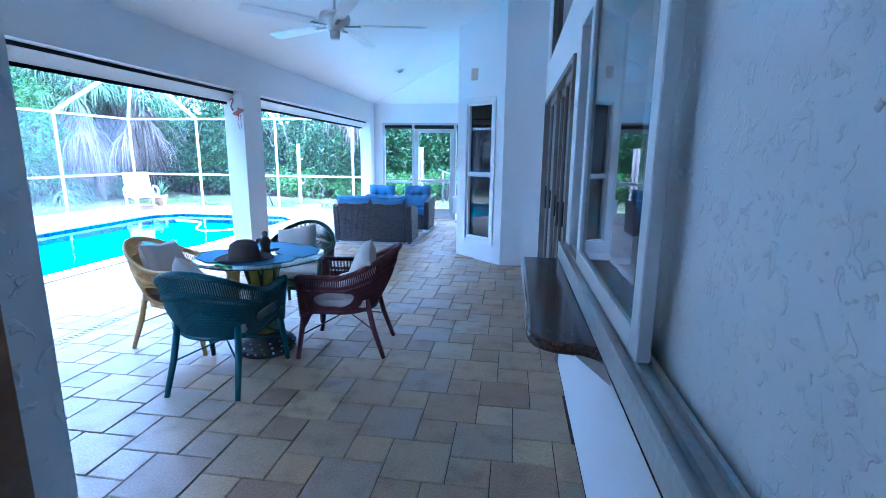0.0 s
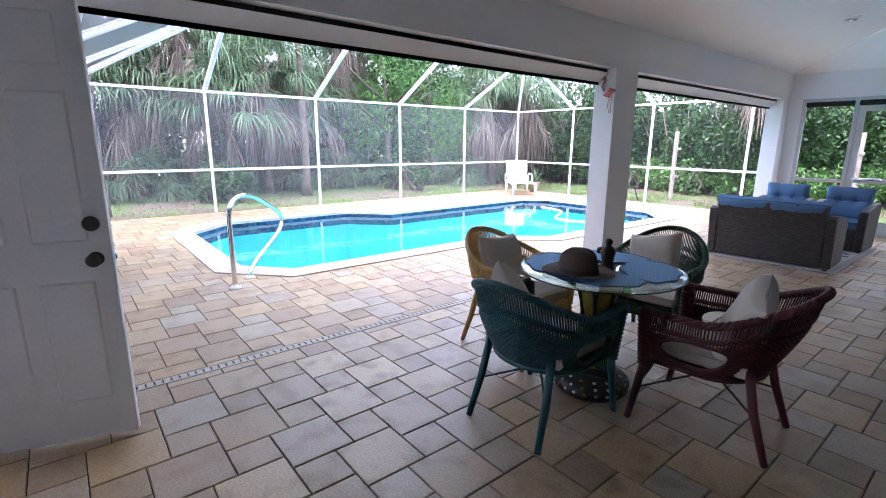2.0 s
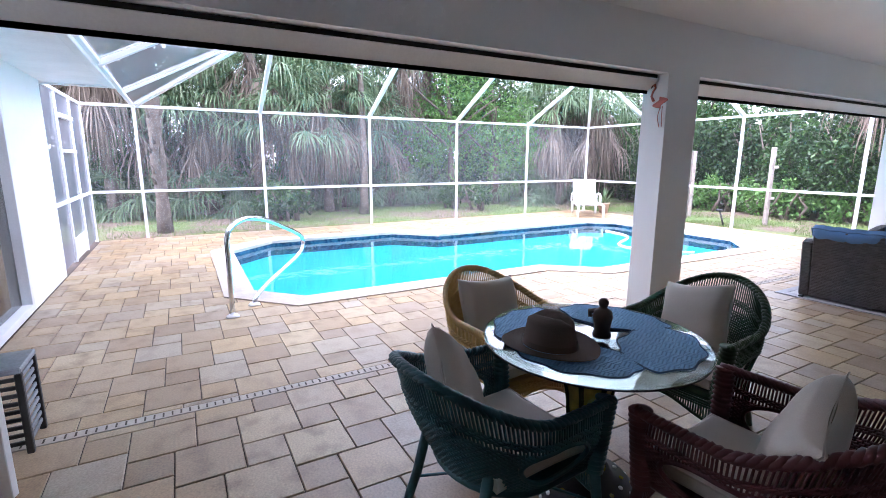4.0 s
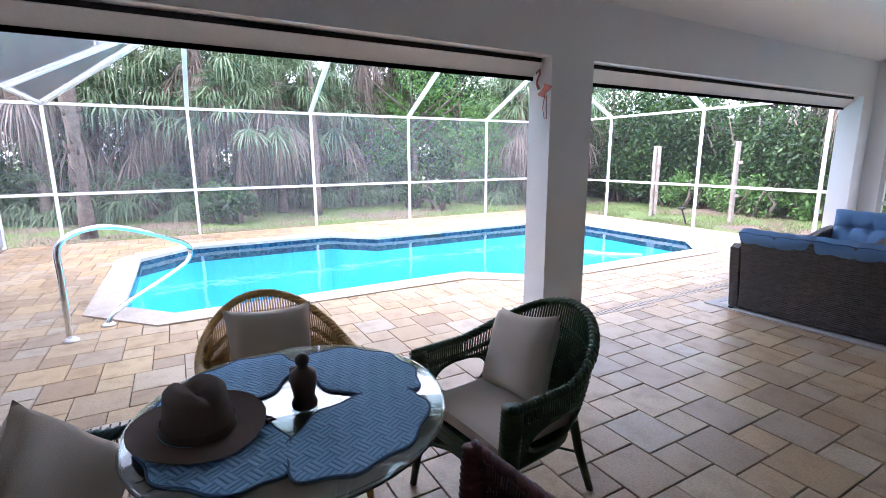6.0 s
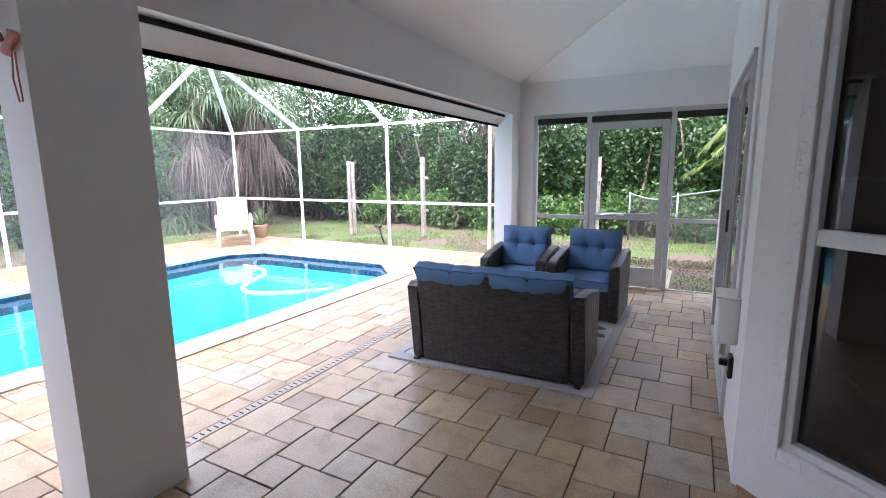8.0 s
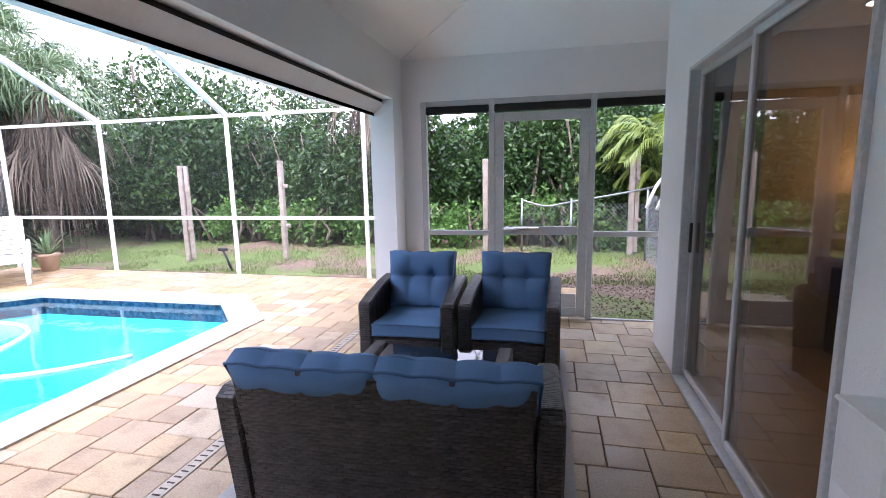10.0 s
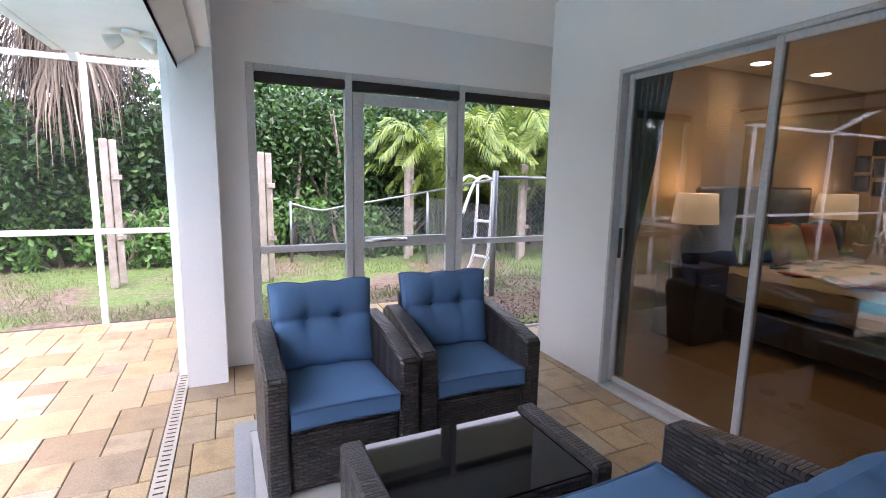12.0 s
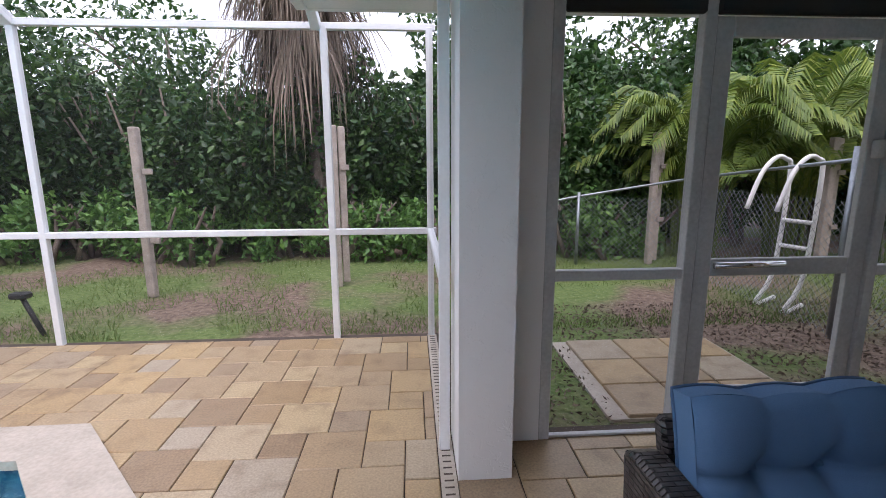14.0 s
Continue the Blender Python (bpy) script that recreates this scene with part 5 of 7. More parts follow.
def wicker_seat(name, label, w, m, arm=0.095, depth=0.66, seats=1, back_z=0.70):
    """Boxy wicker seat facing +y, origin at the middle of its footprint."""
    t = thing(name, label, "sofa" if seats > 1 else "armchair", m, group="" if seats > 1 else "wicker armchairs")
    hw, hd = w / 2, depth / 2
    part("base", wicker_box(w - 2 * arm - 0.004, depth - 0.09, 0.02, 0.30, 0, 0.03), M_WICKER, t)
    for s in (-1, 1):
        a, b = sorted((s * hw, s * (hw - arm)))
        part("arm", arm_panel(a, b, hd, 0.555, 0.635), M_WICKER, t)
    rear = [(-hd + 0.065, 0.02), (-hd + 0.045, 0.25), (-hd + 0.02, 0.45), (-hd - 0.01, 0.60), (-hd - 0.035, back_z - 0.02)]
    prof = [(y + 0.055, z) for y, z in rear] + [(-hd + 0.005, back_z), (-hd - 0.02, back_z)] + rear[::-1]
    part("backrest", side_panel(prof, -hw + arm + 0.003, hw - arm - 0.003, 0.01), M_WICKER, t)
    for sx in (-1, 1):
        for sy in (-1, 1):
            part("foot", Geo().box((sx * (hw - 0.04), sy * (hd - 0.06), 0.010), (0.04, 0.04, 0.02), 0.004), M_BLACK, t)
    inner = (w - 2 * arm) / seats
    for i in range(seats):
        cx = -(w - 2 * arm) / 2 + inner * (i + 0.5)
        seat_blue(inner - 0.012, depth - 0.10, 0.11, m @ Matrix.Translation((cx, 0.055, 0.358)), "blue piped seat cushion on a charcoal wicker %s" % ("loveseat" if seats > 1 else "armchair"))
        tufted(inner + 0.03, 0.44, 0.17, 2 if seats == 1 else 3, m @ Matrix.Translation((cx, -hd + (0.15 if seats == 1 else 0.10), 0.615 if seats == 1 else 0.572)) @ Matrix.Rotation(radians(101 if seats == 1 else 115), 4, "X"), "blue tufted back cushion on a charcoal wicker %s" % ("loveseat" if seats > 1 else "armchair"), "blue back cushions")
    return t


wicker_seat("loveseat", "charcoal wicker loveseat with blue cushions on the rug", 1.32, rot_at(-2.275, 7.745, 0.009, 1.8), seats=2, depth=0.66, back_z=0.75)
wicker_seat("wicker_armchair", "charcoal wicker armchair with blue tufted cushions", 0.69, rot_at(-2.655, 9.29, 0.009, 181.5), depth=0.68)
wicker_seat("wicker_armchair", "charcoal wicker armchair with blue tufted cushions beside its twin", 0.69, rot_at(-1.93, 9.33, 0.009, 178.5), depth=0.68)
ctb = thing("coffee_table", "charcoal wicker coffee table with a black glass top", "coffee table", rot_at(-2.31, 8.40, 0.009, 0.5))
part("tabletop", Geo().box((0, 0, 0.375), (0.70, 0.47, 0.008), 0.002), M_BLACKG, ctb, "glossy black glass top")
for s in (-1, 1):
    part("end_panel", Geo().box((s * 0.395, 0, 0.20), (0.085, 0.50, 0.40), 0.01), M_WICKER, ctb, "woven end panel")
for s in (-1, 1):
    part("apron", Geo().box((0, s * 0.225, 0.335), (0.705, 0.03, 0.07), 0.005), M_WICKER, ctb)
part("lower_shelf", Geo().box((0, 0, 0.10), (0.705, 0.40, 0.02), 0.003), M_BLACK, ctb)

# ---- fittings ----
fan = thing("ceiling_fan", "white five-blade ceiling fan hanging from a short rod", "ceiling fan", rot_at(-1.56, 4.15, 0, 12))
fz = 2.53
part("rod", Geo().tube([(0, 0, fz + 0.12), (0, 0, ceil_z(-1.56, 4.15) + 0.02)], 0.012, 10), M_WHITEP, fan)
part("canopy", Geo().lathe([(0.0, -0.06), (0.03, -0.06), (0.065, -0.02), (0.07, 0.03), (0, 0.03)], 24, (0, 0, ceil_z(-1.56, 4.15) - 0.01)), M_WHITEP, fan)
part("motor", Geo().lathe([(0.0, fz - 0.03), (0.06, fz - 0.03), (0.08, fz), (0.125, fz + 0.03), (0.135, fz + 0.07), (0.115, fz + 0.11), (0.04, fz + 0.13), (0, fz + 0.13)], 32), M_WHITEP, fan, "white motor housing")
part("switch_cup", Geo().lathe([(0.0, fz - 0.10), (0.035, fz - 0.10), (0.042, fz - 0.08), (0.042, fz - 0.03), (0, fz - 0.03)], 24), M_WHITEP, fan)
for i in range(5):
    mm = Matrix.Rotation(2 * math.pi * i / 5, 4, "Z")
    b = part("blade", Geo().grid(lambda s, t: (0.19 + 0.60 * s, (t - 0.5) * (0.10 + 0.035 * s) * (1 if s < 0.97 else 0.8), fz + 0.02 + 0.022 * (t - 0.5)), 10, 3, mm).grid(lambda s, t: (0.19 + 0.60 * s, (0.5 - t) * (0.10 + 0.035 * s) * (1 if s < 0.97 else 0.8), fz + 0.013 + 0.022 * (0.5 - t)), 10, 3, mm), M_WHITEP, fan)
    part("blade_iron", Geo().box((0.15, 0, fz + 0.005), (0.14, 0.035, 0.008), 0.003, mm), M_GALV, b, "metal blade bracket")
dx, dy = -1.98, 8.30
det = thing("recessed_spotlight", "small white eyeball ceiling spotlight", "ceiling light", Matrix.Translation((dx, dy, ceil_z(dx, dy))) @ Matrix.Rotation(-math.atan(PITCH), 4, "Y"))
part("trim_ring", Geo().lathe([(0.05, 0.0), (0.085, 0.0), (0.085, -0.006), (0.06, -0.012), (0.05, -0.006)], 28), M_WHITEP, det)
part("eyeball", Geo().lathe([(0.0, -0.035), (0.03, -0.032), (0.045, -0.02), (0.05, 0.0), (0, 0.0)], 24), M_STEEL, det, "silvery eyeball lamp")
# flamingo ornament on the column
M_PINK = surf("pink_metal", (0.52, 0.17, 0.14), (0.42, 0.13, 0.11), 9, 0.5, 0.2, 90)
fl = thing("flamingo_ornament", "pink metal flamingo ornament hung on the column", "ornament", Matrix.Translation((-3.20, 5.288, 1.90)))
part("body", Geo().grid(lambda s, t: (-0.01 + 0.075 * math.sin(math.pi * t) * math.cos(s * 6.2832) + 0.02 * t, -0.004 + 0.012 * math.sin(math.pi * t) * math.sin(s * 6.2832), 0.03 - 0.06 * (t - 0.5) + 0.02 * math.cos(s * 6.2832)), 18, 10), M_PINK, fl)
part("neck", Geo().tube([(-0.065, -0.004, 0.05), (-0.09, -0.004, 0.09), (-0.075, -0.004, 0.13), (-0.055, -0.004, 0.155), (-0.065, -0.004, 0.18), (-0.085, -0.004, 0.175)], [0.012, 0.009, 0.008, 0.008, 0.012, 0.006], 8), M_PINK, fl)
part("beak", Geo().tube([(-0.085, -0.004, 0.175), (-0.10, -0.004, 0.155)], [0.007, 0.002], 6), M_BLACK, fl, "black beak")
for s in (-1, 1):
    part("leg", Geo().tube([(0.015 + 0.01 * s, -0.004, 0.0), (0.005 + 0.02 * s, -0.004, -0.09), (0.02 + 0.012 * s, -0.004, -0.17)], 0.003, 5), M_PINK, fl)
# grey box and outlet on the bedroom wall
bx = thing("wall_box", "white plastic utility box on the wall", "utility box", Matrix.Translation((AX, 7.24, 0.70)))
part("housing", Geo().box((-0.05, 0, 0), (0.10, 0.20, 0.24), 0.008), M_WHITEP, bx)
part("lid", Geo().box((-0.052, 0, 0.125), (0.115, 0.215, 0.014), 0.004), M_WHITEP, bx)
ot = thing("outdoor_outlet", "black weatherproof wall outlet with a plug", "outlet", Matrix.Translation((AX, 7.28, 0.42)))
part("cover", Geo().box((-0.012, 0, 0), (0.024, 0.085, 0.12), 0.006), M_BLACK, ot)
part("plug", Geo().box((-0.04, 0.02, 0.01), (0.05, 0.035, 0.035), 0.006), M_BLACK, ot)
part("conduit", Geo().tube([(AX * 0 - 0.012, -0.13, 0.35), (-0.012, -0.13, 1.95)], 0.008, 6), M_WHITEP, ot, "white wall conduit")
# flood lights under the eave
for yy in (10.75,):
    fl2 = thing("flood_light", "white twin flood light under the eave", "flood light", Matrix.Translation((-3.62, yy, 2.30)))
    part("mount", Geo().lathe([(0, -0.03), (0.05, -0.03), (0.055, 0.0), (0, 0)], 20), M_WHITEP, fl2)
    for s in (-1, 1):
        part("lamp_head", Geo().lathe([(0.0, 0.0), (0.025, 0.0), (0.05, 0.08), (0.05, 0.10), (0, 0.10)], 20, m=Matrix.Translation((0.05 * s, 0, -0.05)) @ Matrix.Rotation(radians(115 * s), 4, "Y")), M_WHITEP, fl2)
# black slatted box by the open door
bb = thing("slatted_side_box", "black slatted outdoor box with a grey top", "side table", rot_at(-3.47, 0.80, 0, 0))
part("top", Geo().box((0, 0, 0.44), (0.28, 0.26, 0.03), 0.006), M_GALV, bb, "grey top tray")
for s in (-1, 1):
    for q in (-1, 1):
        part("corner_post", Geo().box((0.125 * s, 0.115 * q, 0.2125), (0.03, 0.03, 0.425), 0.004), M_BLACK, bb)
for z in range(9):
    part("slat", Geo().box((0, 0.115, 0.06 + z * 0.042), (0.22, 0.012, 0.022), 0.003), M_GALV, bb)
    part("slat", Geo().box((0.125, 0, 0.06 + z * 0.042), (0.012, 0.20, 0.022), 0.003), M_BLACK, bb)

# ---- pool side ----
hr = thing("pool_handrail", "stainless steel pool entry handrail", "handrail")
a, b = (-5.10, 2.01), (-5.30, 2.17)
d = Vector((-0.80, 0.62)).normalized()
pts = [(*a, 0.0), (*a, 0.55), (*a, 0.74)]
for q, z in ((0.05, 0.83), (0.16, 0.875), (0.32, 0.875), (0.55, 0.80), (0.85, 0.65), (1.02, 0.55), (1.08, 0.47), (1.06, 0.38), (0.96, 0.31), (0.75, 0.24), (0.48, 0.16), (0.33, 0.10), (0.27, 0.04), (0.26, 0.0)):
    pts.append((a[0] + d.x * q * 1.42, a[1] + d.y * q * 1.42, z))
def smooth_path(p, n=5):
    p = [Vector(q) for q in p]
    out = []
    for i in range(len(p) - 1):
        p0, p1, p2, p3 = p[max(i - 1, 0)], p[i], p[i + 1], p[min(i + 2, len(p) - 1)]
        for k in range(n):
            t = k / n
            out.append(0.5 * ((2 * p1) + (p2 - p0) * t + (2 * p0 - 5 * p1 + 4 * p2 - p3) * t * t + (3 * p1 - p0 - 3 * p2 + p3) * t ** 3))
    return out + [p[-1]]
part("rail", Geo().tube(smooth_path(pts), 0.024, 12), M_STEEL, hr)
for px, py in (a, (a[0] + d.x * 0.369, a[1] + d.y * 0.369)):
    part("escutcheon", Geo().lathe([(0.0, 0), (0.06, 0), (0.055, 0.015), (0.03, 0.03), (0.0, 0.03)], 20, (px, py, 0.0)), M_WHITEP, hr, "white escutcheon ring")
# chaise longue
ch = thing("chaise_longue", "white slatted plastic chaise longue with its back raised", "sun lounger", Matrix.Translation((-9.78, 11.28, 0)) @ Matrix.Rotation(math.atan2(-0.60, 0.80), 4, "Z"))
W = 0.62
for s in (-1, 1):
    part("side_rail", Geo().tube([(-0.35, s * W / 2, 0.30), (0.3, s * W / 2, 0.32), (0.95, s * W / 2, 0.30)], 0.03, 8), M_WHITEP, ch)
    for x in (-0.25, 0.85):
        part("leg", Geo().tube([(x, s * W / 2, 0.30), (x + 0.05, s * W / 2, 0.0)], [0.035, 0.028], 8), M_WHITEP, ch)
    part("armrest", Geo().tube(smooth_path([(-0.28, s * (W / 2 + 0.03), 0.33), (-0.25, s * (W / 2 + 0.03), 0.52), (0.05, s * (W / 2 + 0.03), 0.55), (0.22, s * (W / 2 + 0.03), 0.50), (0.25, s * (W / 2 + 0.03), 0.33)]), 0.025, 8), M_WHITEP, ch)
for i in range(11):
    part("seat_slat", Geo().box((-0.12 + i * 0.10, 0, 0.335), (0.08, W - 0.04, 0.018), 0.006), M_WHITEP, ch)
bm4 = Matrix.Translation((-0.18, 0, 0.34)) @ Matrix.Rotation(radians(62), 4, "Y")
back = part("backrest", Geo().box((-0.32, -0.28, 0), (0.66, 0.05, 0.03), 0.01, bm4).box((-0.32, 0.28, 0), (0.66, 0.05, 0.03), 0.01, bm4).box((-0.62, 0, 0), (0.07, 0.56, 0.03), 0.01, bm4), M_WHITEP, ch)
for i in range(7):
    part("back_slat", Geo().box((-0.05 - i * 0.082, 0, 0), (0.07, 0.52, 0.018), 0.006, bm4), M_WHITEP, back)
pt = thing("plant_pot", "pale clay pot with a spiky green plant", "potted plant", Matrix.Translation((-9.75, 11.95, 0)))
part("pot", Geo().lathe([(0.0, 0), (0.11, 0), (0.15, 0.24), (0.165, 0.25), (0.165, 0.29), (0.14, 0.29), (0.13, 0.25), (0, 0.25)], 24), surf("pale_clay", (0.50, 0.36, 0.26), (0.42, 0.30, 0.22), 8, 0.8, 0.2, 70), pt)


# ---- plants ----
def leaf_cloud(name, centres, length, width, mat, seed, up=0.3, fold=0.25):
    """Many small folded leaves at the centres, as one mesh."""
    rng = np.random.default_rng(seed)
    c = np.asarray(centres, float)
    n = len(c)
    a = rng.normal(size=(n, 3))
    a[:, 2] -= up
    a /= np.linalg.norm(a, axis=1)[:, None]
    b = np.cross(a, rng.normal(size=(n, 3)))
    b /= np.linalg.norm(b, axis=1)[:, None]
    nn = np.cross(a, b)
    L = (length * rng.uniform(0.6, 1.3, n))[:, None]
    Wd = (width * rng.uniform(0.7, 1.2, n))[:, None]
    v = np.stack([c, c + a * L * 0.45 + b * Wd * 0.5 + nn * Wd * fold, c + a * L, c + a * L * 0.45 - b * Wd * 0.5 + nn * Wd * fold], axis=1).reshape(-1, 3)
    me = bpy.data.meshes.new(name)
    me.vertices.add(4 * n)
    me.vertices.foreach_set("co", v.ravel())
    me.loops.add(6 * n)
    i = np.arange(n)[:, None] * 4
    me.loops.foreach_set("vertex_index", (i + np.array([[0, 1, 2, 0, 2, 3]])).ravel().astype(np.int32))
    me.polygons.add(2 * n)
    me.polygons.foreach_set("loop_start", np.arange(2 * n, dtype=np.int32) * 3)
    me.polygons.foreach_set("loop_total", np.full(2 * n, 3, np.int32))
    me.materials.append(mat)
    me.update(calc_edges=True)
    return me


def blob_points(rng, n, centre, radii, lumps=9, shell=0.55):
    """Points in an uneven crown made of lumps, denser toward the outside."""
    centre, radii = np.array(centre), np.array(radii)
    dirs = rng.normal(size=(lumps, 3))
    dirs /= np.linalg.norm(dirs, axis=1)[:, None]
    hubs = centre + dirs * radii * rng.uniform(0.35, 0.8, (lumps, 1))
    sizes = rng.uniform(0.35, 0.6, lumps)
    k = rng.integers(0, lumps, n)
    d = rng.normal(size=(n, 3))
    d /= np.linalg.norm(d, axis=1)[:, None]
    r = rng.uniform(shell, 1.0, (n, 1)) ** 0.6
    return hubs[k] + d * r * radii * sizes[k][:, None]


def link_part(name, me, parent, label=""):
    ob = new(name, me)
    ob.parent = parent
    return tagged(ob, label)


def leafy_tree(x, y, h, rad, mat, seed, label, n=5200, leaf=(0.15, 0.075), low=0.35):
    t = thing("tree", label, "tree", Matrix.Translation((x, y, -0.03)), group="leafy trees")
    rng = np.random.default_rng(seed)
    r2 = random.Random(seed)
    g = Geo()
    lean = r2.uniform(-0.3, 0.3)
    g.tube([(0, 0, 0), (lean * 0.3, 0.05, h * 0.25), (lean, 0.1, h * 0.6), (lean * 1.2, 0, h * 0.85)], [0.13, 0.10, 0.07, 0.03], 9)
    for i in range(6):
        a, z = r2.uniform(0, 6.28), h * r2.uniform(0.3, 0.65)
        g.tube([(lean * z / h, 0.05, z), (lean * z / h + rad * 0.4 * math.cos(a), rad * 0.4 * math.sin(a), z + h * 0.12), (rad * 0.75 * math.cos(a), rad * 0.75 * math.sin(a), z + h * 0.22)], [0.05, 0.035, 0.012], 6)
    part("trunk", g, M_TRUNK, t)
    pts = blob_points(rng, n, (lean, 0, h * (1 + low) / 2), (rad, rad, h * (1 - low) / 2), 14)
    link_part("crown", leaf_cloud("crown", pts, *leaf, mat, seed), t)
    return t


def fan_frond(g, base, direction, petiole, size, droop, rng, leaflets=26, dead=False):
    """One palmetto fan: a stalk and narrow leaflets that bend over and hang at their tips."""
    d = Vector(direction).normalized()
    side = d.cross(Vector((0, 0, 1)))
    side = side.normalized() if side.length > 0.05 else Vector((1, 0, 0))
    up = side.cross(d).normalized()
    p0 = Vector(base)
    tip = p0 + d * petiole + Vector((0, 0, -droop * petiole * 0.25))
    w = 0.014
    g.add([p0 + side * w, p0 - side * w, tip - side * w * 0.7, tip + side * w * 0.7], [(0, 1, 2, 3)])
    wide = rng.uniform(0.7, 1.5) if dead else rng.uniform(2.8, 3.7)
    for i in range(leaflets):
        a = (i / (leaflets - 1) - 0.5) * wide
        dirl = (d * math.cos(a) + side * math.sin(a) + up * rng.uniform(-0.2, 0.25)).normalized()
        L = size * (0.72 + 0.28 * math.cos(a)) * rng.uniform(0.65, 1.12)
        nrm = dirl.cross(up)
        nrm = nrm.normalized() if nrm.length > 0.05 else side
        nrm = (nrm + up * rng.uniform(-0.5, 0.5)).normalized()
        m1 = tip + dirl * L * 0.5 + Vector((0, 0, -droop * L * 0.14))
        m2 = tip + dirl * L * 0.78 + Vector((0, 0, -droop * L * rng.uniform(0.32, 0.45)))
        m3 = tip + dirl * L * 0.86 + Vector((0, 0, -droop * L * rng.uniform(0.62, 0.95)))
        ww = size * (0.017 if dead else 0.019)
        g.add([tip + nrm * ww * 0.4, tip - nrm * ww * 0.4, m1 - nrm * ww, m1 + nrm * ww, m2 + nrm * ww * 0.7, m2 - nrm * ww * 0.7, m3], [(0, 1, 2, 3), (3, 2, 5, 4), (4, 5, 6)])


def sabal(name, m, h, seed, green=30, dead=26, size=0.85, label="sabal palm with green fans over a skirt of dead fronds", spread=1.0):
    t = thing(name, label, "palm tree", m, group="sabal palms")
    rng = random.Random(seed)
    g = Geo()
    n = 14
    bend = rng.uniform(-0.25, 0.25)
    rs = [0.125 + 0.015 * math.sin(i * 2.1) + (0.03 if i < 1 else 0) for i in range(n + 1)]
    g.tube([(bend * (i / n) ** 2, 0, h * i / n) for i in range(n + 1)], rs, 10)
    for i in range(40):
        z = h * rng.uniform(0.15, 0.97)
        a = rng.uniform(0, 6.28)
        bx = bend * (z / h) ** 2
        g.tube([(bx + 0.11 * math.cos(a), 0.11 * math.sin(a), z), (bx + 0.2 * math.cos(a), 0.2 * math.sin(a), z + 0.17)], [0.035, 0.012], 5)
    part("trunk", g, M_TRUNK, t, "grey trunk with old leaf bases")
    g = Geo()
    for i in range(green):
        a = i * 2.399 + rng.uniform(-0.2, 0.2)
        e = rng.uniform(-0.25, 1.25)
        d = (math.cos(a) * math.cos(e), math.sin(a) * math.cos(e), math.sin(e))
        fan_frond(g, (bend, 0, h), d, rng.uniform(0.7, 1.15) * size, size * rng.uniform(0.8, 1.1), 1.0, rng)
    part("crown", g, M_PALM, t, "green palmetto fans")
    if dead:
        g = Geo()
        drop = 0.4 + 0.007 * dead
        for i in range(dead):
            a = i * 2.399 + rng.uniform(-0.3, 0.3)
            e = rng.uniform(-1.4, -0.3) * spread
            d = (math.cos(a) * math.cos(e), math.sin(a) * math.cos(e), math.sin(e))
            fan_frond(g, (bend + 0.1 * math.cos(a), 0.1 * math.sin(a), h - drop * rng.random() ** 0.8), d, rng.uniform(0.2, 0.8) * size, size * rng.uniform(0.45, 1.0), 1.7, rng, 13, True)
        part("dead_skirt", g, M_DEAD, t, "hanging dead brown fronds")
    return t


proto = [sabal("sabal_palm", Matrix.Translation((-14.3, 3.6, -0.03)), 4.3, 1, 36, 80, 1.0), sabal("sabal_palm", Matrix.Translation((-13.9, 5.4, -0.03)), 3.4, 2, 34, 80, 0.95),
         sabal("sabal_palm", Matrix.Translation((-15.2, 8.4, -0.03)), 5.0, 3, 36, 70, 0.95), sabal("sabal_palm", Matrix.Translation((-15.4, 1.2, -0.03)), 2.7, 4, 34, 10, 1.05)]
rp = random.Random(11)
spots = [(-14.6, 0.2, 0), (-16.2, -1.6, 2), (-15.6, 2.6, 1), (-16.6, 4.6, 2), (-15.6, 6.6, 0), (-17.0, 7.6, 1), (-16.4, 10.0, 2), (-17.5, 12.0, 0), (-14.8, -2.6, 1), (-17.6, 0.8, 2), (-16.2, 13.6, 1), (-13.8, 4.5, 3), (-15.0, 7.2, 3), (-14.9, 2.0, 3),
         (-18.5, 3.0, 0), (-18.4, 6.0, 2), (-18.8, 9.2, 1), (-13.5, -4.0, 0), (-17.5, -5.0, 2), (-12.6, 12.9, 1), (-13.6, 14.4, 0)]
for x, y, k in spots:
    copy_thing(proto[k], Matrix.Translation((x, y, -0.03)) @ Matrix.Rotation(rp.uniform(0, 6.28), 4, "Z"))
copy_thing(proto[1], Matrix.Translation((-11.9, 13.7, -0.03)) @ Matrix.Rotation(2.0, 4, "Z"))
sabal("sabal_palm", Matrix.Translation((-4.95, 15.75, -0.03)), 4.75, 21, 34, 110, 0.88, "sabal palm with a thick skirt of dead fronds before the hedge", 0.7)
sabal("sabal_palm", Matrix.Translation((-11.45, 1.35, -0.03)), 5.2, 22, 20, 20, 0.9, "tall sabal palm with a patterned trunk by the pool cage")
low = sabal("palmetto", Matrix.Translation((-14.6, 2.3, -0.03)), 0.45, 23, 26, 6, 0.9, "low palmetto with spreading fans under the palms")
for x, y, a in ((-15.0, 0.4, 1), (-15.4, 4.4, 2), (-14.7, 7.6, 3), (-15.2, 8.9, 4), (-13.4, 12.3, 5), (-13.9, 13.6, 0.4), (-14.9, 6.2, 2.4), (-15.2, -1.2, 5.5)):
    copy_thing(low, Matrix.Translation((x, y, -0.03)) @ Matrix.Rotation(a, 4, "Z"))
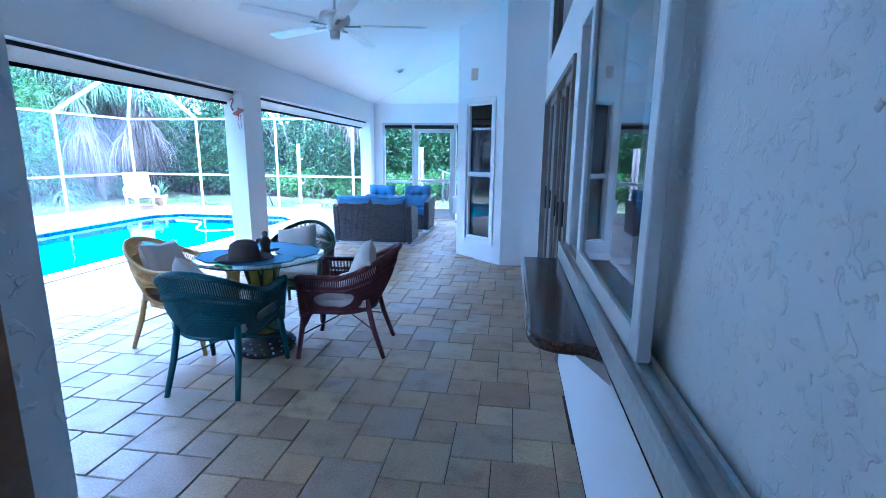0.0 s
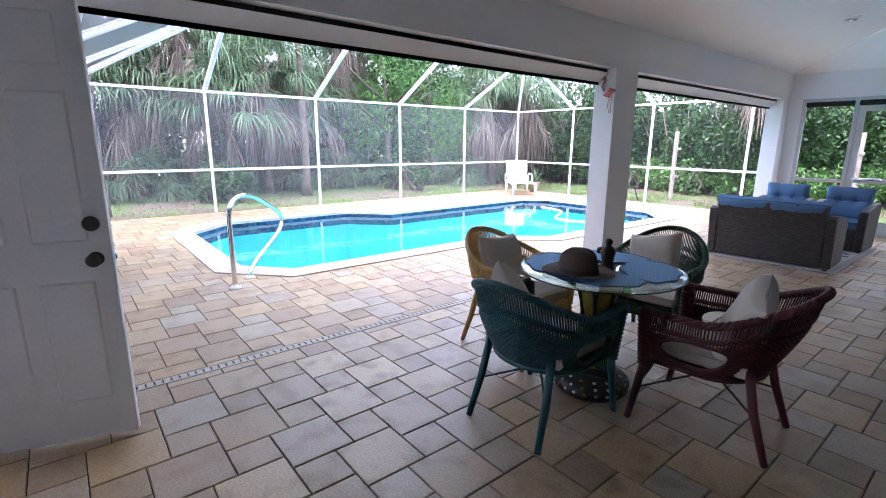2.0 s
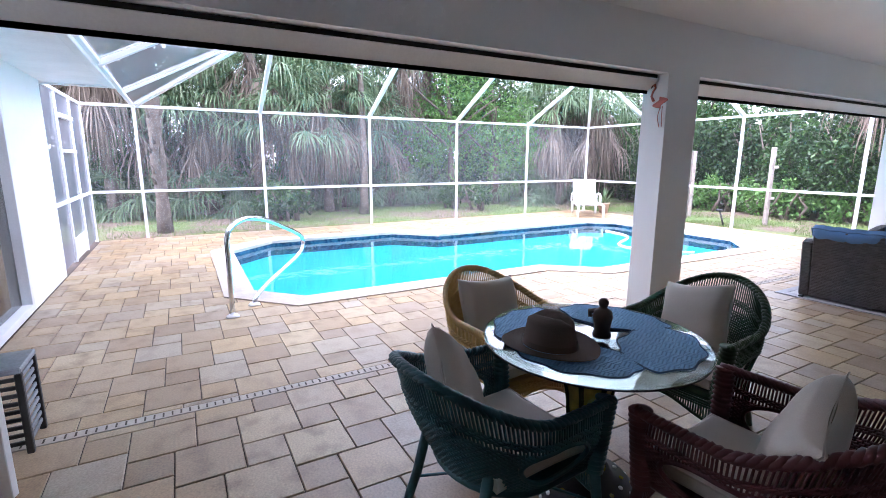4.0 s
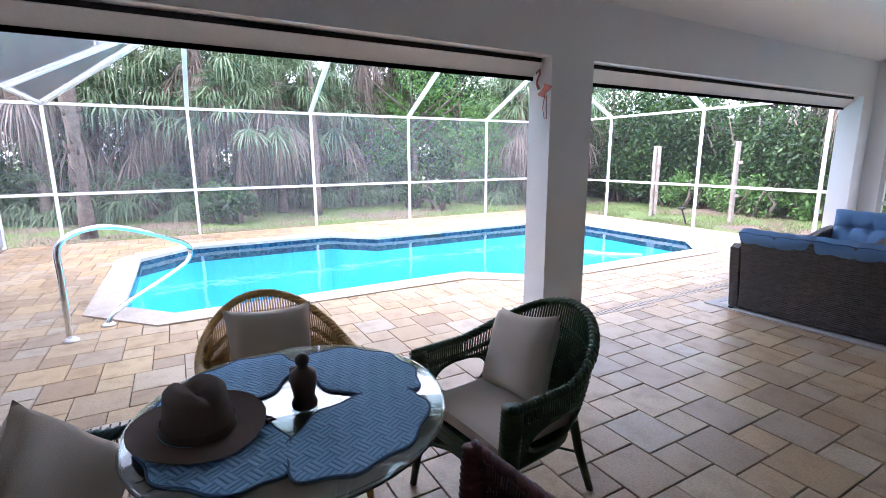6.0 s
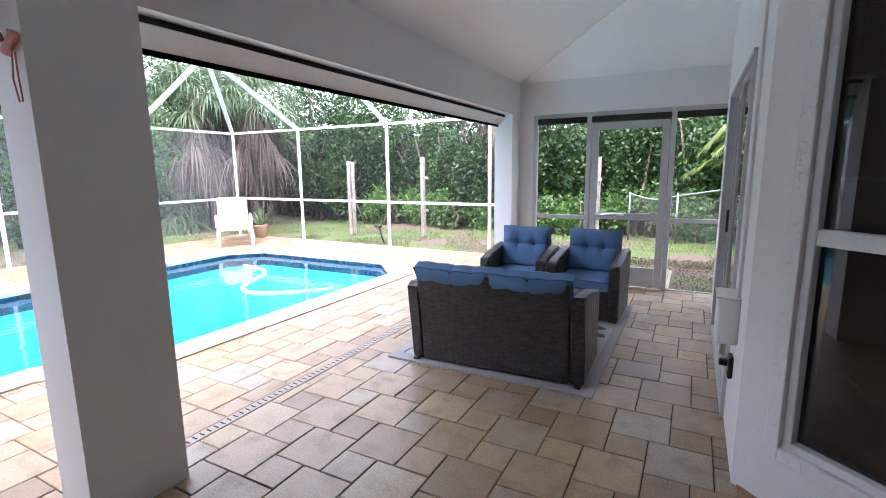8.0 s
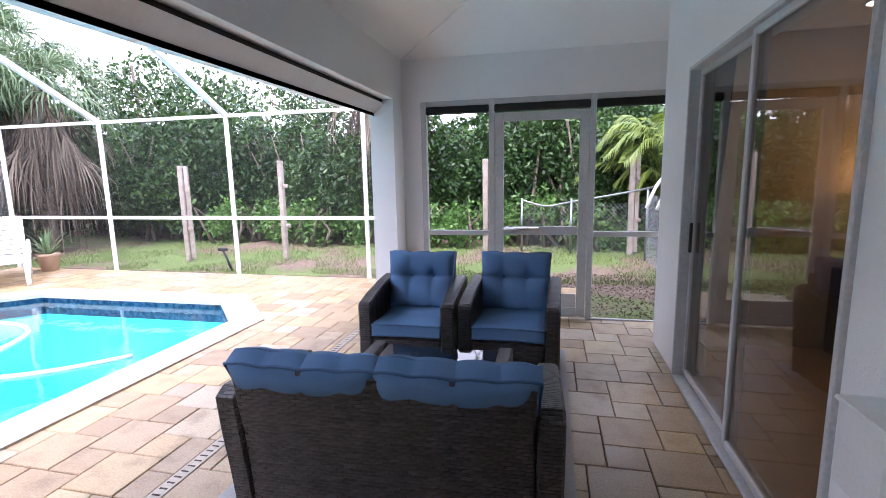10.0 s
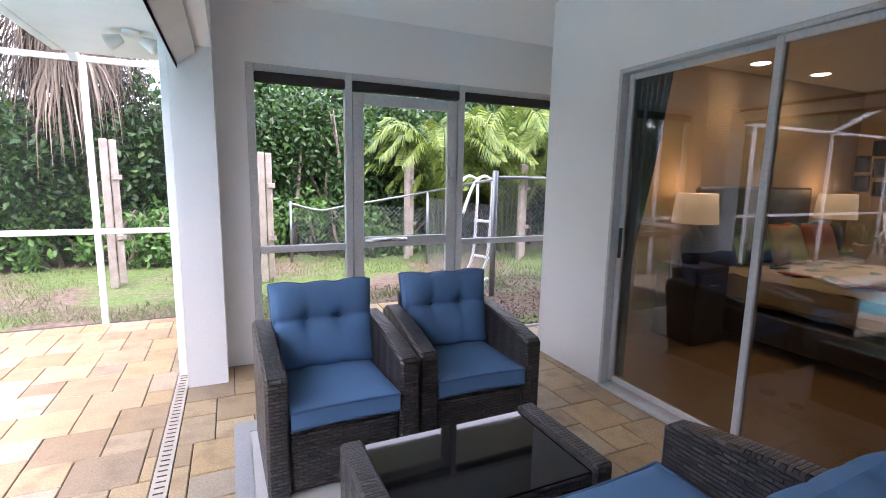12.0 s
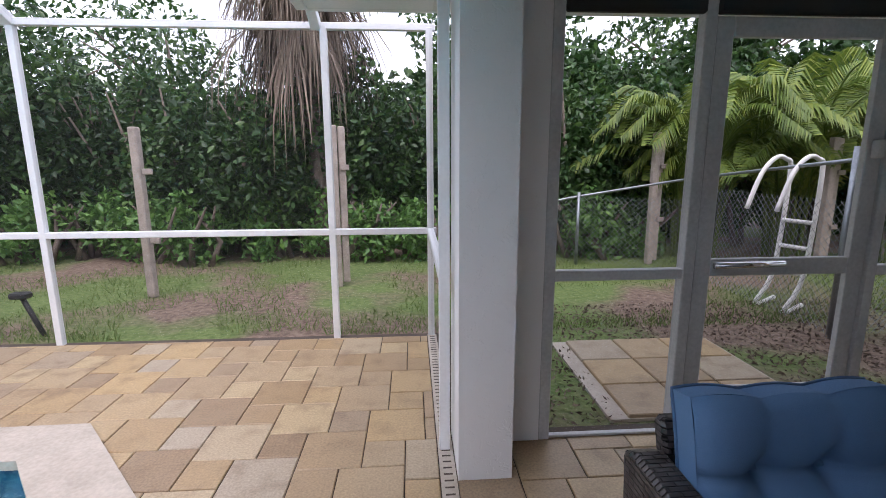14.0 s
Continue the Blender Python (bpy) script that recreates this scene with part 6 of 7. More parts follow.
# slim trunk with leaves above
tt = thing("tree", "slim brown-trunked tree before the palms", "tree", Matrix.Translation((-12.8, 6.05, -0.03)), group="leafy trees")
part("trunk", Geo().tube([(0, 0, 0), (0.02, 0, 0.4), (-0.05, 0.05, 1.4), (-0.12, 0.05, 2.6), (-0.05, 0, 4.2), (0.1, 0, 5.2)], [0.15, 0.11, 0.095, 0.085, 0.07, 0.05], 10), M_TRUNK, tt)
link_part("crown", leaf_cloud("crown", blob_points(np.random.default_rng(5), 1500, (0, 0, 5.2), (1.2, 1.2, 0.8)), 0.14, 0.06, M_LEAFL, 5), tt)

leafy_tree(-14.2, 9.6, 5.2, 2.1, M_LEAFL, 31, "light green feathery tree beyond the screen", 7000, (0.14, 0.055), 0.12)
leafy_tree(-13.6, 11.0, 4.4, 1.6, M_LEAFL, 32, "light green small-leaved tree beyond the screen", 5000, (0.13, 0.05), 0.1)
leafy_tree(-15.2, 11.6, 6.2, 2.0, M_LEAFD, 33, "tall dark green tree in the woods", 5200)
leafy_tree(-10.2, 16.6, 4.3, 2.0, M_LEAFD, 34, "dense green tree in the hedge", 5200, (0.16, 0.08), 0.05)
for i, (x, y, h) in enumerate(((-17.5, 16.0, 7.0), (-9.6, 21.5, 5.4), (-1.6, 20.0, 6.2), (3.0, 19.0, 5.6), (-19.0, 5.0, 7.5), (-19.5, 10.5, 7.2), (-19.0, -1.0, 7.0), (-14.6, 19.0, 6.0))):
    leafy_tree(x, y, h, 2.6, M_LEAFD, 40 + i, "tall dark tree in the woods behind", 5200, (0.2, 0.1), 0.1)


def hedge(name, label, boxes, n, leaf, mat, seed, group=""):
    """A dense hedge: leaves packed in the outer layer of lumps along a line, over a dark twiggy core."""
    t = thing(name, label, "hedge", group=group)
    rng = np.random.default_rng(seed)
    pts = []
    for cx, cy, cz, rx, ry, rz in boxes:
        pts.append(blob_points(rng, n, (cx, cy, cz), (rx, ry, rz), 11, 0.35))
    pts = np.concatenate(pts)
    pts = pts[pts[:, 2] > 0.0]
    link_part("leaves", leaf_cloud("leaves", pts, *leaf, mat, seed), t)
    g = Geo()
    rr = random.Random(seed)
    for cx, cy, cz, rx, ry, rz in boxes:
        for k in range(5):
            px, py = cx + rr.uniform(-rx, rx) * 0.6, cy + rr.uniform(-ry, ry) * 0.4
            g.tube([(px, py, -0.03), (px + rr.uniform(-0.3, 0.3), py, cz * 0.7), (px + rr.uniform(-0.6, 0.6), py + rr.uniform(-0.3, 0.3), cz + rz * 0.6)], [0.05, 0.035, 0.012], 5)
    part("stems", g, M_TRUNK, t)
    return t


rb = random.Random(3)
line = [(x, 16.3 + 0.5 * math.sin(x * 1.3), 1.4 + rb.uniform(-0.1, 0.15), 1.15, 0.9, 1.5 + rb.uniform(-0.2, 0.3)) for x in np.arange(-16.5, 6.0, 1.05)]
hedge("hedge", "dense dark green broad-leaved hedge along the yard", line, 7000, (0.13, 0.075), M_LEAFD, 51)
line = [(x, 17.8, 1.35, 1.5, 0.7, 1.6 + (0.9 if x > -3.5 or x < -14 else 0.0)) for x in np.arange(-18.0, 9.0, 1.6)]
hedge("hedge", "second dark row of the hedge behind", line, 5200, (0.22, 0.13), M_LEAFD, 56)
line = [(x, 15.5 + 0.3 * math.sin(x * 2.1), 0.45, 0.55, 0.45, 0.6) for x in np.arange(-9.0, 0.6, 0.8)]
hedge("shrub_row", "low bright green shrubs at the foot of the hedge", line, 900, (0.12, 0.065), M_LEAFL, 52)
line = [(-15.5 - 0.4 * math.sin(y), y, 1.0, 1.0, 1.0, 1.2) for y in np.arange(-4.0, 15.0, 1.5)]
hedge("undergrowth", "tangled dark undergrowth below the palms", line, 1500, (0.15, 0.07), M_LEAFD, 53)
line = [(-20.5, y, 2.2, 1.2, 1.6, 2.4) for y in np.arange(-8, 20, 2.4)]
hedge("far_thicket", "dark thicket behind the palms", line, 1800, (0.24, 0.12), M_LEAFD, 54)
for x, y, k in ((-12.6, 3.7, 0.45), (-12.4, 4.0, 0.5), (-13.0, 9.0, 0.35), (-12.2, 9.4, 0.3)):
    hedge("shrub", "low leafy shrub on the lawn", [(x, y, 0.45, 0.5, 0.5, k)], 900, (0.13, 0.07), M_LEAFD, int(-x * 10 + y), "lawn shrubs")


def areca(x, y, h, seed):
    t = thing("areca_palm", "yellow-green areca palm clump behind the fence", "palm tree", Matrix.Translation((x, y, -0.03)), group="areca palms")
    rng = random.Random(seed)
    stems, g = Geo(), Geo()
    for i in range(30):
        a, out, hh = rng.uniform(0, 6.28), rng.uniform(0.45, 1.15), h * rng.uniform(0.5, 1.0)
        u = Vector((math.cos(a), math.sin(a), 0))
        b = u * rng.uniform(0.05, 0.35)
        pts = [b, b + u * out * 0.10 + Vector((0, 0, hh * 0.5)), b + u * out * 0.42 + Vector((0, 0, hh * 0.9)), b + u * out * 0.9 + Vector((0, 0, hh * 1.0)), b + u * out * 1.35 + Vector((0, 0, hh * 0.86))]
        path = smooth_path(pts, 9)
        stems.tube(path, 0.013, 4, caps=False)
        for j in range(11, len(path)):
            d = (path[j] - path[j - 1]).normalized()
            sd = d.cross(Vector((0, 0, 1))).normalized()
            L = 0.40 * math.sin(math.pi * (j - 8) / (len(path) - 7)) + 0.10
            for q in (-1, 1):
                for k in (0, 0.5):
                    p = path[j] - d * 0.07 * k
                    mid = p + sd * q * L * 0.45 + d * L * 0.28 + Vector((0, 0, 0.22 * L))
                    tip = p + sd * q * L * 0.85 + d * L * 0.6 + Vector((0, 0, -L * rng.uniform(0.0, 0.35)))
                    g.add([p, mid - d * 0.019, tip, mid + d * 0.019], [(0, 1, 2, 3)])
    part("stems", stems, M_ARECA, t)
    part("fronds", g, M_ARECA, t)


areca(0.6, 15.2, 2.5, 1)
areca(1.9, 15.0, 2.7, 2)
areca(3.0, 14.2, 2.4, 3)
# potted plant leaves
g = Geo()
rq = random.Random(8)
for i in range(26):
    a, e = i * 2.4, rq.uniform(0.35, 1.4)
    d = Vector((math.cos(a) * math.cos(e), math.sin(a) * math.cos(e), math.sin(e)))
    s = d.cross(Vector((0, 0, 1))).normalized() * 0.02
    b = Vector((0, 0, 0.25))
    g.add([b + s, b - s, b + d * 0.3 - s, b + d * 0.3 + s, b + d * 0.6 + Vector((0, 0, -0.12))], [(0, 1, 2, 3), (3, 2, 4)])
part("leaves", g, M_PALM, pt, "green strap leaves")

# grass tufts near the cage
rng = np.random.default_rng(77)
n = 26000
gx, gy = rng.uniform(-11.5, 3.5, n), CNY + 0.08 + rng.random(n) ** 1.6 * 3.3
keep = np.array([noise.noise(Vector((px * 0.8, py * 0.8, 0.0))) > -0.12 for px, py in zip(gx, gy)]) & ~((gx > -2.45) & (gx < -1.2) & (gy < 12.0))
pts = np.stack([gx[keep], gy[keep], np.full(keep.sum(), -0.03)], axis=1)
n2 = 9000
gx, gy = CWX - 0.1 - rng.random(n2) ** 1.5 * 3.0, rng.uniform(-2, 13, n2)
pts = np.concatenate([pts, np.stack([gx, gy, np.full(n2, -0.03)], axis=1)])
tagged(new("grass", leaf_cloud("grass", pts, 0.075, 0.008, M_GRASS, 78, up=-2.2, fold=0.1)), "short patchy lawn grass", "grass", kind="stuff")
# mulch chips by the end wall
n = 9000
pts = np.stack([rng.uniform(-3.3, 2.0, n), rng.uniform(NY + 0.14, 12.9, n), rng.uniform(-0.026, -0.012, n)], axis=1)
pts = pts[~((pts[:, 0] > -2.4) & (pts[:, 0] < -1.22) & (pts[:, 1] > 10.78) & (pts[:, 1] < 11.93))]
tagged(new("mulch", leaf_cloud("mulch", pts, 0.04, 0.018, M_DEAD, 79, up=0.0, fold=0.1)), "brown leaf litter and mulch chips", "mulch", kind="stuff")

# stepping slab outside the screen door
slab = thing("stepping_slab", "small paved step outside the screen door", "paving", kind="structure")
part("bed", Geo().span((-2.50, 10.80, -0.06), (-1.24, 11.93, -0.008)), M_COPING, slab)
for i in range(3):
    for j in range(3):
        w = (0.305, 0.30, 0.305)[i]
        part("paver", Geo().box((-2.21 + 0.375 * i, 10.99 + 0.37 * j, -0.004), (0.365, 0.36, 0.035), 0.006), M_PAVER, slab)

# ---- yard things ----
def old_post(x, y, h, rz, double=True):
    t = thing("fence_post", "weathered grey wooden fence post standing alone", "post", rot_at(x, y, -0.03, rz), group="old fence posts")
    part("board", Geo().box((-0.035, 0, h / 2), (0.085, 0.09, h), 0.012), M_WOODP, t)
    if double:
        part("board", Geo().box((0.055, 0.015, h / 2 + 0.02), (0.08, 0.045, h - 0.06), 0.01), M_WOODP, t)
    for z in (h * 0.35, h * 0.75):
        part("rail_stub", Geo().box((0.08, -0.03, z), (0.10, 0.03, 0.06), 0.006), M_WOODP, t)


for x, y, h, rz, dbl in ((-8.05, 13.15, 1.72, 5, True), (-6.33, 13.55, 1.78, -6, False), (-4.40, 13.85, 1.82, 8, True), (-2.67, 13.6, 1.72, -4, True), (-0.25, 14.75, 1.80, 6, True), (1.64, 14.06, 1.70, 2, True)):
    old_post(x, y, h, rz, dbl)
sp = thing("path_light", "black garden spotlight on a stake", "garden light", rot_at(-6.75, 12.42, -0.03, 0))
part("stake", Geo().tube([(0.10, 0, 0), (-0.03, 0, 0.34)], 0.02, 8), M_BLACK, sp)
part("head", Geo().box((-0.04, 0, 0.36), (0.14, 0.09, 0.05), 0.012), M_BLACK, sp)
# chain-link fence
cf = thing("chain_link_fence", "galvanised chain-link fence with a sagging top rail", "fence")
fpts = [(-2.2, 15.0), (-1.3, 14.8), (-0.12, 14.2), (-0.20, 11.90)]
for i, (x, y) in enumerate(fpts):
    part("post", Geo().tube([(x, y, -0.03), (x, y, 0.98 if i < 2 else 1.17 if i == 2 else 1.50)], 0.022 if i < 3 else 0.034, 10), M_GALV, cf)
part("post", Geo().tube([(0.75, 11.95, -0.03), (0.75, 11.95, 1.45)], 0.034, 10), M_GALV, cf)
part("top_rail", Geo().tube(smooth_path([(-2.2, 15.0, 0.95), (-1.75, 14.9, 0.84), (-1.3, 14.8, 0.92), (-0.12, 14.2, 1.17), (-0.20, 11.90, 1.40)]), 0.017, 8), M_GALV, cf)
part("top_rail", Geo().tube([(-0.20, 11.90, 1.42), (0.75, 11.95, 1.42)], 0.02, 8), M_GALV, cf)


def link_mesh(a, b, h0, h1):
    """Diagonal wires both ways between two posts."""
    g = Geo()
    a, b = Vector(a), Vector(b)
    L = (b - a).length
    d = (b - a) / L
    step = 0.07
    k = int((L + h1) / step)
    for s in (1, -1):
        for i in range(k):
            u0 = -h1 + i * step
            u1 = u0 + h1
            p, q = max(u0, 0.0), min(u1, L)
            if q - p < 0.03:
                continue
            z0, z1 = (p - u0), (q - u0)
            if s < 0:
                z0, z1 = h1 - z0, h1 - z1
            g.tube([(*(a + d * p).xy, z0), (*(a + d * q).xy, z1)], 0.0022, 3, caps=False)
    return g


part("wire_mesh", link_mesh((-0.20, 11.90, 0), (0.75, 11.95, 0), 1.4, 1.38), M_GALV, cf)
part("wire_mesh", link_mesh((-0.12, 14.2, 0), (-0.20, 11.90, 0), 1.05, 1.08), M_GALV, cf)
part("wire_mesh", link_mesh((-1.3, 14.8, 0), (-0.12, 14.2, 0), 0.9, 0.92), M_GALV, cf)
part("wire_mesh", link_mesh((-2.2, 15.0, 0), (-1.3, 14.8, 0), 0.9, 0.86), M_GALV, cf)
ld = thing("pool_ladder", "white bent-tube pool ladder leaning on the fence", "ladder", rot_at(-0.10, 12.53, -0.03, 15))
for s in (0, 0.29):
    part("side_rail", Geo().tube(smooth_path([(0.25 + s * 0.1, s, 0.06), (0.02, s, 0.02), (0.22, s, 0.35), (0.28, s, 1.30), (0.20, s, 1.44), (0.06, s, 1.45), (-0.10, s, 1.30), (-0.24, s, 0.98)]), 0.021, 8), M_WHITEP, ld)
for z in (0.35, 0.6, 0.85):
    part("rung", Geo().tube([(0.25, 0, z), (0.25, 0.29, z)], 0.02, 8), M_WHITEP, ld)

# ---- bedroom behind the glass ----
def bed_light(x, y, z, e, r=0.05):
    lamp = new("ceiling_lamp", bpy.data.lights.new("ceiling_lamp", "SPOT"))
    lamp.data.energy, lamp.data.color, lamp.data.spot_size, lamp.data.spot_blend, lamp.data.shadow_soft_size = e, (1.0, 0.66, 0.34), radians(120), 0.7, r
    lamp.matrix_world = look((x, y, z), (x, y + 0.001, 0))


M_LAMPG = lamp_material("lamp_glow", (1.0, 0.80, 0.55), 7.0)
M_SHADEG = lamp_material("lamp_shade_glow", (1.0, 0.62, 0.30), 0.09)
M_BEDC = leaf_material("tropical_print", [(0.0, (0.55, 0.48, 0.36)), (0.5, (0.50, 0.42, 0.30)), (1.0, (0.6, 0.52, 0.40))], 0.9, 0.0)
for x, y in ((1.2, 9.80), (2.1, 9.80), (0.3, 9.55), (1.2, 7.6)):
    dl2 = thing("downlight", "small glowing recessed ceiling downlight", "ceiling light", Matrix.Translation((x, y, 2.45)), group="bedroom downlights")
    part("ring", Geo().lathe([(0.075, -0.002), (0.10, -0.002), (0.095, -0.01), (0.075, -0.006)], 20), M_WHITEP, dl2)
    part("bulb", Geo().lathe([(0.0, -0.014), (0.05, -0.013), (0.075, -0.006), (0.075, -0.001), (0, -0.001)], 20), M_LAMPG, dl2, "glowing lamp")
    bed_light(x, y, 2.42, 3.2 if y > 9.6 else 1.6)
bd = thing("bed", "dark wooden bed with tropical print bedding", "bed", rot_at(1.72, 9.0, 0.012, 0))
part("headboard", Geo().box((0, 1.02, 0.69), (1.75, 0.06, 1.34), 0.02), M_DARKW, bd)
part("frame", Geo().box((0, 0.0, 0.20), (1.65, 2.0, 0.24), 0.015), M_DARKW, bd)
for s in (-1, 1):
    part("drawer", Geo().box((s * 0.42, -1.008, 0.20), (0.72, 0.02, 0.16), 0.004), M_DARKW, bd)
    part("drawer_pull", Geo().box((s * 0.42, -1.024, 0.22), (0.18, 0.012, 0.012), 0.003), M_STEEL, bd)
g, rim = cushion(1.62, 1.9, 0.34, 0.55, (), 26)
part("duvet", g, M_BEDC, bd, "cream bedding with tropical leaf print").matrix_basis = Matrix.Translation((0, -0.02, 0.50))
rt = random.Random(9)
motifs = [surf("print_green", (0.06, 0.13, 0.06), (0.04, 0.09, 0.05), 6, 0.9), surf("print_orange", (0.50, 0.13, 0.05), (0.42, 0.10, 0.04), 6, 0.9), surf("print_teal", (0.05, 0.16, 0.20), (0.04, 0.12, 0.15), 6, 0.9)]
for i in range(46):
    x, y, a, L = rt.uniform(-0.68, 0.68), rt.uniform(-0.85, 0.55), rt.uniform(0, 6.28), rt.uniform(0.16, 0.30)
    ptsl = [(L * (j / 6 - 0.5), L * 0.22 * math.sin(math.pi * j / 6)) for j in range(7)]
    poly = ptsl + [(px, -py) for px, py in ptsl[-2:0:-1]]
    part("print_leaf", Geo().prism(poly[::-1], 0.664, 0.674, Matrix.Translation((x, y, 0)) @ Matrix.Rotation(a, 4, "Z")), motifs[i % 3], bd)
for i in range(26):
    x, a, L = rt.uniform(-0.7, 0.7), rt.uniform(0, 6.28), rt.uniform(0.12, 0.2)
    ptsl = [(L * (j / 6 - 0.5), L * 0.22 * math.sin(math.pi * j / 6)) for j in range(7)]
    poly = ptsl + [(px, -py) for px, py in ptsl[-2:0:-1]]
    part("print_leaf", Geo().prism(poly[::-1], 0.0, 0.008, Matrix.Translation((x, -0.975, rt.uniform(0.42, 0.58))) @ Matrix.Rotation(radians(90), 4, "X") @ Matrix.Rotation(a, 4, "Z")), motifs[i % 3], bd)
for i, (x, mt) in enumerate(((-0.45, motifs[0]), (0.0, motifs[1]), (0.45, motifs[2]), (-0.2, M_BEDC), (0.3, motifs[1]))):
    throw_pillow(rot_at(1.72 + x, 9.74 - 0.16 * (i > 2), 0.86, 0) @ Matrix.Rotation(radians(70), 4, "X"), "bright tropical print pillow against the headboard", mt)
for i, x in enumerate((0.64, 2.80)):
    ns = thing("nightstand", "dark wooden nightstand beside the bed", "nightstand", rot_at(x, 9.84, 0.012, 0), group="nightstands")
    part("body", Geo().box((0, 0, 0.345), (0.40, 0.42, 0.67), 0.01), M_DARKW, ns)
    part("drawer", Geo().box((0, -0.215, 0.53), (0.35, 0.015, 0.18), 0.004), M_DARKW, ns)
    part("drawer_pull", Geo().box((0, -0.228, 0.53), (0.12, 0.012, 0.012), 0.003), M_STEEL, ns)
    tl = thing("table_lamp", "glowing bedside lamp with a fabric drum shade", "lamp", rot_at(x, 9.86, 0.692, 0), group="bedside lamps")
    part("base", Geo().lathe([(0, 0), (0.07, 0), (0.08, 0.04), (0.095, 0.16), (0.07, 0.27), (0.03, 0.31), (0.012, 0.34), (0, 0.34)], 24), M_BLACK, tl, "dark ribbed lamp base")
    part("shade", Geo().lathe([(0.19, 0.36), (0.165, 0.62), (0.163, 0.62), (0.188, 0.36)], 32), M_SHADEG, tl, "glowing cream shade")
    pl = new("bedside_bulb", bpy.data.lights.new("bedside_bulb", "POINT"))
    pl.data.energy, pl.data.color, pl.data.shadow_soft_size = 0.8, (1.0, 0.60, 0.28), 0.05
    pl.location = (x, 9.86, 1.39)
cu = thing("curtain", "slate blue curtain drawn to the side of the glass door", "curtain")
g = Geo()
g.grid(lambda s, t: (AX + 0.15 + 0.02 * math.sin(s * 40), 9.40 - (0.30 * (1 - 0.75 * min(1, 1.6 * t) ** 1.5)) * s, 2.35 - 2.3 * t), 60, 14)
part("panel", g, M_CURT, cu)
pc = thing("photo_collage", "black metal collage of small picture frames", "picture frame", Matrix.Translation((3.535, 9.84, 1.60)))
for i, (y, z, w, h) in enumerate(((0, 0, 0.16, 0.2), (0.18, 0.05, 0.14, 0.18), (-0.17, 0.04, 0.15, 0.19), (0.02, 0.22, 0.17, 0.17), (0.17, -0.17, 0.15, 0.18), (-0.15, -0.19, 0.16, 0.2), (0.0, -0.23, 0.12, 0.16), (-0.16, 0.24, 0.13, 0.17))):
    f = part("frame", rect_frame(Geo(), "y", 0, y - w / 2, y + w / 2, z - h / 2, z + h / 2, 0.022, 0.02), M_BLACK, pc)
    part("print", Geo().span((0.0, y - w / 2 + 0.02, z - h / 2 + 0.02), (0.004, y + w / 2 - 0.02, z + h / 2 - 0.02)), M_CURT, f, "small dark print")
bw = thing("window_4", "bedroom window onto the garden with a dark valance", "window", kind="structure")
part("window_frame", rect_frame(Geo(), "y", 3.6, 8.60, 9.50, 0.95, 1.92, 0.04, 0.08), M_ALU, bw)
part("valance", Geo().box((3.52, 9.05, 1.90), (0.06, 1.1, 0.16), 0.01), M_CURT, bw, "dark valance")
hedge("shrub", "bright leafy shrub outside the bedroom window", [(5.2, 9.2, 1.2, 0.7, 1.3, 1.3)], 2200, (0.2, 0.09), M_LEAFL, 61, "lawn shrubs")
dr = thing("dresser", "dark wooden dresser under the window", "dresser", rot_at(3.25, 8.2, 0.012, 0))
part("body", Geo().box((0, 0, 0.39), (0.45, 1.4, 0.78), 0.01), M_DARKW, dr)
for i in range(3):
    part("drawer", Geo().box((-0.23, 0, 0.15 + i * 0.25), (0.015, 1.3, 0.21), 0.004), M_DARKW, dr)
# kitchen glimpsed through the serving window
kc = thing("kitchen_cabinet", "dark kitchen cabinet run with a pale worktop", "cabinet", rot_at(1.05, 1.6, 0.01, 0))
part("body", Geo().box((0, 0, 0.43), (0.6, 2.6, 0.86), 0.01), M_DARKW, kc)
part("worktop", Geo().box((-0.02, 0, 0.885), (0.68, 2.66, 0.04), 0.006), M_GRANITE, kc)
part("faucet", Geo().tube(smooth_path([(0.15, 0.1, 0.90), (0.15, 0.1, 1.18), (0.09, 0.1, 1.27), (0.0, 0.1, 1.25), (-0.03, 0.1, 1.14)]), 0.013, 8), M_STEEL, kc, "chrome gooseneck faucet")
kd = thing("wooden_sideboard", "brown wooden sideboard inside", "sideboard", rot_at(3.3, 4.2, 0.01, 0))
part("body", Geo().box((0, 0, 0.45), (0.5, 1.6, 0.9), 0.02), M_BROWNW, kd)

# ---- pavers ----
U = 0.1022


def inside(poly, x, y):
    hit, k = False, len(poly)
    for i in range(k):
        (xa, ya), (xb, yb) = poly[i], poly[(i + 1) % k]
        if (ya > y) != (yb > y) and x < (xb - xa) * (y - ya) / (yb - ya) + xa:
            hit = not hit
    return hit


MASK = offset(WATER, 0.14)


def behind_corner(x, y):
    return AX + 0.1 < x and 6.27 < y < 10.1 and (x - AX) * 0.59 + (y - 6.86) * 0.667 > 0.10


rt = random.Random(4)
tiles = []


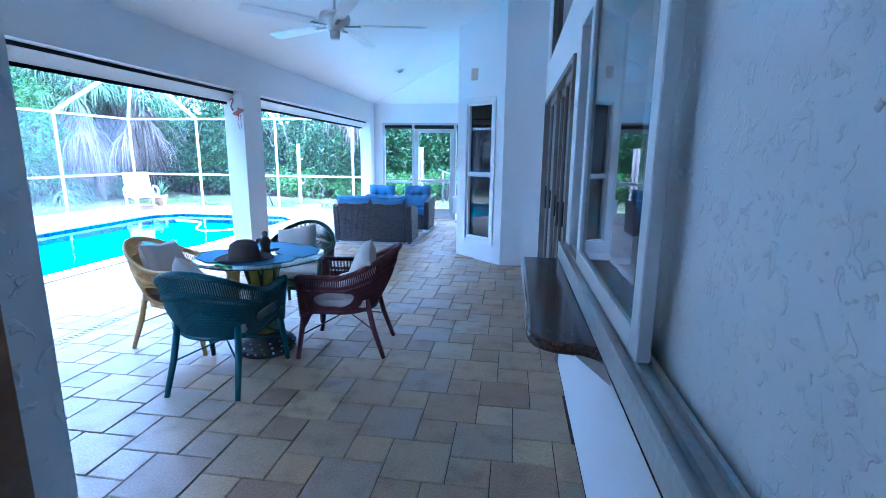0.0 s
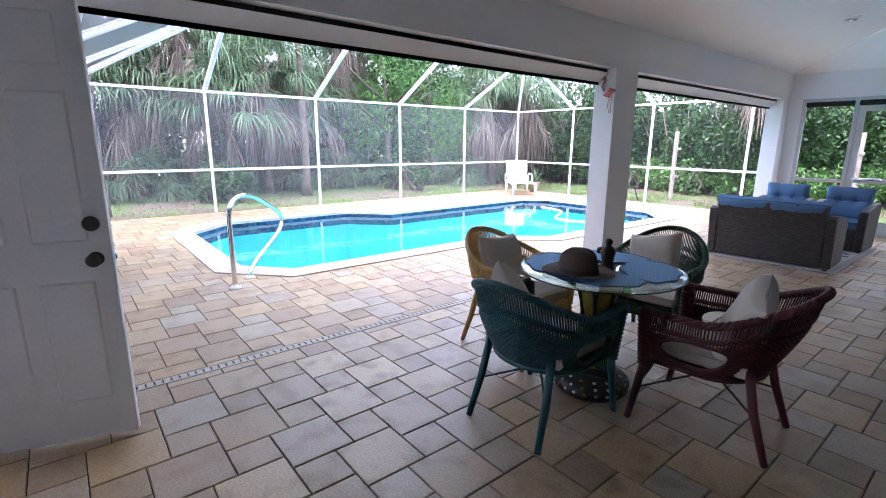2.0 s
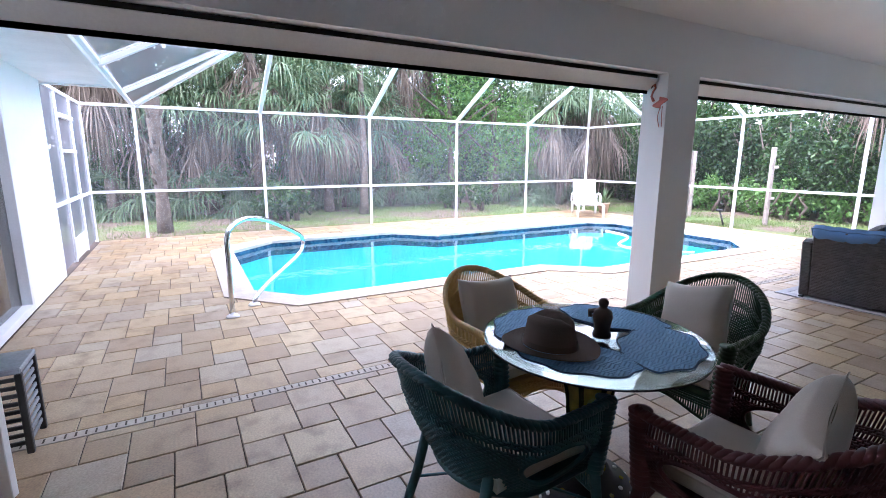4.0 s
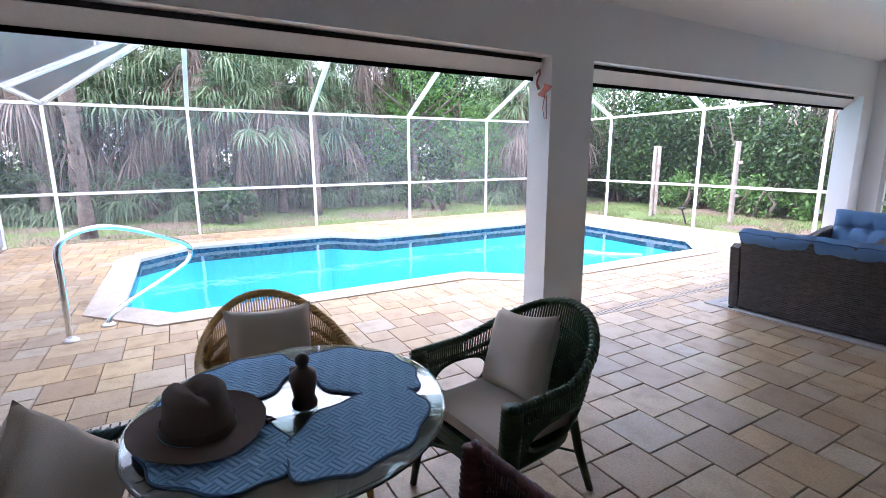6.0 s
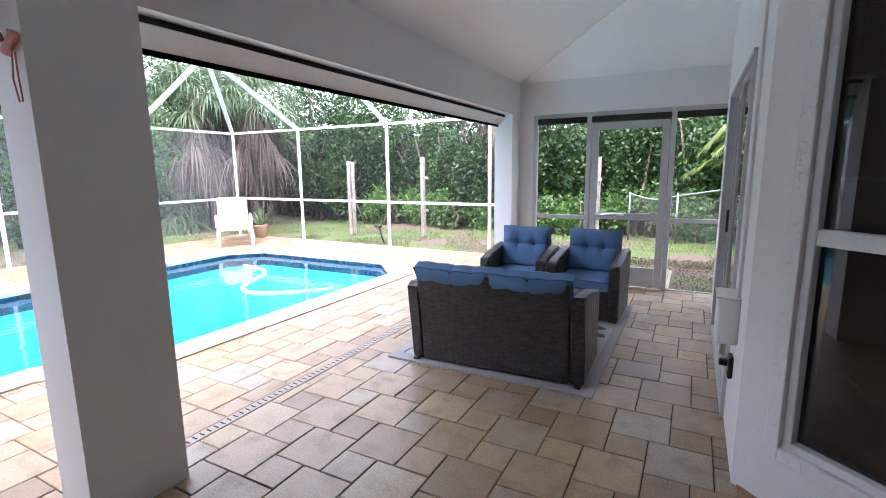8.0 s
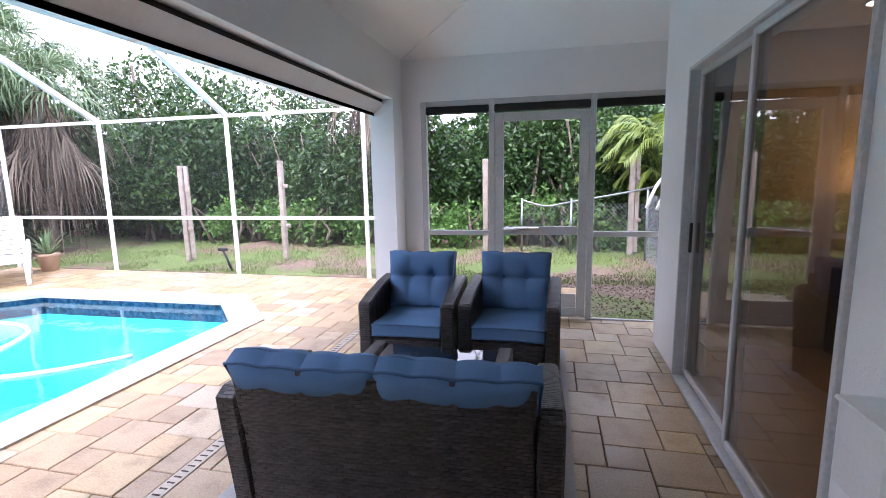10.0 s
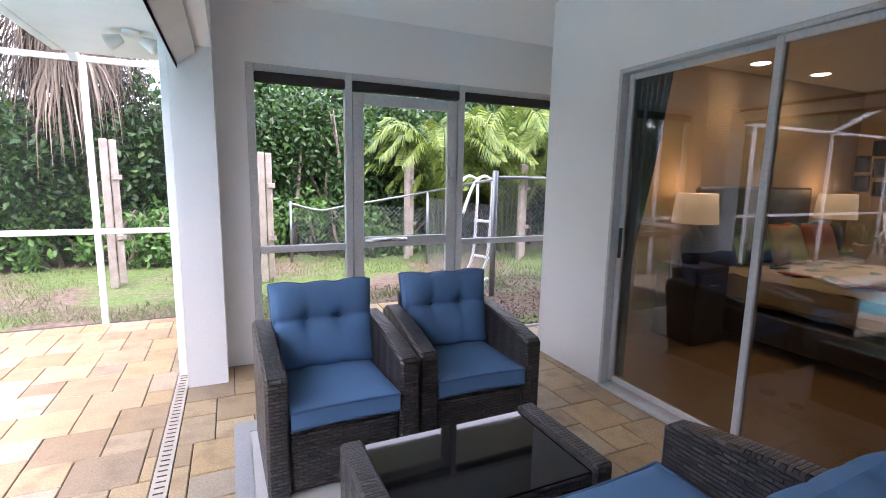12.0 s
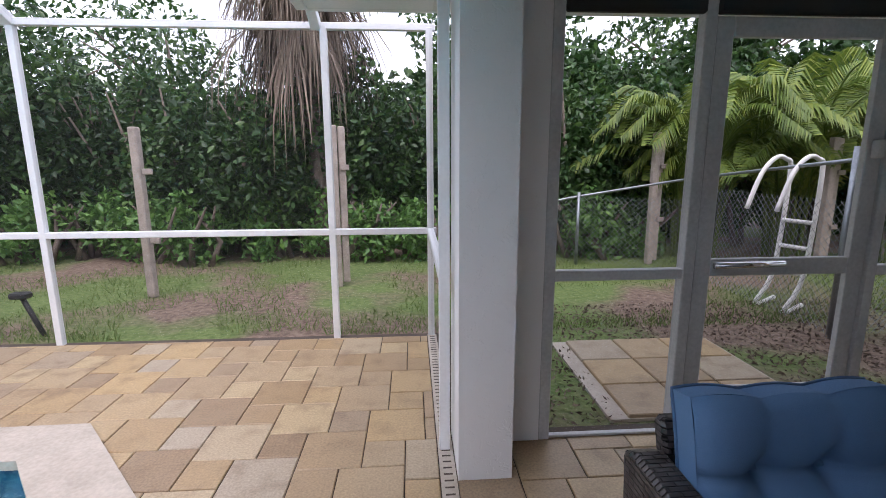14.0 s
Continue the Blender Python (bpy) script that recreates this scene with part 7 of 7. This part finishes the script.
def lay(ox, oy, x0, x1, y0, y1, blocked):
    """Large and small squares stepping round each other, cut at the field's edges."""
    for m in range(-60, 60):
        for n in range(-60, 60):
            i, j = 3 * m - 2 * n, 2 * m + 3 * n
            for ci, cj, w in ((i, j, 3), (i + 3, j, 2)):
                ax, ay = ox + ci * U, oy + cj * U
                bx, by = min(ax + w * U, x1), min(ay + w * U, y1)
                ax, ay = max(ax, x0), max(ay, y0)
                if bx - ax < 0.02 or by - ay < 0.02:
                    continue
                mids = [(ax + (bx - ax) * (p + 0.5) / w, ay + (by - ay) * (q + 0.5) / w) for p in range(w) for q in range(w)]
                hits = [blocked(*c) for c in mids]
                if not any(hits):
                    tiles.append((ax, ay, bx - ax, by - ay))
                elif not all(hits):
                    cw, chh = (bx - ax) / w, (by - ay) / w
                    tiles.extend((x - cw / 2, y - chh / 2, cw, chh) for (x, y), hit in zip(mids, hits) if not hit)


lay(-4.14, 10.475, CWX + 0.03, -3.47, 0.36, CNY - 0.03, lambda x, y: inside(MASK, x, y))
lay(-2.805, 6.55, -3.393, DX, -0.05, NY + 0.06, behind_corner)

meshes = {}


def paver_geo(g, w, h, at=(0, 0, 0), tilt=0.0):
    gap, c, zb = 0.0026, 0.004, -0.03
    x0, y0, x1, y1 = gap, gap, w - gap, h - gap
    vs = [(x, y, z) for z, q in ((zb, 0.0), (-c, 0.0), (0.0, c)) for x, y in ((x0 + q, y0 + q), (x1 - q, y0 + q), (x1 - q, y1 - q), (x0 + q, y1 - q))]
    fs = [(8, 9, 10, 11)] + [(4 * k + a, 4 * k + (a + 1) % 4, 4 * k + 4 + (a + 1) % 4, 4 * k + 4 + a) for k in (0, 1) for a in range(4)]
    g.add([(at[0] + x, at[1] + y, at[2] + z + tilt * (x - w / 2)) for x, y, z in vs], fs)
    return g


rest = Geo()
near = sorted(tiles, key=lambda q: abs(q[0] + 1.6) * 1.2 + abs(q[1] - 5.6) * 0.45)[:300]
near_set = set(near)
for q in tiles:
    px, py, w, h = q
    z, tl = rt.uniform(-0.0022, 0.0008), rt.uniform(-0.004, 0.004)
    if q in near_set:
        key = (round(w, 3), round(h, 3))
        if key not in meshes:
            meshes[key] = paver_geo(Geo(), w, h).mesh("paver", M_PAVER)
        ob = new("paver", meshes[key])
        ob.parent = floor
        ob.matrix_basis = Matrix.Translation((px, py, z)) @ Matrix.Rotation(tl, 4, "Y")
    else:
        paver_geo(rest, w, h, (px, py, z), tl)
ob = part("paving_field", rest, M_PAVER, floor)
ob["kind"] = "stuff"
